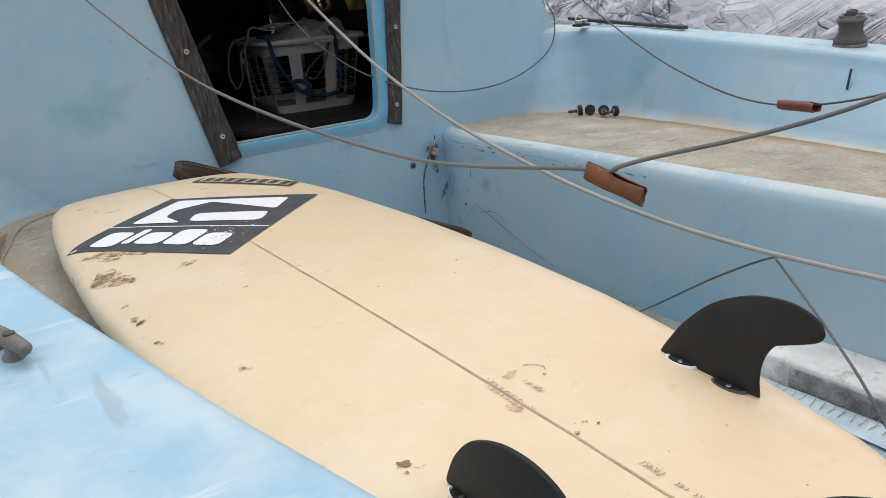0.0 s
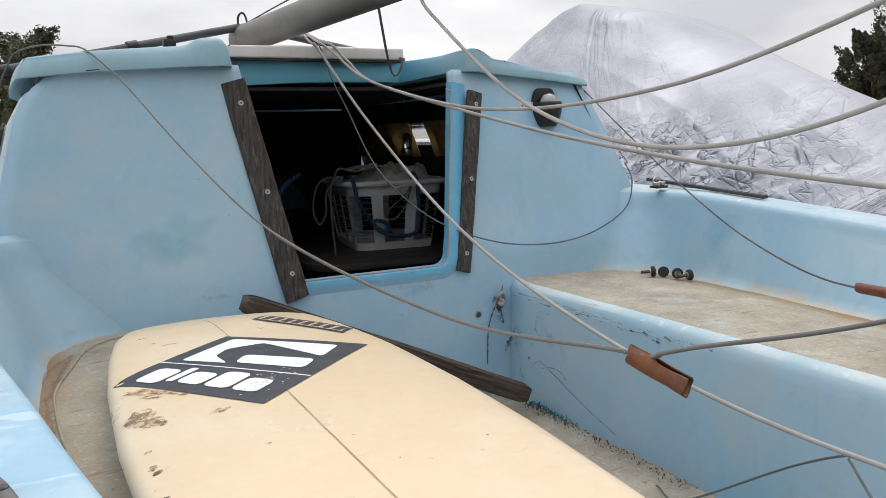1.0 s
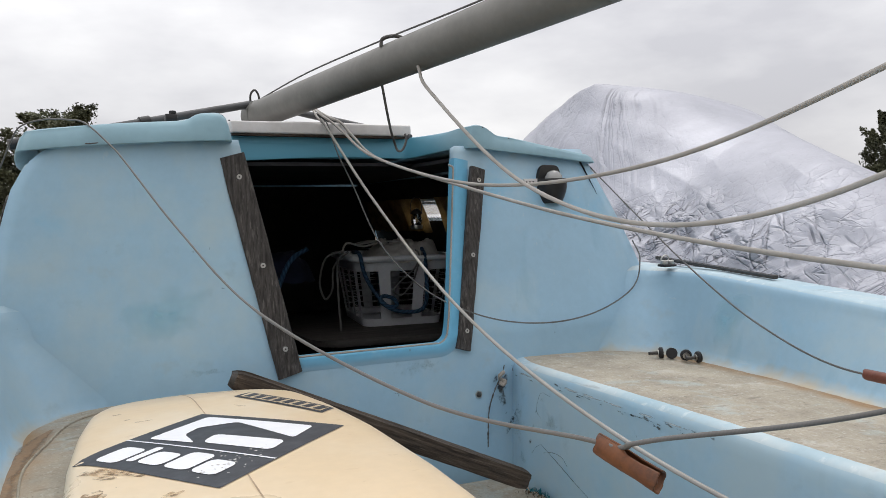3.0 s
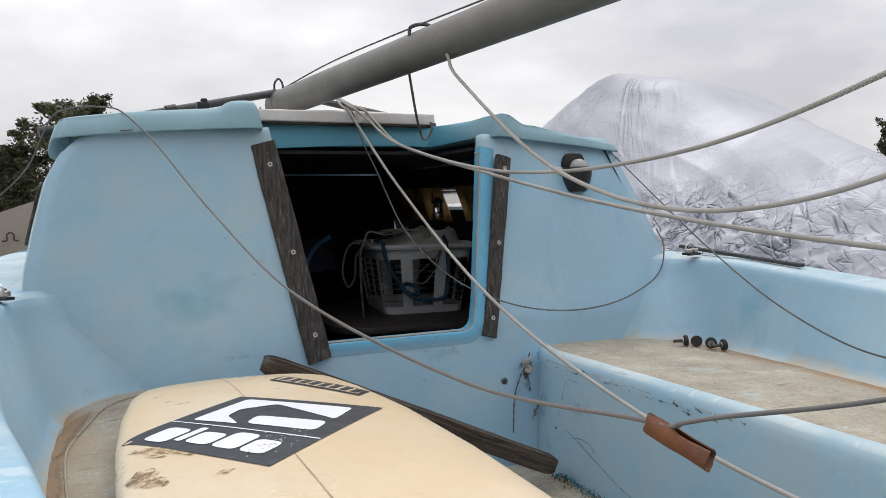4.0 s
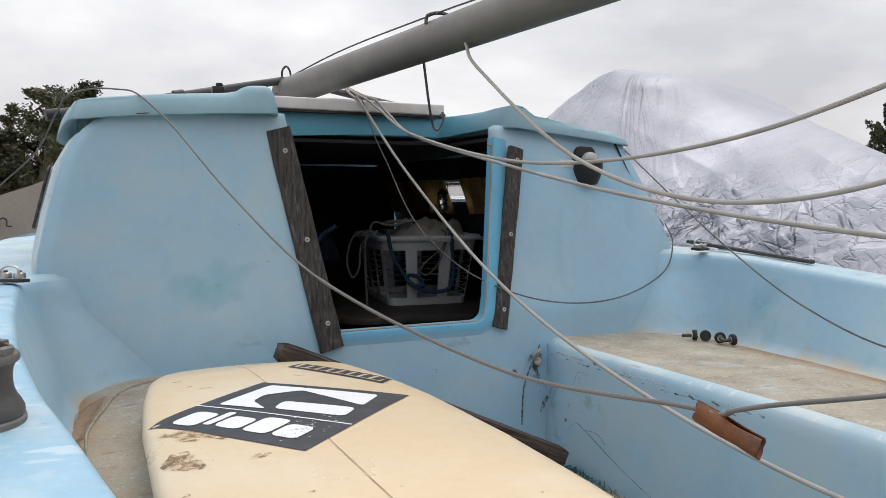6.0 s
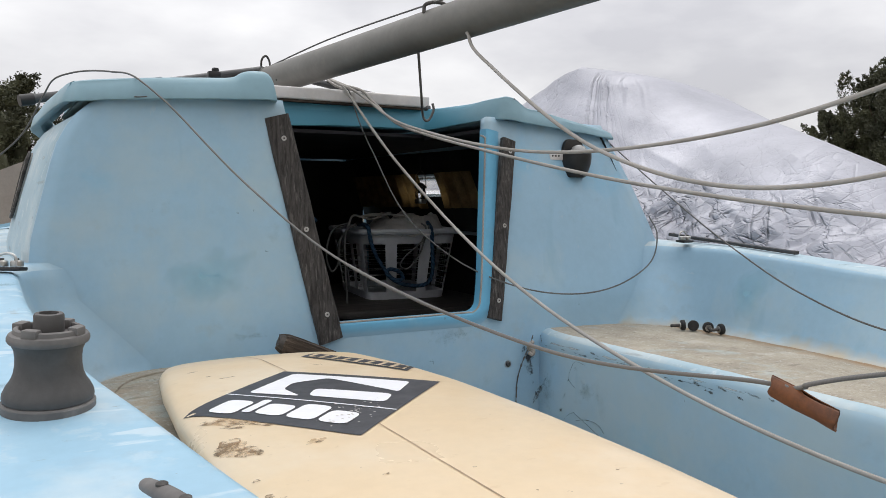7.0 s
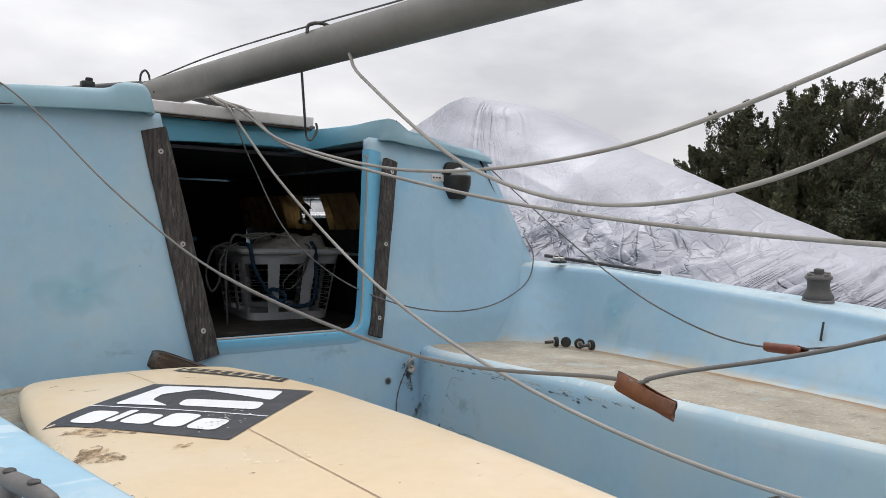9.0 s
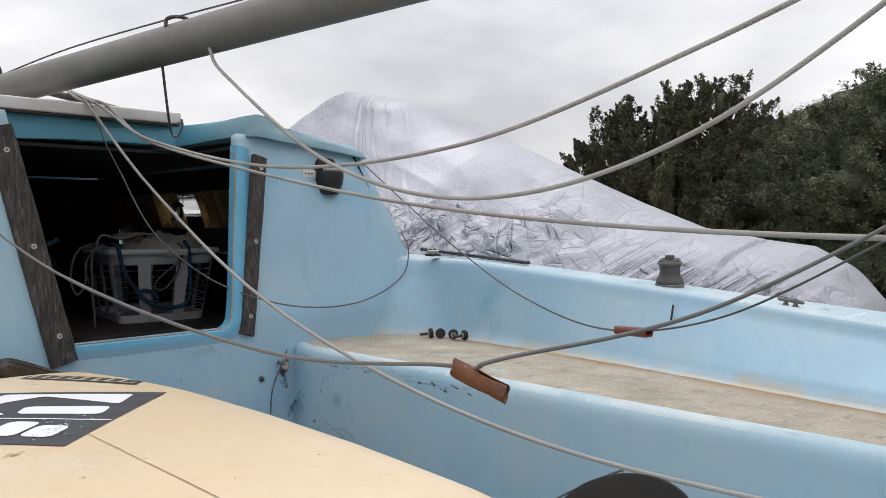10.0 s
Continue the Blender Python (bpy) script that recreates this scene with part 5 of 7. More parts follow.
for args in ((-0.785, -0.825, 0.030, 0.016, -0.4, dirt), (-0.752, -0.858, 0.026, 0.012, -0.7, dirt), (-0.770, -0.870, 0.022, 0.010, -0.6, dirt), (-0.730, -0.880, 0.024, 0.008, -0.7, dirt), (-0.760, -0.845, 0.045, 0.026, -0.6, dirt_pale), (-0.798, -0.950, 0.020, 0.042, -0.35, dirt), (-0.782, -0.985, 0.022, 0.030, 0.2, dirt), (-0.790, -0.965, 0.030, 0.050, -0.2, dirt_pale),
             (-0.800, -1.093, 0.007, 0.005, 0, dirt), (-0.801, -1.148, 0.008, 0.010, 0, dirt), (-0.795, -1.165, 0.012, 0.006, 0.4, dirt), (-0.796, -1.247, 0.005, 0.012, 0.6, dirt), (-0.746, -1.385, 0.010, 0.012, 0, dirt_pale), (-0.746, -1.385, 0.004, 0.004, 0, dirt), (-0.690, -0.996, 0.026, 0.012, 0.4, dirt_pale), (-0.685, -1.0, 0.009, 0.005, 0.4, dirt),
             (-0.659, -1.158, 0.006, 0.003, 0, dirt), (-0.53, -1.29, 0.0025, 0.0025, 0, dirt), (-0.553, -1.191, 0.004, 0.003, 0, dirt), (-0.43, -1.32, 0.003, 0.002, 0, dirt), (-0.40, -1.28, 0.003, 0.002, 0, dirt), (-0.558, -1.694, 0.007, 0.004, 0.5, dirt), (-0.572, -1.700, 0.004, 0.003, 0.5, dirt), (-0.548, -1.700, 0.003, 0.002, 0.5, dirt), (-0.552, -1.585, 0.012, 0.009, 0.4, dirt_pale),
             (-0.707, -1.640, 0.008, 0.007, 0.3, dirt), (-0.698, -1.650, 0.006, 0.005, 0.3, dirt), (-0.712, -1.652, 0.004, 0.003, 0, dirt), (-0.47, -1.77, 0.003, 0.003, 0, dirt), (-0.535, -1.765, 0.002, 0.002, 0, dirt), (-0.345, -1.80, 0.004, 0.003, 0, dirt), (-0.72, -0.50, 0.010, 0.005, 0.8, dirt), (-0.735, -0.43, 0.016, 0.004, 0.3, dirt), (-0.69, -0.53, 0.020, 0.004, 0.2, dirt_pale), (-0.53, -0.237, 0.012, 0.006, 0.2, scuff_dark), (-0.505, -0.241, 0.008, 0.004, 0.1, scuff_dark), (-0.48, -0.246, 0.012, 0.003, 0.1, scuff_dark), (-0.64, -0.14, 0.035, 0.010, 0.2, dirt_pale), (-0.50, -0.50, 0.022, 0.007, -1.0, dirt_pale), (-0.586, -1.634, 0.008, 0.010, 0, dirt_pale)):
    blot(*args)


def stroke(pts, w=0.0013):
    n = len(pts)
    side = []
    for k, p in enumerate(pts):
        a, b = Vector(pts[max(0, k - 1)]), Vector(pts[min(n - 1, k + 1)])
        t = (b - a).normalized()
        side.append((Vector(p), Vector((t.y, -t.x)) * w))
    decal("pencil_mark", [tuple(p + o) for p, o in side] + [tuple(p - o) for p, o in reversed(side)], pencil, surf, 0.0009)


def scribble(x, y0, count, step, size):
    """A row of small unreadable pencil characters running aft."""
    for k in range(count):
        y = y0 - step * k
        c = rs.uniform(-1, 1)
        y += 0.3 * step * rs.uniform(-1, 1)
        size = size * rs.uniform(0.85, 1.15)
        if rs.random() < 0.15:
            continue
        stroke([(x + size * 0.5, y + size * 0.3 * c), (x - size * 0.1, y - size * 0.2), (x - size * 0.5, y + size * 0.1)], 0.00042)
        if k % 2:
            stroke([(x + size * 0.35, y - size * 0.4), (x - size * 0.05 * c, y - size * 0.5), (x - size * 0.3, y - size * 0.15)], 0.00042)


scribble(CX - 0.008, -1.578, 17, 0.0044, 0.0062)
scribble(CX - 0.016, -1.590, 12, 0.0042, 0.0050)
scribble(CX + 0.017, -1.604, 6, 0.0046, 0.0062)
scribble(CX + 0.004, -1.762, 15, 0.0042, 0.0056)
stroke([(CX + 0.036, -1.578), (CX + 0.044, -1.583), (CX + 0.050, -1.593), (CX + 0.046, -1.600)], 0.0005)
blot(CX + 0.040, -1.606, 0.003, 0.002, 0.6, dirt)
decal("pressure_crease", [(CX - 0.10 + 0.2 * k / 14, -0.235 + 0.05 * math.sin(k * 0.3) + 0.001) for k in range(15)] + [(CX - 0.10 + 0.2 * k / 14, -0.239 + 0.05 * math.sin(k * 0.3)) for k in reversed(range(15))], dirt_pale, surf, 0.0007)


def fin(at, cant, toe, scale=1.0, foil=0.0035):
    """Swept fin: outline in its own plane (aft along -y, up along z), foiled and rounded, with two plugs at its base."""
    outline = spline([(y, 0, z) for y, z in ((0.060, 0), (0.050, 0.020), (0.030, 0.052), (0.000, 0.084), (-0.040, 0.106), (-0.078, 0.112), (-0.104, 0.104), (-0.112, 0.090), (-0.104, 0.079), (-0.086, 0.074), (-0.070, 0.063), (-0.060, 0.045), (-0.057, 0.022), (-0.060, 0.0))], 5)
    bm = bmesh.new()
    cy, cz = -0.02, 0.040
    rings = []
    for inset, t in ((0.0, 0.0004), (0.012, 0.0018), (0.10, foil), (0.5, foil * 1.25)):
        rings.append([bm.verts.new((t, (p.x + (cy - p.x) * inset) * scale, (p.z + (cz - p.z) * inset) * scale * 0.84)) for p in outline])
    back = []
    for inset, t in ((0.0, -0.0004), (0.012, -0.0018), (0.10, -foil), (0.5, -foil * 1.25)):
        back.append([bm.verts.new((t, (p.x + (cy - p.x) * inset) * scale, (p.z + (cz - p.z) * inset) * scale * 0.84)) for p in outline])
    n = len(outline)
    for rr in (rings, back):
        for a, b in zip(rr, rr[1:]):
            for k in range(n):
                bm.faces.new((a[k], a[(k + 1) % n], b[(k + 1) % n], b[k]))
        bm.faces.new(rr[-1])
    for k in range(n):
        bm.faces.new((rings[0][k], rings[0][(k + 1) % n], back[0][(k + 1) % n], back[0][k]))
    bmesh.ops.recalc_face_normals(bm, faces=bm.faces)
    x, y = at
    z = surface_z(x, y)
    M = pose(x, y, z - 0.001, 0, cant, toe)
    f = part("fin", moved(bm, M), fin_black, surf, "matte black plastic fin")
    for dy in (0.028, -0.030):
        p = M @ Vector((0, dy * scale, 0))
        zz = surface_z(p.x, p.y)
        ring = lathe([(0.0, 0.0006), (0.0115, 0.0008), (0.0118, 0.0022), (0.0135, 0.0022), (0.0138, 0.0)], 24)
        bmesh.ops.scale(ring, vec=(0.62, 1.35, 1), verts=ring.verts)
        pl = part("plug_ring", moved(ring, pose(p.x - 0.004, p.y, zz)), sticker_white if dy > 0 else rope_dark, f, "oval fin plug set in the board")
        cup = lathe([(0.0, 0.0026), (0.0100, 0.0026), (0.0112, 0.0010)], 20)
        bmesh.ops.scale(cup, vec=(0.62, 1.35, 1), verts=cup.verts)
        part("plug", moved(cup, pose(p.x - 0.004, p.y, zz)), fin_black, f)
        g = lathe([(0.0, 0.004), (0.0022, 0.004), (0.003, 0.002)], 10)
        part("grub_screw", moved(g, pose(p.x - 0.007, p.y - 0.002, zz)), steel, f)
    return f


fin((-0.407, -1.700), 7, -4.0, 1.0)
fin((-0.692, -1.733), -7, -3, 0.95)
fin((CX, -1.915), 0, 0, 0.88)


# ---- weathered planks leaning behind the board ----
def timber(t0, t1, half_w, half_t, seed, label):
    ob = thing("timber", label, "timber", group="loose timbers")
    a, b = Vector(t0), Vector(t1)
    axis = b - a
    L = axis.length
    axis.normalize()
    upv = (Vector((0, 0, 1)) - axis * axis.z).normalized()
    sidev = axis.cross(upv)
    bm = bmesh.new()
    rows = []
    for k in range(71):
        f = k / 70
        c = a + axis * (L * f)
        ring = []
        for i in range(24):
            an = 2 * math.pi * i / 24
            ca, sa = math.cos(an), math.sin(an)
            blunt = max(0.0, 1 - f * L / 0.05)
            sq = 1 / max(abs(ca), abs(sa)) ** (0.88 - 0.55 * blunt)
            r = sq * (1 + 0.06 * noise.noise((i * 0.9, f * 3, seed)) + 0.05 * noise.noise((i * 2.3, f * 16, seed + 4))) * (0.62 if k == 0 else 0.86 if k == 1 else 0.88 if k == 70 else 1.0)
            split = -0.013 * max(0, 1 - f * 1.6) if i in (6, 7) else -0.012 * max(0, noise.noise((i * 1.7, 0.4 * f, seed + 9))) if i % 3 == 0 else 0
            end = axis * (0.004 * noise.noise((i * 0.7, 5, seed))) if k in (0, 1, 69, 70) else Vector()
            ring.append(bm.verts.new(c + end + (sidev * ca * half_w + upv * sa * half_t) * r + upv * split))
        rows.append(ring)
    for p, q in zip(rows, rows[1:]):
        for i in range(24):
            bm.faces.new((p[i], p[(i + 1) % 24], q[(i + 1) % 24], q[i]))
    core = bm.verts.new(a + axis * 0.003)
    for i in range(24):
        bm.faces.new((core, rows[0][(i + 1) % 24], rows[0][i])).material_index = 1
    for fc in bm.faces:
        if any(v in rows[0] for v in fc.verts):
            fc.material_index = 1
    bm.faces.new(rows[-1])
    bmesh.ops.recalc_face_normals(bm, faces=bm.faces)
    # the grain runs along the plank's own x axis
    M = Matrix((axis, sidev, upv)).transposed().to_4x4()
    M.translation = a
    bmesh.ops.transform(bm, matrix=M.inverted(), verts=bm.verts)
    plank = part("plank", bm, wood_brown, ob)
    plank.data.materials.append(wood_dark)
    plank.matrix_basis = M


timber((-0.447, -0.080, 0.500), (0.335, -0.240, 0.150), 0.029, 0.024, 1.0, "long weathered brown plank lying against the cabin wall")


# ---- boom, poles and running rigging ----
boom = thing("boom", "oxidised grey aluminium boom above the cabin", "boom")
BA, BB = Vector((-0.156, 1.3, 1.3145)), Vector((0.3466, -1.5, 1.4137))


def boom_at(y):
    t = (1.3 - y) / 2.8
    return BA.lerp(BB, t)


def boom_section(y0, y1, n, r0, closed=True):
    bm = bmesh.new()
    rows = []
    ax = (BB - BA).normalized()
    up = (Vector((0, 0, 1)) - ax * ax.z).normalized()
    sd = ax.cross(up)
    for k in range(n + 1):
        c = boom_at(y0 + (y1 - y0) * k / n)
        ring = []
        for i in range(28):
            a = 2 * math.pi * i / 28
            rr = r0 * (1 - (0.10 if i == 7 else 0))
            ring.append(bm.verts.new(c + sd * (math.cos(a) * rr * 0.82) + up * (math.sin(a) * rr)))
        rows.append(ring)
    for a, b in zip(rows, rows[1:]):
        for i in range(28):
            bm.faces.new((a[i], a[(i + 1) % 28], b[(i + 1) % 28], b[i]))
    bm.faces.new(rows[0])
    bm.faces.new(rows[-1])
    bmesh.ops.recalc_face_normals(bm, faces=bm.faces)
    return bm


part("spar", boom_section(1.06, -2.4, 30, 0.0565), alu, boom)
part("end_fitting", boom_section(1.115, 1.05, 2, 0.0585), alu, boom, "cast boom end fitting")
top1 = boom_at(1.07) + Vector((0.0, 0, 0.055))
part("shackle", tube([top1 + Vector(d) for d in ((-0.022, 0.0, -0.01), (-0.020, 0, 0.028), (-0.004, 0, 0.046), (0.010, 0, 0.030), (0.016, 0, -0.008))], 0.0042, 8), iron, boom, "dark metal shackle")
part("shackle_pin", tube([top1 + Vector((-0.035, 0, -0.004)), top1 + Vector((0.030, 0, -0.006))], 0.006, 8, 2), iron, boom)
bl = boom_at(0.03)
part("bail", tube([bl + Vector(d) for d in ((-0.035, 0.012, 0.040), (-0.030, 0.01, 0.064), (0.0, 0.0, 0.073), (0.030, -0.006, 0.066), (0.040, -0.008, 0.042))], 0.0055, 8), iron, boom, "bent metal hoop on the spar")
pole_a = thing("pole", "dark grey metal pole lying across the cabin top", "pole")
part("shaft", tube([(-0.966, 0.868, 1.1755), (-0.13, 1.075, 1.368)], 0.0155, 14, 10), alu_dark, pole_a)
part("end_cap", tube([(-0.986, 0.863, 1.171), (-0.945, 0.873, 1.180)], 0.019, 14, 3), black_plastic, pole_a)
part("lashing", tube([(-0.565, 0.967, 1.268), (-0.530, 0.976, 1.276)], 0.0215, 12, 4), black_plastic, pole_a, "black tape wrapped round the pole")
pole_b = thing("pole", "slim grey pole running down from the boom end", "pole")
part("shaft", tube([(-0.06, 1.12, 1.372), (0.36, 0.60, 1.196)], 0.0135, 12, 10), alu_dark, pole_b)


def rope(label, pts, r, material, name="rope", n=10, per=16, group=""):
    ob = link(name, tube(pts, r, n, per), material)
    return tagged(ob, label, "rope", group)


RIG = "loose running rigging"
rope("thick white braided sheet hanging from the boom into the cockpit", [(0.09, 1.06, 1.375), (0.095, 0.99, 1.346), (0.052, 0.78, 1.288), (0.023, 0.620, 1.250), (0.026, 0.588, 1.233), (0.091, 0.303, 0.966), (0.126, -0.209, 0.673), (0.168, -0.692, 0.493), (0.223, -1.196, 0.389), (0.344, -1.723, 0.349), (0.45, -2.2, 0.36)], 0.0046, rope_white, group=RIG)
rope("white braided sheet sagging from the boom over the cockpit", [(0.10, 1.06, 1.38), (0.10, 0.99, 1.348), (0.075, 0.78, 1.291), (0.058, 0.610, 1.247), (0.064, 0.50, 1.200), (0.083, 0.228, 1.09), (0.133, -0.381, 0.979), (0.177, -0.987, 0.993), (0.154, -1.543, 1.107), (0.097, -2.071, 1.253), (0.05, -2.5, 1.36)], 0.0044, rope_white, group=RIG)
rope("white braided sheet running aft low over the cockpit", [(0.11, 1.06, 1.38), (0.105, 0.99, 1.348), (0.095, 0.78, 1.289), (0.090, 0.608, 1.247), (0.104, 0.52, 1.190), (0.143, 0.362, 1.098), (0.214, -0.144, 0.981), (0.238, -0.669, 0.890), (0.218, -1.217, 0.832), (0.168, -1.799, 0.805), (0.10, -2.4, 0.81)], 0.0046, rope_white, group=RIG)
rope("heavy white braided line looping from under the boom",
     [(0.076, -0.135, 1.315), (0.074, -0.226, 1.228), (0.095, -0.657, 0.969), (0.141, -1.084, 0.879), (0.207, -1.513, 0.983), (0.305, -1.959, 1.292), (0.34, -2.08, 1.39)], 0.0046, rope_white, group=RIG)
rope("grey plastic-covered wire drooping across the cockpit", [(-1.20, 0.62, 0.83), (-1.10, 0.49, 0.93), (-1.0, 0.36, 1.022), (-0.947, 0.29, 1.122), (-0.923, 0.262, 1.163), (-0.887, 0.215, 1.176), (-0.846, 0.162, 1.178), (-0.802, 0.105, 1.171), (-0.762, 0.045, 1.156), (-0.709, -0.039, 1.094), (-0.682, -0.091, 1.053), (-0.591, -0.338, 0.885), (-0.493, -0.665, 0.732), (-0.333, -1.047, 0.626), (-0.250, -1.366, 0.633), (-0.2375, -1.391, 0.6285), (-0.2285, -1.412, 0.6335), (-0.212, -1.440, 0.646), (-0.015, -1.643, 0.713), (0.27, -1.892, 0.891), (0.52, -2.08, 1.05)], lambda f: 0.0022 if f < 0.597 else 0.0030, rope_grey, "wire", group=RIG)
rope("thin grey wire hanging in front of the companionway", [(0.030, 0.615, 1.2495), (0.036, 0.592, 1.236), (0.066, 0.575, 1.13), (0.112, 0.558, 1.021), (0.147, 0.387, 0.813), (0.201, 0.137, 0.670), (0.322, -0.030, 0.593), (0.515, -0.066, 0.562), (0.743, -0.020, 0.574), (0.931, 0.025, 0.640), (0.976, 0.040, 0.735), (0.985, 0.09, 0.80)], 0.0024, rope_thin, "wire", 8, group=RIG)
rope("thin dark wire hanging from the roof corner along the seat", [(0.872, 0.195, 1.073), (0.83, -0.119, 0.895), (0.767, -0.431, 0.741), (0.699, -0.742, 0.621), (0.613, -1.061, 0.571), (0.514, -1.396, 0.633), (0.401, -1.739, 0.8), (0.34, -1.95, 0.93)], 0.0023, rope_dark, "wire", 8, group=RIG)
rope("thin dark cord bent over the cockpit floor", [(0.33, -0.80, 0.085), (0.281, -0.933, 0.115), (0.335, -1.150, 0.258), (0.292, -1.297, 0.345), (0.262, -1.333, 0.356), (0.230, -1.371, 0.353), (0.151, -1.466, 0.344), (0.083, -1.547, 0.334), (0.0, -1.65, 0.31), (-0.10, -1.80, 0.22)], 0.0023, rope_thin, "cord", 8, group=RIG)
rope("short grey line looped below the boom", [(0.075, 0.15, 1.33), (0.138, 0.247, 1.201), (0.190, 0.335, 1.148), (0.205, 0.345, 1.125), (0.222, 0.345, 1.130), (0.232, 0.335, 1.160), (0.228, 0.335, 1.182)], 0.0042, rope_grey, group=RIG)
rope("thin line stretched along the top of the boom", [tuple(top1 + Vector((0, -0.01, 0.0))), tuple(boom_at(0.6) + Vector((0, 0, 0.078))), tuple(boom_at(0.05) + Vector((-0.01, 0, 0.070))), tuple(boom_at(-0.5) + Vector((-0.02, 0, 0.055))), tuple(boom_at(-1.6) + Vector((-0.02, 0, 0.055)))], 0.0028, rope_dark, "line", 8, group=RIG)


def sleeve(label, c0, c1, wire_out, r0, r1, material, slit):
    """Rolled leather tube that a wire enters at one end and leaves through a torn slit; beyond the slit the seam gapes."""
    ob = thing("leather_sleeve", label, "leather sleeve")
    a, b = Vector(c0), Vector(c1)
    ax = b - a
    L = ax.length
    ax.normalize()
    up = (Vector(wire_out) - a).normalized()
    up = (up - ax * up.dot(ax)).normalized()
    sd = ax.cross(up)
    bm = bmesh.new()
    rows, NA = [], 26
    for k in range(33):
        f = k / 32
        open_ = max(0.0, f - slit) / (1 - slit)
        gap = 0.05 + (0.42 * math.sin(min(1, open_ * 5) * math.pi / 2) * (1 - 0.45 * open_) if f > slit else 0)
        ring = []
        for i in range(NA + 1):
            t = i / NA
            an = gap + t * (2 * math.pi - 2 * gap)
            rr = (r0 + (r1 - r0) * f) * (1 + 0.05 * noise.noise((f * 3, math.cos(an), math.sin(an) + c0[0] * 9)))
            # the loose half is pressed flatter, one lip curls over the other
            flat = 1 - 0.22 * min(1, open_ * 2)
            lip = 0.20 * open_ * math.exp(-((t - 0.04) / 0.09) ** 2)
            end = 0.0035 * noise.noise((math.cos(an) * 1.3, math.sin(an) * 1.3, c0[1])) * (1 if k in (0, 32) else 0) + (0.006 * (0.5 - 0.5 * math.cos(an)) * f - 0.004 * (1 - f) * math.cos(an))
            ring.append(bm.verts.new(a + ax * (L * f + end) + up * math.cos(an) * rr * flat * (1 + lip) + sd * math.sin(an) * rr * (1 + 0.10 * open_)))
        rows.append(ring)
    for p, q in zip(rows, rows[1:]):
        for i in range(NA):
            bm.faces.new((p[i], p[i + 1], q[i + 1], q[i]))
    bmesh.ops.recalc_face_normals(bm, faces=bm.faces)
    s = part("tube", bm, material, ob)
    so = s.modifiers.new("thickness", "SOLIDIFY")
    so.thickness, so.offset = 0.0020, 0
    return ob


sleeve("worn tan leather sleeve threaded on the drooping wire", (-0.2445, -1.379, 0.6305), (-0.2060, -1.4375, 0.5975), (-0.212, -1.440, 0.646), 0.0112, 0.0142, leather, 0.40)
sleeve("small red-brown leather sleeve on the thin dark wire", (0.597, -1.105, 0.5735), (0.566, -1.205, 0.5795), (0.55, -1.25, 0.61), 0.0098, 0.0105, leather_red, 0.88)


# ---- winches and cleats ----
def winch():
    ob = thing("winch", "grey plastic sheet winch bolted on the blue coaming", "winch", group="cockpit winches")
    part("base", lathe([(0, 0), (0.055, 0), (0.0555, 0.003), (0.0555, 0.009), (0.0535, 0.0115), (0.050, 0.012), (0, 0.012)], 40), winch_grey, ob)
    part("drum", lathe([(0.0525, 0.0125), (0.0535, 0.016), (0.0530, 0.021), (0.0490, 0.029), (0.0440, 0.036), (0.0405, 0.044), (0.0388, 0.053), (0.0385, 0.064), (0.0398, 0.073), (0.0425, 0.079), (0.0445, 0.0815), (0, 0.0815)], 44), winch_dark, ob)
    part("crown", lathe([(0.0, 0.082), (0.0462, 0.082), (0.0478, 0.0845), (0.0478, 0.088), (0.0455, 0.092), (0.0415, 0.0935), (0.040, 0.098), (0.0370, 0.0995), (0.0345, 0.0985), (0.0335, 0.091), (0.0, 0.0905)], 40), winch_grey, ob)
    part("spindle", lathe([(0.0, 0.090), (0.0178, 0.090), (0.0178, 0.113), (0.0165, 0.1155), (0.0115, 0.116), (0.0105, 0.108), (0.0, 0.107)], 28), winch_dark, ob)
    for a in (35, 125, 215, 305):
        part("lug", moved(box(0.014, 0.020, 0.012, (0.0365, 0, 0.0965), 0.003, 2), pose(0, 0, 0, 0, 0, a)), winch_grey, ob)
    return ob


w0 = winch()
w0.matrix_basis = pose(-1.018, -1.075, coaming_z(-1.075) - 0.001, 4.3, 0, 20) @ Matrix.Diagonal((0.84, 0.84, 0.89, 1))
copy_thing(w0, pose(1.100, -0.965, coaming_z(-0.965) - 0.001, 4.3, 0, -60) @ Matrix.Scale(0.90, 4))


def horn_cleat():
    ob = thing("cleat", "worn grey horn cleat screwed on the blue coaming", "cleat", group="horn cleats")
    path = [(0, -0.072, 0.0235), (0, -0.060, 0.0250), (0, -0.030, 0.027), (0, 0, 0.0275), (0, 0.030, 0.027), (0, 0.060, 0.0250), (0, 0.072, 0.0235)]
    part("horn_bar", tube(path, lambda f: 0.0116 * (1 - 0.38 * abs(2 * f - 1) ** 1.6) * max(0.10, 1 - abs(2 * f - 1) ** 14) ** 0.5, 16, 12, flat=1.15), winch_grey, ob)
    for s in (-1, 1):
        part("foot", lathe([(0, 0.0), (0.0155, 0.0), (0.0150, 0.004), (0.0105, 0.010), (0.0095, 0.022), (0, 0.024)], 18, (0, s * 0.027, 0)), winch_grey, ob)
        part("screw", lathe([(0.0, 0.0402), (0.0060, 0.0400), (0.0078, 0.0388), (0.0080, 0.034)], 14, (0, s * 0.027, 0)), iron, ob)
    return ob


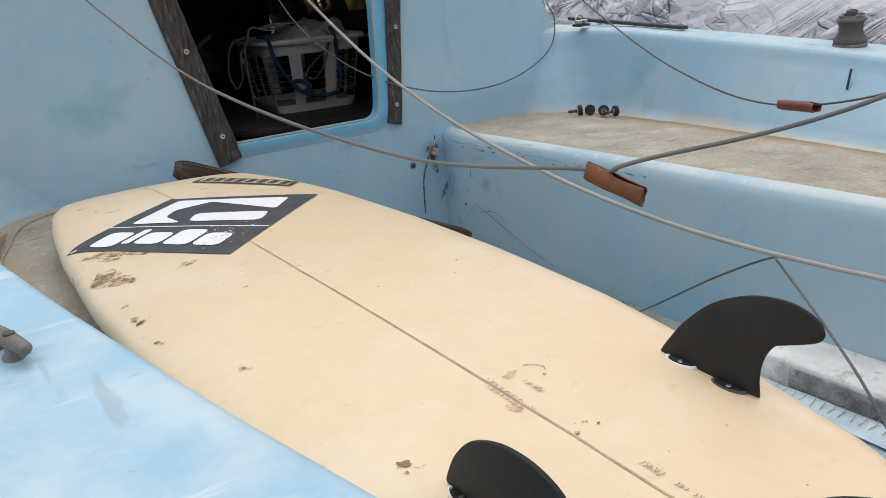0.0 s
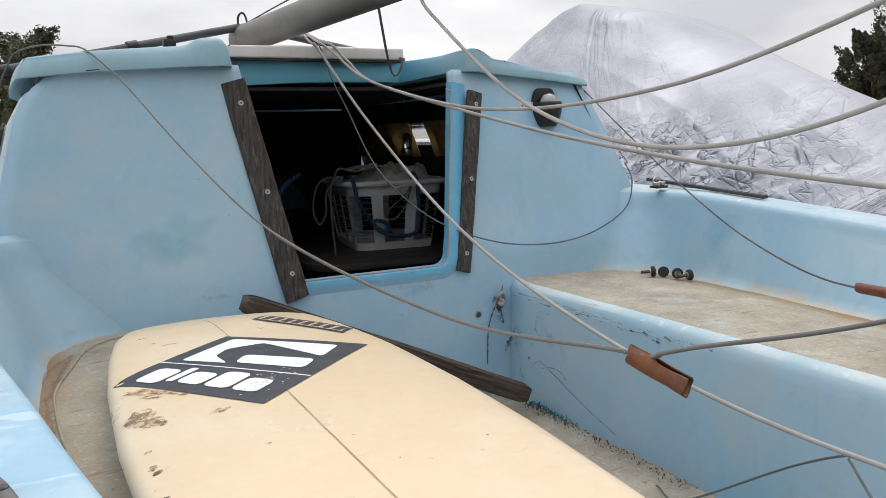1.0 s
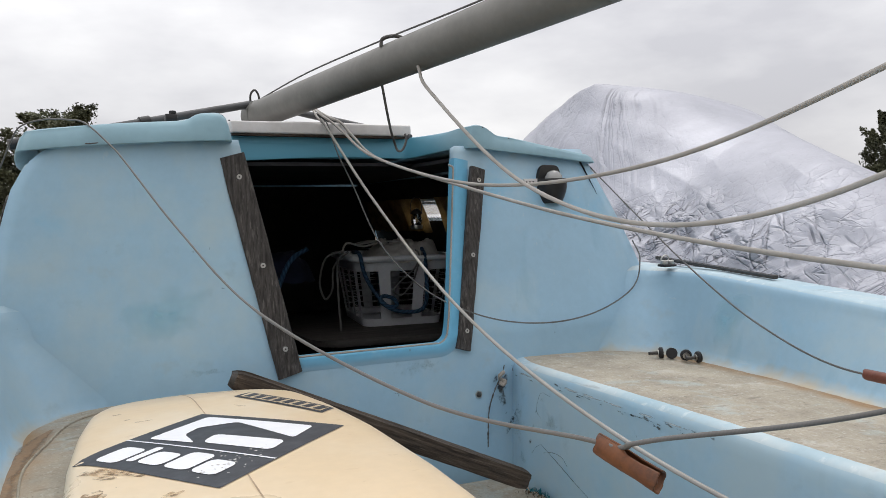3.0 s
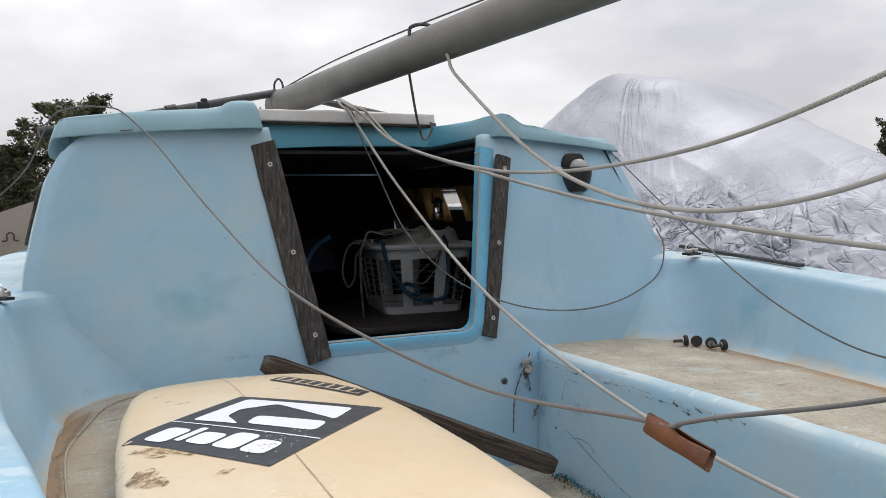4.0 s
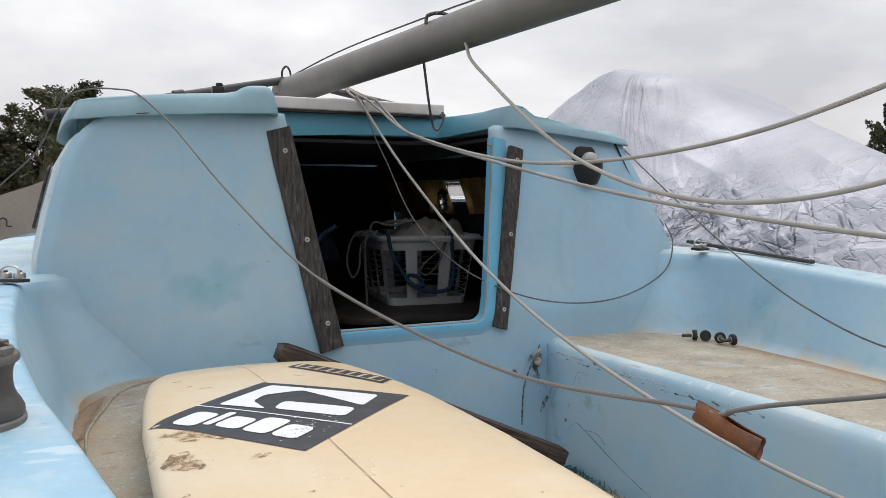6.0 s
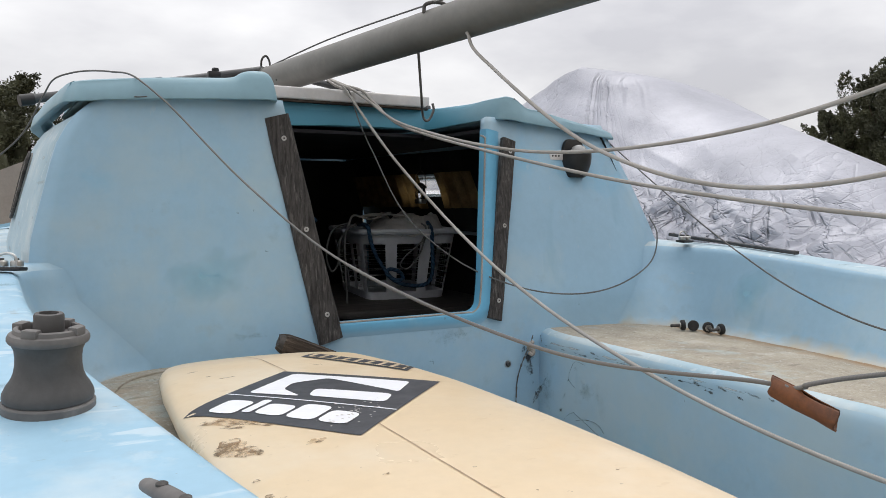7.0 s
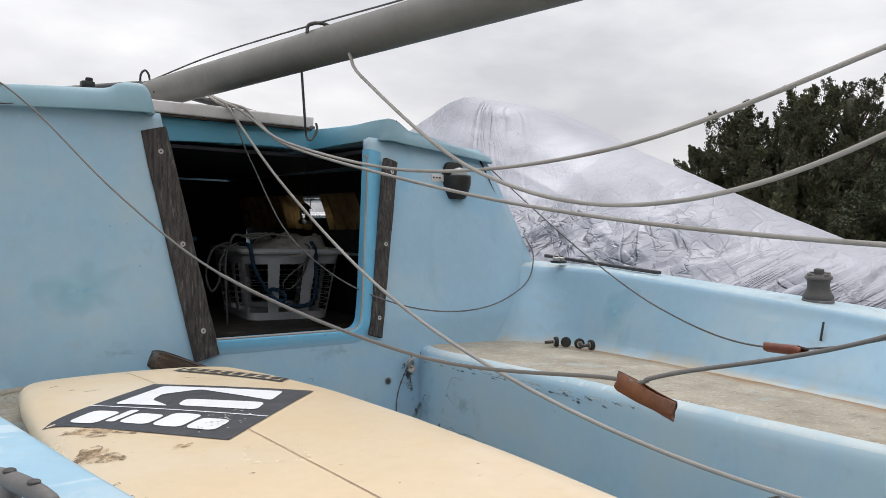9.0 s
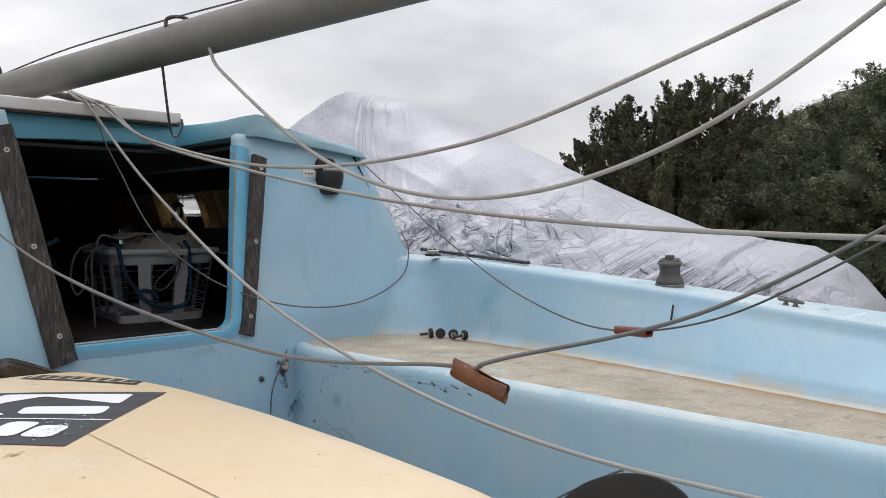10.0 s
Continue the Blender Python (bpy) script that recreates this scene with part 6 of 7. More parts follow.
c0 = horn_cleat()
c0.matrix_basis = pose(-0.950, -1.390, coaming_z(-1.390), 4.3, 0, 20.0) @ Matrix.Scale(0.62, 4)
copy_thing(c0, pose(1.035, -1.340, coaming_z(-1.34), 4.3, 0, -14) @ Matrix.Scale(0.84, 4))


def cam_cleat():
    ob = thing("cam_cleat", "small weathered cam cleat on a black base plate", "cam cleat", group="cam cleats")
    part("base_plate", box(0.062, 0.034, 0.008, (0, 0, 0.004), 0.003), black_plastic, ob)
    for s in (-1, 1):
        part("cam", lathe([(0, 0.009), (0.0125, 0.009), (0.0135, 0.012), (0.0125, 0.020), (0.0100, 0.022), (0, 0.022)], 16, (s * 0.016, 0, 0)), steel, ob)
        part("bolt", lathe([(0, 0.027), (0.0045, 0.0265), (0.005, 0.022)], 10, (s * 0.016, 0, 0)), iron, ob)
    part("fairlead", tube([(-0.022, 0.010, 0.010), (-0.018, 0.010, 0.030), (0, 0.010, 0.037), (0.018, 0.010, 0.030), (0.022, 0.010, 0.010)], 0.0028, 8), steel, ob)
    return ob


k0 = cam_cleat()
k0.matrix_basis = pose(1.022, -0.045, coaming_z(-0.045), 4, 0, 12)
copy_thing(k0, pose(-1.040, -0.12, coaming_z(-0.12), 4, 0, 150))

track = thing("jib_track", "dark metal sail track lying along the coaming", "track")
a, b = Vector((1.115, 0.105, 0.7255)), Vector((1.112, -0.415, 0.6885))
tm = (b - a).to_track_quat("Y", "Z").to_matrix().to_4x4()
tm.translation = (a + b) / 2
tl = (b - a).length
part("rail", moved(box(0.020, tl, 0.005, (0, 0, 0.0025), 0.0012, 1), tm), iron, track)
for sx in (-1, 1):
    part("flange", moved(box(0.005, tl, 0.006, (sx * 0.0075, 0, 0.008), 0.0012, 1), tm), alu_dark, track)
part("end_stop", moved(box(0.022, 0.016, 0.012, (0, -tl / 2, 0.006), 0.002, 1), tm), iron, track)
part("end_stop", moved(box(0.022, 0.016, 0.012, (0, tl / 2, 0.006), 0.002, 1), tm), iron, track)
slit = tagged(link("winch_handle_strap", box(0.004, 0.006, 0.052, (0, 0, 0), 0.0015, 1, pose(0, 0, 0, 0, 16, 0)), black_plastic), "thin black mark slanting down the coaming side", "strap")
slit.location = (0.971, -1.043, 0.577)


def stud(turn, at, spin):
    """Rubber-footed bolt lying on its side."""
    ob = thing("rubber_stud", "black rubber stud with a rusty bolt lying on the seat", "stud", group="studs on the seat")
    part("pad", lathe([(0, -0.009), (0.0165, -0.009), (0.0175, -0.006), (0.0175, 0.0), (0.0150, 0.003), (0.009, 0.0045), (0, 0.005)], 22), rubber, ob)
    part("bolt", lathe([(0, 0.004), (0.0052, 0.004), (0.0052, 0.034), (0.0042, 0.036), (0, 0.036)], 12), iron, ob)
    part("washer", lathe([(0.005, 0.0045), (0.0105, 0.0048), (0.0105, 0.0070), (0.005, 0.0072)], 16), steel, ob)
    ob.matrix_basis = pose(*at) @ pose(0, 0, 0, 0, 0, spin) @ pose(0, 0, 0, 0, 90 + turn, 0)
    return ob


for at, sp, tn in (((0.868, -0.185, 0.452), 150, 3), ((0.893, -0.210, 0.452), 60, 8), ((0.905, -0.262, 0.452), 235, 6), ((0.912, -0.303, 0.452), 165, 4)):
    stud(tn, at, sp)

# ---- navigation lamp on the bulkhead ----
lamp = thing("navigation_light", "black hooded stern light with a clear dome on the cabin wall", "light")
LX, LZ = 0.672, 1.002
LY = bulkhead_y(LX, LZ)


def lamp_hood(u, v):
    """Bowl-shaped hood, open at the top, tapering downwards."""
    a = math.pi * u
    k = 0.70 + 0.30 * math.sin(0.5 * math.pi * min(1, v * 1.25))
    return (LX - 0.050 * k * math.cos(a), LY + 0.004 - 0.074 * k * math.sin(a) ** 0.75, LZ - 0.066 + 0.082 * v)


hood = sheet(lamp_hood, 28, 12)
hood.faces.new([v for v in sorted((v for v in hood.verts if abs(v.co.z - (LZ - 0.066)) < 1e-5), key=lambda v: v.co.x)])
ob = part("hood", hood, black_plastic, lamp)
so = ob.modifiers.new("thickness", "SOLIDIFY")
so.thickness, so.offset = 0.004, 0
back = rounded([(-0.050, -0.066), (0.050, -0.066), (0.052, 0.030), (0.036, 0.064), (-0.036, 0.064), (-0.052, 0.030)], 0.024)
part("backplate", moved(prism(back, 0.014, 0.004), pose(LX, LY + 0.010, LZ, 90, 0, 8)), black_plastic, lamp)
dome = lathe([(0.0, 0.031), (0.011, 0.029), (0.021, 0.023), (0.028, 0.012), (0.031, 0.0), (0.031, -0.020), (0, -0.020)], 26)
part("dome", moved(dome, pose(LX - 0.003, LY - 0.034, LZ + 0.013)), clear_dome, lamp, "clear lamp dome")
part("bracket", moved(box(0.058, 0.012, 0.026, (0, 0, 0), 0.003), Matrix.Translation((LX - 0.076, LY - 0.004, LZ + 0.004))), white_paint, lamp, "pale wiring block")
for k in range(3):
    part("terminal", lathe([(0, 0.0), (0.0034, 0.0), (0.0034, 0.003), (0, 0.003)], 8, (0, 0, 0)), iron, lamp).matrix_basis = pose(LX - 0.095 + 0.013 * k, LY - 0.0085, LZ + 0.005, 90)

for at in ((-0.545, 0.14, 1.176), (0.44, 0.26, 1.172)):
    v = thing("deck_fitting", "small black fitting on the cabin roof", "fitting", at, group="roof fittings")
    part("body", box(0.034, 0.026, 0.022, (0, 0, 0.011), 0.006), black_plastic, v)
    part("knob", lathe([(0, 0.032), (0.008, 0.031), (0.010, 0.026), (0.009, 0.020)], 12, (0.004, 0, 0)), rubber, v)

# bolt, and a cracked fitting drawn as cord, where seat meets cabin wall
bolt = thing("bolt_head", "single corroded bolt head in the cabin wall", "bolt")
part("head", moved(lathe([(0, 0.006), (0.006, 0.0055), (0.0085, 0.002), (0.0088, -0.002)], 14), pose(0.318, bulkhead_y(0.32, 0.345) - 0.001, 0.345, 90)), iron, bolt)
part("washer", moved(lathe([(0, 0.001), (0.012, 0.001), (0.012, -0.002)], 16), pose(0.318, bulkhead_y(0.32, 0.345) - 0.001, 0.345, 90)), steel, bolt)
knot = thing("frayed_cord", "small pale fitting with a dark crack beside the seat, drawn as knotted cord", "cord")
part("knot", tube([(0.396, -0.012, 0.410), (0.388, -0.024, 0.412), (0.378, -0.020, 0.402), (0.384, -0.012, 0.390), (0.396, -0.020, 0.384), (0.388, -0.024, 0.374), (0.380, -0.016, 0.380)], 0.0062, 8, 8), rope_pale, knot)
part("tail", tube([(0.402, -0.008, 0.432), (0.394, -0.004, 0.40), (0.372, -0.002, 0.36), (0.352, 0.002, 0.30), (0.345, 0.0, 0.24), (0.342, -0.002, 0.18)], lambda f: 0.0030 * (0.35 + 1.1 * max(0, noise.noise((f * 26, 1, 1)) + 0.25)), 7, 14), rope_dark, knot)

# low ledge, woven mat and debris on the cockpit floor
ledge = thing("floor_ledge", "low ledge with flaking white paint along the seat foot", "ledge")
part("ledge_body", box(0.12, 1.30, 0.07, (0.355, -1.93, SOLE + 0.034), 0.010, 3), peel_paint, ledge)
part("gritty_panel", box(0.006, 0.62, 0.040, (0.294, -1.66, SOLE + 0.036), 0.002), grit_panel, ledge, "grey gritty inset panel")
matt = thing("woven_mat", "pale blue woven mat with a frayed stitched edge on the floor", "mat")
part("cloth", sheet(lambda u, v: (-0.38 + 0.64 * u, -2.35 + 1.05 * v, SOLE + 0.012 + 0.004 * noise.noise((u * 6, v * 8, 2))), 30, 40), mat_blue, matt)
part("hem", sheet(lambda u, v: (0.218 + 0.068 * u, -1.28 - 1.05 * v, SOLE + 0.018 + 0.006 * math.sin(math.pi * u) + 0.003 * noise.noise((u * 4, v * 12, 6))), 8, 40), mat_hem, matt, "pale hem")
for k in range(30):
    y = -1.34 - 0.019 * k
    part("stitch", tube([(0.278, y, SOLE + 0.027), (0.262, y - 0.006, SOLE + 0.0275), (0.240, y - 0.006 + 0.004 * rs.uniform(-1, 1), SOLE + 0.0255)], 0.0008, 5, 4), rope_pale, matt)

deb = bmesh.new()
for k in range(420):
    y = -0.16 - 0.70 * rs.random() ** 1.6
    x = 0.405 - abs(rs.gauss(0, 0.022))
    s = rs.uniform(0.0008, 0.0026)
    bmesh.ops.create_icosphere(deb, subdivisions=1, radius=s, matrix=pose(x, y, SOLE + 0.006, rs.uniform(0, 90), rs.uniform(0, 90), 0) @ Matrix.Diagonal((1, rs.uniform(0.5, 2.4), 0.5, 1)))
tagged(link("leaf_litter", deb, rust_dirt, None, "", False), "brown dirt and litter along the seat foot", "litter", kind="stuff")
deb = bmesh.new()
for k in range(110):
    y = -0.17 - 0.24 * rs.random() ** 1.3
    x = 0.404 - abs(rs.gauss(0, 0.013))
    s = rs.uniform(0.0010, 0.0028)
    bmesh.ops.create_icosphere(deb, subdivisions=1, radius=s, matrix=pose(x, y, SOLE + 0.012, rs.uniform(0, 90), rs.uniform(0, 90), rs.uniform(0, 90)) @ Matrix.Diagonal((rs.uniform(0.8, 6), 1, 0.4, 1)))
blue_flake = mat("turquoise_paint_flakes", (0.03, 0.26, 0.34), 0.8, var=0.3, scale=40, fine=200, bump=0.2)
tagged(link("paint_flakes", deb, blue_flake, None, "", False), "turquoise paint flakes among the dirt", "flakes", kind="stuff")


# ---- laundry basket and gear inside the cabin ----
basket = thing("laundry_basket", "white slotted plastic laundry basket full of ropes and cloth", "basket")
BM = pose(0.515, 1.25, 0.432, 0, 0, -8)
BL, BW, BH = 0.43, 0.60, 0.30


def basket_ring(z, r=0.07):
    k = 0.80 + 0.20 * z / BH
    return rounded([(-BL / 2 * k, -BW / 2 * k), (BL / 2 * k, -BW / 2 * k), (BL / 2 * k, BW / 2 * k), (-BL / 2 * k, BW / 2 * k)], r * k, 6)


def loop_at(poly, f):
    n = len(poly)
    seg = [(Vector(poly[(i + 1) % n]) - Vector(poly[i])).length for i in range(n)]
    d = f * sum(seg)
    for i, s in enumerate(seg):
        if d <= s:
            return Vector(poly[i]).lerp(Vector(poly[(i + 1) % n]), d / max(s, 1e-6))
        d -= s
    return Vector(poly[0])


zl = [0, 0.016, 0.030] + [0.030 + 0.0262 * i for i in range(1, 9)] + [0.262, 0.29]
NB = 72
bm = bmesh.new()
rows = []
for z in zl:
    pl = basket_ring(z)
    rows.append([bm.verts.new((*loop_at(pl, i / NB), z)) for i in range(NB)])


for j in range(len(zl) - 1):
    for i in range(NB):
        bm.faces.new((rows[j][i], rows[j][(i + 1) % NB], rows[j + 1][(i + 1) % NB], rows[j + 1][i]))
slots = []
bm.faces.ensure_lookup_table()
for j in range(2, 10):
    for i in range(NB):
        g = i % 6
        if 1 <= g <= 4:
            slots.append(bm.faces[j * NB + i])
bmesh.ops.inset_individual(bm, faces=slots, thickness=0.0042)
bmesh.ops.delete(bm, geom=slots, context="FACES")
bottom = bm.faces.new(rows[0][::-1])
body = part("body", moved(bm, BM), basket_white, basket)
so = body.modifiers.new("thickness", "SOLIDIFY")
so.thickness, so.offset = 0.0035, 0
rim = [(p[0] * 1.03, p[1] * 1.04, BH - 0.008) for p in basket_ring(BH)]
part("rim", moved(tube(rim + rim[:1], 0.0125, 8, 1, smooth_path=False, cap=False), BM), basket_white, basket, "thick rolled rim")
for s in (-1, 1):
    part("handle", moved(box(0.028, 0.15, 0.016, (s * (BL / 2 + 0.018), 0, BH - 0.010), 0.006), BM), basket_white, basket)


def heap(name, label, material, at, rx, ry, h, seed, category="cloth"):
    """Crumpled cloth heap."""
    def fn(u, v):
        a, r = 2 * math.pi * u, v
        x, y = rx * r * math.cos(a), ry * r * math.sin(a)
        q = Vector((x * 9, y * 9, seed))
        z = h * (1 - r ** 3) + 0.045 * (1 - r ** 4) * (abs(noise.noise(q)) * 1.4 - 0.3) + 0.022 * abs(noise.noise(q * 3.1)) - 0.0
        return (at[0] + x * (1 + 0.1 * noise.noise(q * 0.6)), at[1] + y, at[2] + z)
    return tagged(link(name, sheet(fn, 60, 26), material), label, category)


heap("piled_cloth", "crumpled grey-white cloths piled in the basket", cloth_white, (0.53, 1.16, 0.70), 0.19, 0.24, 0.080, 3.0)
heap("piled_cloth", "rolled pale cloth lying at the basket's end", cloth_white, (0.60, 1.10, 0.705), 0.09, 0.13, 0.075, 9.0)
heap("piled_cloth", "navy cloth bundle beside the basket", cloth_blue, (0.02, 1.30, 0.62), 0.15, 0.12, 0.14, 14.0)


def in_basket(pts):
    return [BM @ Vector((p[0], p[1] - 0.115, p[2])) for p in pts]


rope("blue laid rope hanging over the basket rim", in_basket([(-0.20, -0.05, 0.32), (-0.20, -0.19, 0.315), (-0.185, -0.20, 0.24), (-0.15, -0.19, 0.17), (-0.09, -0.18, 0.095), (-0.045, -0.18, 0.09), (-0.055, -0.18, 0.12), (-0.10, -0.185, 0.135), (-0.115, -0.185, 0.115), (-0.06, -0.19, 0.075), (0.02, -0.18, 0.06), (0.075, -0.18, 0.075), (0.09, -0.19, 0.14), (0.085, -0.195, 0.24), (0.08, -0.20, 0.30), (0.08, -0.15, 0.33)]), 0.0085, rope_blue)
rope("thin pale cord looped over the basket side", in_basket([(0.05, -0.10, 0.33), (0.055, -0.195, 0.31), (0.04, -0.19, 0.25), (-0.03, -0.185, 0.19), (-0.055, -0.182, 0.15), (-0.02, -0.18, 0.135), (0.03, -0.182, 0.19), (0.05, -0.19, 0.25), (0.07, -0.195, 0.31), (0.09, -0.1, 0.33)]), 0.0038, rope_grey)
rope("pale cord coiled on top of the basket", in_basket([(-0.26, -0.10, 0.31), (-0.24, -0.12, 0.36), (-0.16, -0.10, 0.345), (-0.06, -0.06, 0.37), (-0.08, 0.02, 0.36), (-0.18, 0.0, 0.35), (-0.14, -0.08, 0.365), (0.0, -0.1, 0.36)]), 0.0045, rope_white)
rope("grey cord hanging down at the basket's end", in_basket([(-0.24, -0.15, 0.325), (-0.285, -0.16, 0.29), (-0.29, -0.17, 0.15), (-0.285, -0.18, 0.0), (-0.29, -0.19, -0.12)]), 0.0048, rope_grey)
rope("pale cord looped at the basket's end", in_basket([(-0.25, -0.10, 0.33), (-0.33, -0.12, 0.30), (-0.36, -0.13, 0.20), (-0.34, -0.14, 0.13), (-0.31, -0.14, 0.17), (-0.30, -0.13, 0.26), (-0.25, -0.10, 0.31)]), 0.0045, rope_grey)
rope("dark blue rope drooping in the cabin", [(0.06, 1.0, 0.78), (-0.02, 1.0, 0.72), (-0.10, 0.98, 0.55), (-0.18, 0.96, 0.40), (-0.12, 0.94, 0.33), (0.02, 0.9, 0.35), (0.06, 0.88, 0.26)], 0.010, rope_blue)

# curtains at the starboard windows, with a hanging lantern
for y0, y1, z0, z1 in ((1.02, 1.325, 0.82, 0.990), (1.495, 2.27, 0.82, 0.990)):
    def pleats(u, v):
        y, z = y0 + (y1 - y0) * u, z0 + (z1 - z0) * v
        return (lerp_table(RIGHT_OUT, z)[0] * (1 - 0.045 * y) - 0.058 + 0.013 * math.sin(u * (y1 - y0) * 75) * (1 - 0.3 * v), y, z + 0.012 * noise.noise((y * 14, 0, 1)) * (1 - v))
    tagged(link("curtain", sheet(pleats, 80, 8), curtain), "yellowed pleated curtain at a cabin window", "curtain", "cabin curtains")
lantern = thing("lantern", "small brass-topped glass lantern hanging in the cabin", "lantern", (0.590, 1.10, 0.862))
part("cap", lathe([(0, 0.075), (0.012, 0.070), (0.026, 0.055), (0.030, 0.048), (0, 0.048)], 16), iron, lantern)
part("chimney", lathe([(0.020, 0.048), (0.024, 0.030), (0.024, 0.012), (0.020, 0.0)], 16), glass, lantern)
part("base", lathe([(0, 0.0), (0.026, 0.0), (0.028, -0.010), (0.024, -0.020), (0, -0.020)], 16), steel, lantern)
part("bail", tube([(-0.026, 0, 0.05), (-0.024, 0, 0.10), (0, 0, 0.125), (0.024, 0, 0.10), (0.026, 0, 0.05)], 0.002, 6), iron, lantern)
part("hanger", tube([(0, 0, 0.125), (0.002, 0, 0.225)], 0.0015, 5, 2), iron, lantern)


# ---- neighbouring boat under a silver tarpaulin ----
# the cover's crest: y, x, height
CREST = [(-1.62, 2.15, -0.6), (-1.45, 2.15, 0.10), (-1.30, 2.15, 0.42), (-1.22, 2.15, 0.56), (-1.13, 2.15, 0.67), (-1.0, 2.15, 0.74), (-0.8, 2.15, 0.765), (-0.55, 2.15, 0.81), (-0.25, 2.15, 0.925), (0.05, 2.16, 1.05), (0.2, 2.18, 1.11), (0.5, 2.36, 1.20), (0.85, 2.60, 1.295), (1.3, 2.90, 1.435), (1.62, 3.10, 1.545), (1.95, 3.30, 1.615), (2.3, 3.25, 1.55), (3.0, 3.1, 1.32), (3.6, 2.9, 1.05), (4.2, 2.8, 0.8), (4.4, 2.7, 0.2)]
PEAK = (2.17, 1.95)
FOLDS = [(-1.22, 0.022, 0.35), (-1.10, 0.020, 0.4), (-0.98, 0.020, 0.7), (-0.86, 0.016, 0.9), (-0.76, 0.016, 1.0), (-0.66, 0.018, 0.8), (-0.45, 0.03, 0.35), (-0.15, 0.03, 0.35), (0.12, 0.03, 0.25)]


def facet(x, y, seed):
    """Random heights on a triangular lattice, joined by flat facets: the folds of a crumpled sheet, -1..1."""
    k = 0.3660254 * (x + y)
    i, j = math.floor(x + k), math.floor(y + k)
    a, b = x + k - i, y + k - j

    def h(p, q):
        n = (p * 374761393 + q * 668265263 + seed * 974711) & 0x7FFFFFFF
        n = ((n ^ (n >> 13)) * 1274126177) & 0x7FFFFFFF
        return ((n ^ (n >> 16)) & 0xFFFF) / 32767.5 - 1
    if a > b:
        return h(i, j) * (1 - a) + h(i + 1, j) * (a - b) + h(i + 1, j + 1) * b
    return h(i, j) * (1 - b) + h(i, j + 1) * (b - a) + h(i + 1, j + 1) * a


def crumple(s, y, scale, turn, stretch, seed):
    """facet() on turned, stretched and warped sheet coordinates."""
    c, n = math.cos(turn), math.sin(turn)
    p, q = (s * c + y * n) * scale, (y * c - s * n) * scale / stretch
    return facet(p + 0.55 * noise.noise((p * 0.6, q * 0.6, seed)), q + 0.55 * noise.noise((p * 0.6, q * 0.6, seed + 7.3)), seed)


def tent(x, y):
    """The extra height that a pole under the cover gives it."""
    d = math.hypot(x - PEAK[0], (y - PEAK[1]) * (1.0 if y < PEAK[1] else 0.27))
    return 0.522 * max(0, 1 - math.sqrt(d * d + 0.0005) / 1.05) ** (1.38 if y < PEAK[1] else 1.7)


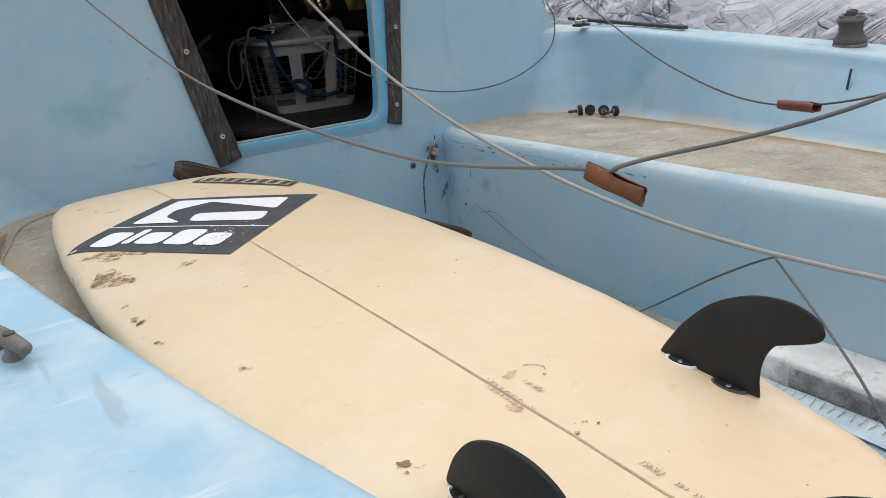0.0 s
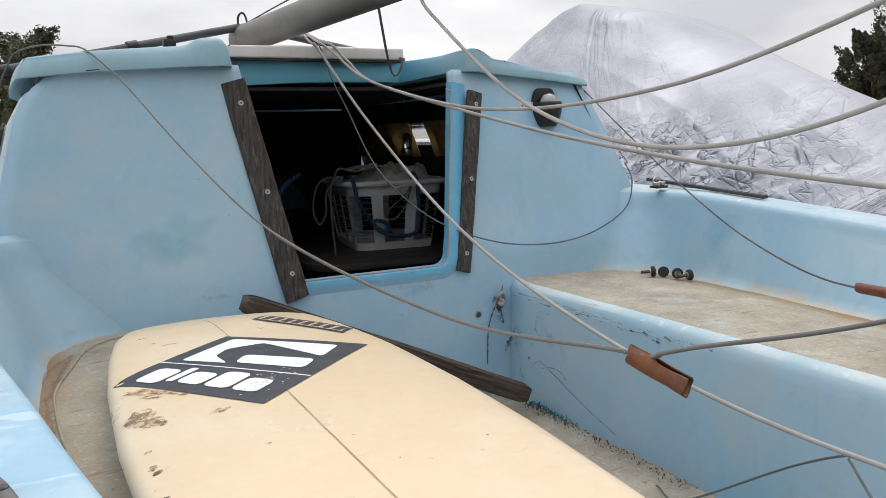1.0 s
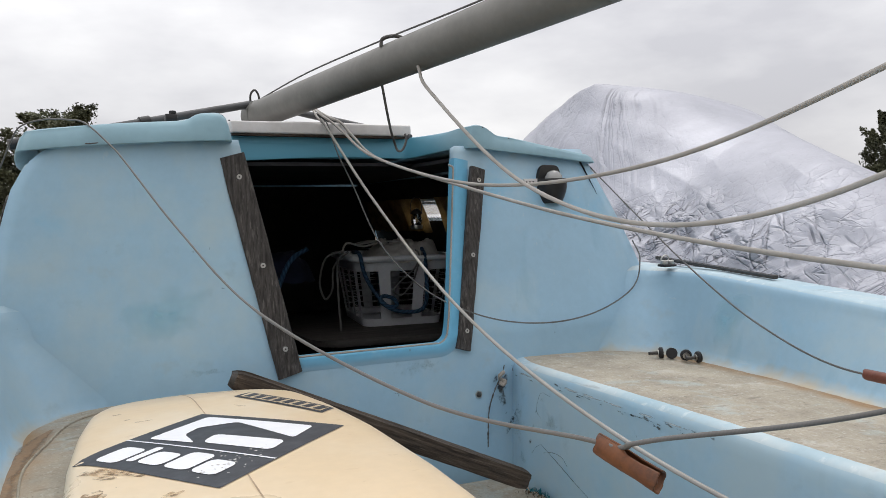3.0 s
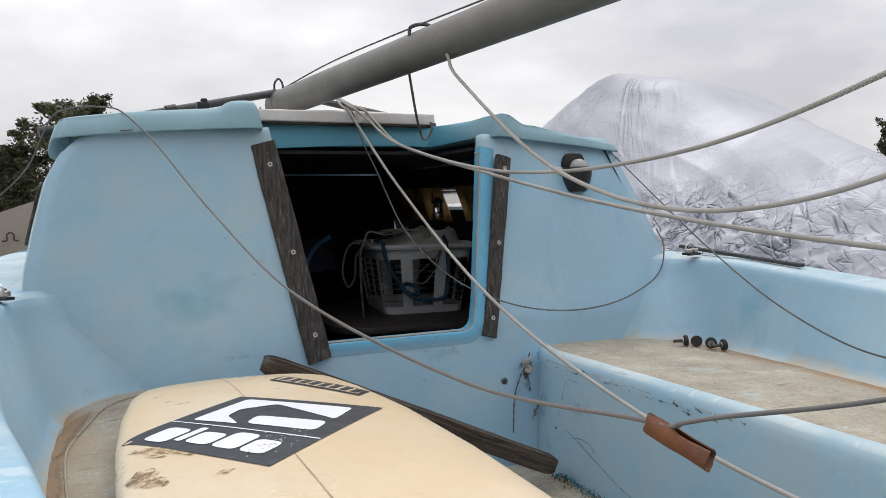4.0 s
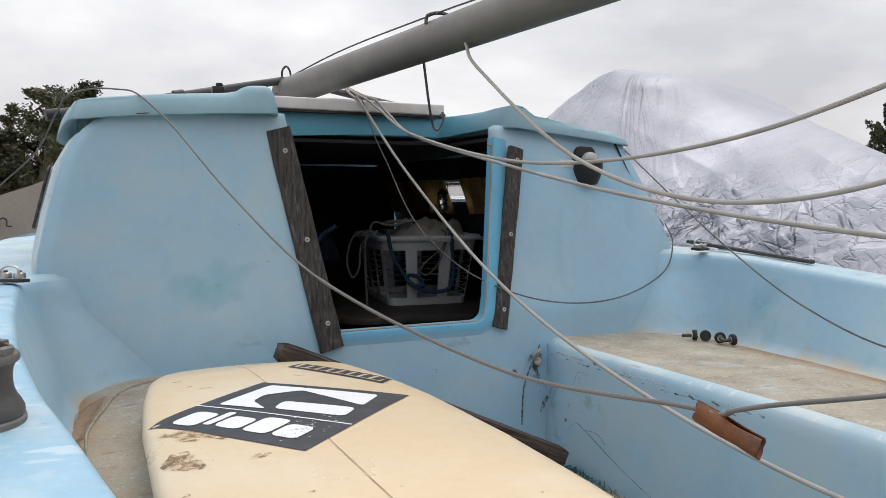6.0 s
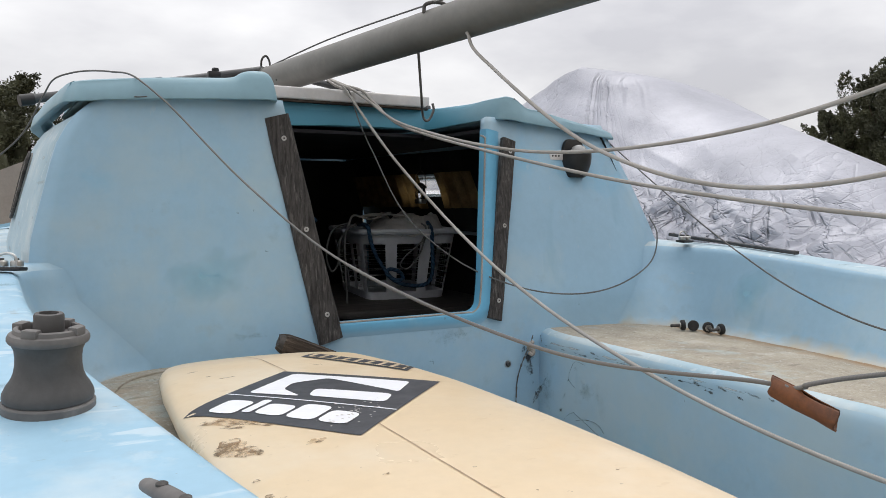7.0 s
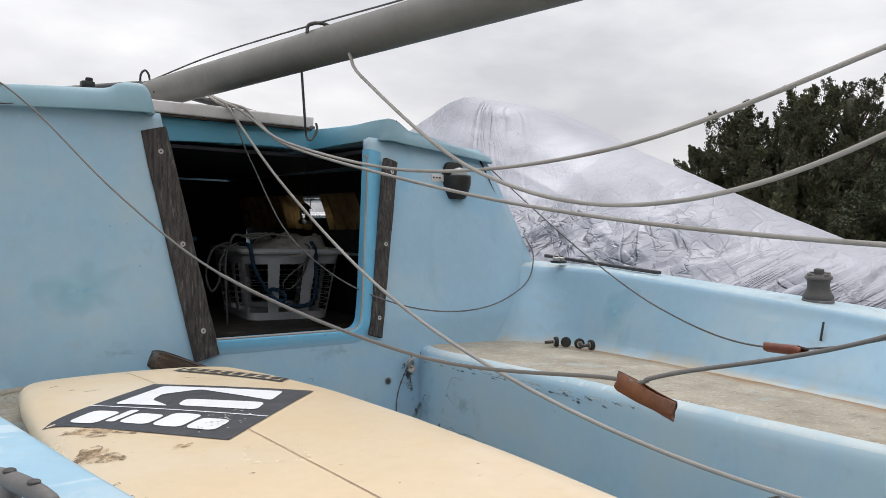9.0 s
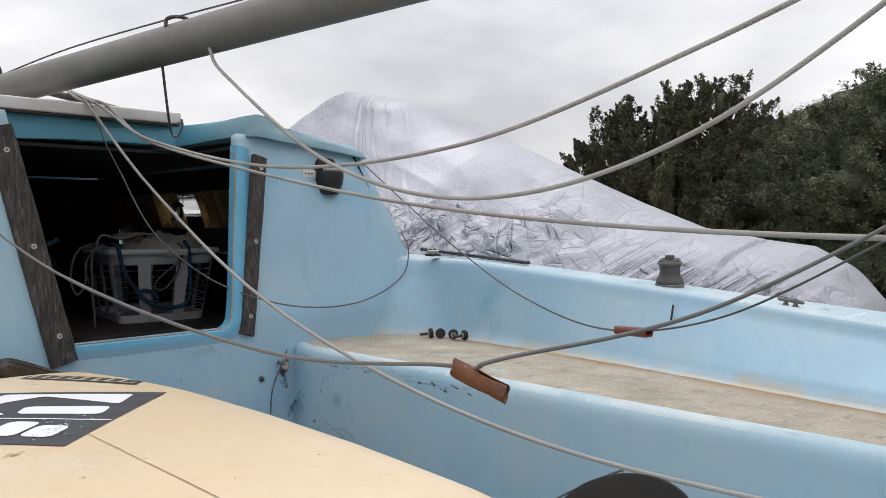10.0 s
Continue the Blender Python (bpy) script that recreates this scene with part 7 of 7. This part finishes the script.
def tarp_point(u, v):
    """u across from the near hem over the crest to the far hem, v along; finer where it is seen near."""
    y = -1.60 + (4.1 * v / 0.86 if v < 0.86 else 4.1 + 1.9 * (v - 0.86) / 0.14)
    xc, crest_z = lerp_table(CREST, y)
    w = -1 + u / 0.84 if u < 0.84 else (u - 0.84) / 0.16
    a = abs(w)
    if w >= 0:
        x = 2.0 * a
        return (xc + x, y, crest_z - 0.10 * x - 0.40 * x ** 1.4 + 0.012 * noise.noise((x * 2, y * 2, 1)) * min(1, a * 3))
    gun = min(crest_z - 0.05, 0.40 + 0.28 * max(0, crest_z - 0.6))
    base = crest_z - tent(xc, y)
    if a < 0.70:
        t = a / 0.70
        X = xc - (xc - 1.48) * t
        z = gun + (base - gun) * (1 - t ** 1.65) + tent(X, y) * (1 - 0.75 * (max(0, 1.95 - X) / 0.47) ** 1.5)
    else:
        t = (a - 0.70) / 0.30
        X = 1.48 - 0.14 * t
        z = gun + 0.25 * tent(1.48, y) + (-0.7 - gun) * t
    drop = max(0, crest_z - z)
    patch = 0.5 + 0.9 * noise.noise((y * 1.7, z * 2.2, 4))
    top = min(1.00, crest_z - 0.06) + 0.10 * (patch - 0.5)
    low = min(1, max(0, (top - z) / 0.20)) * min(1, max(0.45, patch + 0.35))
    low = max(low, 0.03 * min(1, a * 4))
    d = 0.012 * noise.noise((X * 2.2, y * 2.2, z * 2.2)) * min(1, a * 4)
    s = z * 1.25
    d += low * (0.034 * crumple(s, y, 5.0, 0.65, 2.6, 1) + 0.026 * crumple(s, y, 11.0, 0.45, 2.4, 2) + 0.011 * crumple(s, y, 22.0, -0.6, 2.0, 3))
    # long shallow folds pulled tight between the peak and the stern
    along = Vector((y * 0.9 + z * 0.35, (z - 0.42 * y) * 9, 3.0))
    d += 0.007 * (1 - abs(noise.noise(along)) * 2.4) * min(1, a * 5)
    # sharp pleats hanging from the peak
    fall = max(0, 1.70 - z)
    p = (y - 1.93) / (0.15 + fall) + 0.05 * noise.noise((y * 4, fall * 5, 1))
    fade = min(1, max(0, (fall - 0.07) / 0.10)) * max(0, 1 - fall / 0.85) * (1 if X < 2.3 else max(0, 1 - (X - 2.3) / 0.2))
    for c, wd, amount in FOLDS:
        e = (p - c - 0.10 * noise.noise((c * 9, fall * 2.2, 4))) / wd
        if abs(e) < 5:
            d += fade * amount * 0.013 * (math.exp(-(e - 1.2) ** 2) - 1.3 * math.exp(-e * e)) * max(0.15, 0.7 + 1.1 * noise.noise((c * 7, fall * 4, 8)))
    # the end is gathered under an overlapping flap
    if y < -0.35:
        edge = -0.80 - 0.55 * (drop - 0.18) ** 2 + 0.05 * noise.noise((drop * 5, 0, 3))
        d += 0.016 * min(1, max(0, (y - edge) / 0.010)) - 0.016
        d += 0.030 * (abs(math.sin((y + 0.9 * z) * 38 + 4 * noise.noise((y * 3, z * 2, 0)))) - 0.5) * min(1, max(0, drop - 0.05) * 7) * min(1, (-0.35 - y) * 4)
    return (X - d * 0.8 * min(1, a * 3), y, z + d * 0.8)


tarped = thing("covered_boat", "boat wrapped in a crumpled silver tarpaulin parked alongside", "boat")
bm = sheet(tarp_point, 240, 640)
for key in ("crumple", "fan", "pleat"):
    bm.verts.layers.float.new(key)
lay, fan, pleat = (bm.verts.layers.float[key] for key in ("crumple", "fan", "pleat"))
for v in bm.verts:
    crest_z = lerp_table(CREST, v.co.y)[1]
    patch = 0.5 + 0.9 * noise.noise((v.co.y * 1.7, v.co.z * 2.2, 4))
    loose = min(1, max(0, (min(1.02, crest_z - 0.05) + 0.14 * (patch - 0.5) - v.co.z) / 0.16)) * min(1, max(0.5, patch + 0.35))
    v[lay] = max(loose, 0.07 + 0.34 * max(0, noise.noise((v.co.y * 1.3, v.co.z * 1.6, 9)))) if v.co.x < 2.3 else 0.03
    fall = max(0, 1.72 - v.co.z)
    v[fan] = (v.co.y - 1.95) / (0.12 + fall) + 0.008 * noise.noise((v.co.y * 3, fall * 3, 1))
    v[pleat] = max(0, min(1, fall / 0.10)) * max(0, 1 - fall / 0.95) * max(0, min(1, (2.32 - v.co.x) / 0.12)) * (0.16 + 0.84 * math.exp(-((v[fan] + 0.77) / 0.17) ** 2)) * max(0, min(1, (v[fan] + 1.75) / 0.25))
    if v.co.y < -0.25:
        v[fan] = (v.co.y + 0.9 * v.co.z) * 1.3 + 0.02 * noise.noise((v.co.y * 6, v.co.z * 6, 2))
        v[pleat] = min(1, (-0.25 - v.co.y) * 4) * min(1, max(0, (crest_z - 0.06 - v.co.z) * 8))
        v[lay] = max(v[lay], 0.8 * v[pleat])
part("tarpaulin", bm, tarp_silver, tarped)
part("hull", sheet(lambda u, v: (2.1 + (0.70 - 0.25 * u * u) * (2 * (v > 0.5) - 1) * 0.95, -1.5 + 5.6 * abs(2 * v - 1), 0.1 - 1.2 * u), 8, 40), hull_white, tarped)

# tan-covered boat further off
tanb = thing("covered_boat", "boat under a tan canvas cover beyond the cabin", "boat")


def tan_cover_pt(u, v):
    """A pitched canvas cover over a ridge, hanging off steeply at its sides."""
    w = 2 * u - 1
    a = abs(w)
    y = 4.6 + 4.0 * v
    x, z = (1.75 * a / 0.8, 1.22 - 0.37 * 1.75 * a / 0.8 - 0.02 * math.sin(math.pi * a / 0.8)) if a < 0.8 else (1.75 + 0.12 * (a - 0.8) / 0.2, 0.572 - 0.5 * (a - 0.8) / 0.2)
    return (-0.66 + (x if w > 0 else -x), y, z + 0.012 * noise.noise((x * 3, v * 5, w)) - 0.05 * v)


part("cover", sheet(tan_cover_pt, 40, 24), tan_cover, tanb)
part("cover_end", sheet(lambda u, v: (-0.66 + (tan_cover_pt(u, 0)[0] + 0.66) * v, 4.6 - 0.03 * (1 - v), 0.10 + (tan_cover_pt(u, 0)[2] - 0.10) * v), 40, 8), tan_cover, tanb)
part("hull", sheet(lambda u, v: (-0.66 + 1.80 * math.cos(math.pi * u), 4.65 + 4.4 * v, 0.32 - 1.3 * math.sin(math.pi * u) ** 0.5), 24, 6), hull_white, tanb)
part("handle", tube([(-1.43, 4.565, 0.70), (-1.40, 4.555, 0.705), (-1.398, 4.55, 0.745), (-1.375, 4.55, 0.762), (-1.352, 4.55, 0.745), (-1.35, 4.555, 0.705), (-1.32, 4.565, 0.70)], 0.0055, 8), iron, tanb, "dark metal grab handle")

# ---- ground, hill and trees ----
GROUND = -1.15


def hill(x, y):
    d = max(0.0, 0.94 * x - 1.05 * y - 10)
    return GROUND + min(0.27 * d, 110) + 0.25 * noise.noise((x * 0.05, y * 0.05, 0)) * min(1, (abs(x) + abs(y)) / 20)


bm = bmesh.new()
coords = [-900, -400, -200, -110, -70, -45, -30, -20, -14, -9, -5, -2, 0, 2, 5, 9, 14, 17, 20, 24, 28, 33, 38, 45, 55, 70, 90, 120, 180, 300, 500, 900]
rows = [[bm.verts.new((x, y, hill(x, y))) for x in coords] for y in coords]
for a, b in zip(rows, rows[1:]):
    for i in range(len(coords) - 1):
        bm.faces.new((a[i], a[i + 1], b[i + 1], b[i]))
bmesh.ops.recalc_face_normals(bm, faces=bm.faces)
tagged(link("ground", bm, ground_mat), "dry dirt yard rising to a scrubby hillside", "ground", kind="structure")


def crown_mesh(seed, sprays, per, leaf_size, name, lumps=()):
    """Foliage sprays (root, direction, length, width) full of small leaves, round lumpy inner masses (centre, radii)."""
    rg = np.random.default_rng(seed)
    ico = bmesh.new()
    bmesh.ops.create_icosphere(ico, subdivisions=2, radius=1.0)
    unit = np.array([v.co for v in ico.verts])
    tris = np.array([[v.index for v in f.verts] for f in ico.faces])
    ico.free()
    V, F, base = [], [], 0
    for c, r in lumps:
        V.append(np.array(c) + unit * np.array(r) * rg.uniform(0.7, 1.1, (len(unit), 1)))
        F.append(tris + base)
        base += len(unit)
    for c, ax, ln, wd in sprays:
        n = int(per * rg.uniform(0.7, 1.3))
        t = rg.uniform(0, 1, n) ** 0.8
        ax = np.array(ax) / np.linalg.norm(ax)
        bend = np.clip(rg.normal(size=3), -1.8, 1.8) * 0.25
        off = np.clip(rg.normal(size=(n, 3)), -1.9, 1.9) * (wd * (0.62 - 0.48 * t))[:, None]
        p = np.array(c) + (ax + bend * t[:, None]) * (ln * t)[:, None] + off
        s = (leaf_size * rg.uniform(0.5, 1.4, n))[:, None]
        a = ax * 0.8 + rg.normal(size=(n, 3)) * 0.6
        a /= np.linalg.norm(a, axis=1)[:, None]
        b = np.cross(a, rg.normal(size=(n, 3)))
        b /= np.linalg.norm(b, axis=1)[:, None]
        V.append(np.stack((p - a * s, p + b * s * 0.45, p + a * s, p - b * s * 0.45), 1).reshape(-1, 3))
        k = base + 4 * np.arange(n)
        F.append(np.stack((k, k + 1, k + 2, k, k + 2, k + 3), 1).reshape(-1, 3))
        base += 4 * n
    V, F = np.concatenate(V), np.concatenate(F)
    me = bpy.data.meshes.new(name)
    me.vertices.add(len(V))
    me.vertices.foreach_set("co", V.ravel())
    me.loops.add(F.size)
    me.loops.foreach_set("vertex_index", F.ravel())
    me.polygons.add(len(F))
    me.polygons.foreach_set("loop_start", np.arange(0, F.size, 3))
    me.update(calc_edges=True)
    return me


def tree(at, height, spread, seed, material, label, style="juniper", count=240, per=300, leaf_size=0.027, core=0.5):
    rnd = random.Random(seed)
    ob = thing("tree", label, "tree", (at[0], at[1], hill(*at)), group="trees round the yard")
    top = Vector((rnd.uniform(-0.05, 0.05), rnd.uniform(-0.05, 0.05), 1)) * height * 0.92
    bms = [tube([(0, 0, -0.1), tuple(top * 0.3 + Vector((rnd.uniform(-0.1, 0.1), rnd.uniform(-0.1, 0.1), 0))), tuple(top * 0.65), tuple(top * 0.95)], lambda f: height * 0.028 * (1 - 0.9 * f), 9, 8)]
    seedv = Vector((seed * 3.7, seed * 1.3, 0))

    def reach(f, a):
        prof = (1.0 - 0.45 * f) * min(1, 0.55 + 1.5 * f) * math.sqrt(max(0.0, 1 - max(0, (f - 0.62) / 0.40) ** 2)) if style == "juniper" else min(1, 0.6 + 1.4 * f) * math.sqrt(max(0.0, 1 - max(0, (f - 0.38) / 0.64) ** 2))
        w = Vector((math.cos(a), math.sin(a), 0))
        return spread * prof * (0.95 + 0.55 * noise.noise(w * 1.1 + Vector((0, 0, f * 2.6)) + seedv) + 0.30 * noise.noise(w * 2.6 + Vector((0, 0, f * 7)) + seedv))

    sprays, lumps = [], []
    if style == "juniper":
        # upright plumes standing round and over the trunk
        for k in range(count // 4):
            f = 0.10 + 0.86 * (k + rnd.random()) / (count // 4)
            a = rnd.uniform(0, 2 * math.pi)
            out = Vector((math.cos(a), math.sin(a), 0))
            foot = top * f + out * reach(f, a) * rnd.choice((0.45, 0.75, 0.9, 1.0))
            axis = (Vector((0, 0, 1)) + out * rnd.uniform(0.1, 0.5) + Vector((rnd.uniform(-0.2, 0.2), rnd.uniform(-0.2, 0.2), 0))).normalized()
            ln = height * rnd.uniform(0.11, 0.21) * (0.75 if f > 0.85 else 1)
            rad = ln * rnd.uniform(0.24, 0.36)
            for j in range(9):
                t, b = rnd.uniform(0, 1), rnd.uniform(0, 2 * math.pi)
                side = Vector((math.cos(b), math.sin(b), 0))
                root = foot + axis * ln * t * 0.85 + side * rad * 0.55 * (1 - 0.6 * t)
                sprays.append((tuple(root), tuple(axis + side * 0.75 * (1 - 0.6 * t)), ln * rnd.uniform(0.20, 0.34), ln * 0.13))
            bms.append(tube([tuple(top * f * 0.9), tuple((top * f).lerp(foot, 0.6) + Vector((0, 0, -0.02 * height))), tuple(foot + axis * ln * 0.5)], lambda q: height * 0.007 * (1 - 0.8 * q), 5, 4))
        count = 0
    for k in range(count):
        f = 0.08 + 0.92 * (k + rnd.random()) / count
        a = rnd.uniform(0, 2 * math.pi)
        R = reach(f, a) * (1 if rnd.random() < 0.75 else rnd.uniform(0.4, 0.9))
        out = Vector((math.cos(a), math.sin(a), 0))
        base = top * f
        tip = base + out * R
        up = rnd.uniform(0.9, 1.8) if style == "juniper" else rnd.uniform(0.1, 0.9)
        ln = height * rnd.uniform(0.07, 0.13) * (1.0 if style == "juniper" else 0.8)
        d = (out + Vector((0, 0, up))).normalized()
        root = tip - d * ln * 0.75
        sprays.append((tuple(root), tuple(d), ln, ln * (0.34 if style == "juniper" else 0.5)))
        if k % 9 == 0:
            bms.append(tube([tuple(base * 0.86), tuple(base.lerp(root, 0.5) + Vector((0, 0, height * 0.01))), tuple(root)], lambda q: height * 0.008 * (1 - 0.85 * q), 5, 4))
    if core:
        for k in range(26):
            f = 0.10 + 0.80 * k / 25
            a = rnd.uniform(0, 2 * math.pi)
            R = reach(f, a) * core
            lumps.append((tuple(top * f + Vector((math.cos(a), math.sin(a), 0)) * R * 0.42), (R * 0.52, R * 0.52, height * 0.085)))
    part("trunk", merge(*bms), bark, ob, "grey-brown trunk and limbs")
    me = crown_mesh(seed, sprays, per, leaf_size, "crown", lumps)
    me.materials.append(material)
    c = new("crown", me)
    c.parent = ob
    return ob


def polar(az, dist):
    return (-0.95 + dist * math.sin(radians(az)), -2.1 + dist * math.cos(radians(az)))


JUN = "dark green bushy juniper tree behind the boats"
OAK = "grey-green scrub oak on the hillside"
for az, dist, h, sp, sd in ((56.4, 17, 3.7, 0.75, 1), (58.3, 17.5, 4.5, 1.05, 2), (61.5, 17.0, 4.6, 1.5, 3), (64.2, 18, 5.0, 1.6, 4), (67.5, 20.5, 4.4, 1.7, 6), (60.5, 15.5, 3.3, 1.2, 7), (64.0, 15.5, 3.2, 1.5, 8)):
    x, y = polar(az, dist)
    tree((x, y), h * 1.04, sp * 0.95, sd, leaf, JUN, count=320, per=130, leaf_size=0.026, core=0.36)
for az, dist, h, sp, sd in ((69.5, 15.5, 3.5, 1.9, 11), (73.5, 14.5, 4.1, 2.0, 12), (78.0, 14.5, 4.6, 2.2, 13), (70.0, 21, 3.6, 1.8, 14), (75.5, 22, 4.6, 2.2, 15)):
    x, y = polar(az, dist)
    tree((x, y), h, sp, sd, leaf_pale, OAK, "oak", 320, 270, 0.025, 0.5)
for az, dist, h, sp, sd in ((1.3, 14.0, 4.25, 0.95, 21), (-1.2, 13.2, 4.0, 0.95, 22), (-4.4, 13.5, 3.4, 1.0, 23), (-8.0, 13.5, 3.6, 1.3, 24)):
    x, y = polar(az, dist)
    tree((x, y), h, sp, sd, leaf, "dark ragged juniper tree beyond the cabin", "oak", 100, 300, 0.030, 0.30)
rnd = random.Random(77)
sprays, lumps = [], []
for k in range(520):
    az, dist = rnd.uniform(60, 95), 26 * (240 / 26) ** rnd.random()
    x, y = polar(az, dist)
    r = rnd.uniform(0.5, 1.1) * (0.6 + dist / 60)
    z = hill(x, y)
    lumps.append(((x, y, z + r * 0.25), (r * 0.8, r * 0.8, r * 0.6)))
    for _ in range(14):
        a = rnd.uniform(0, 6.28)
        sprays.append(((x + r * 0.6 * math.cos(a), y + r * 0.6 * math.sin(a), z + r * rnd.uniform(0.1, 0.5)), (math.cos(a) * 0.4, math.sin(a) * 0.4, 1), r * 0.5, r * 0.3))
me = crown_mesh(77, sprays, 26, 0.12, "hillside_scrub", lumps)
me.materials.append(leaf)
tagged(new("hillside_scrub", me), "dark scrub scattered over the hillside", "scrub", kind="stuff")
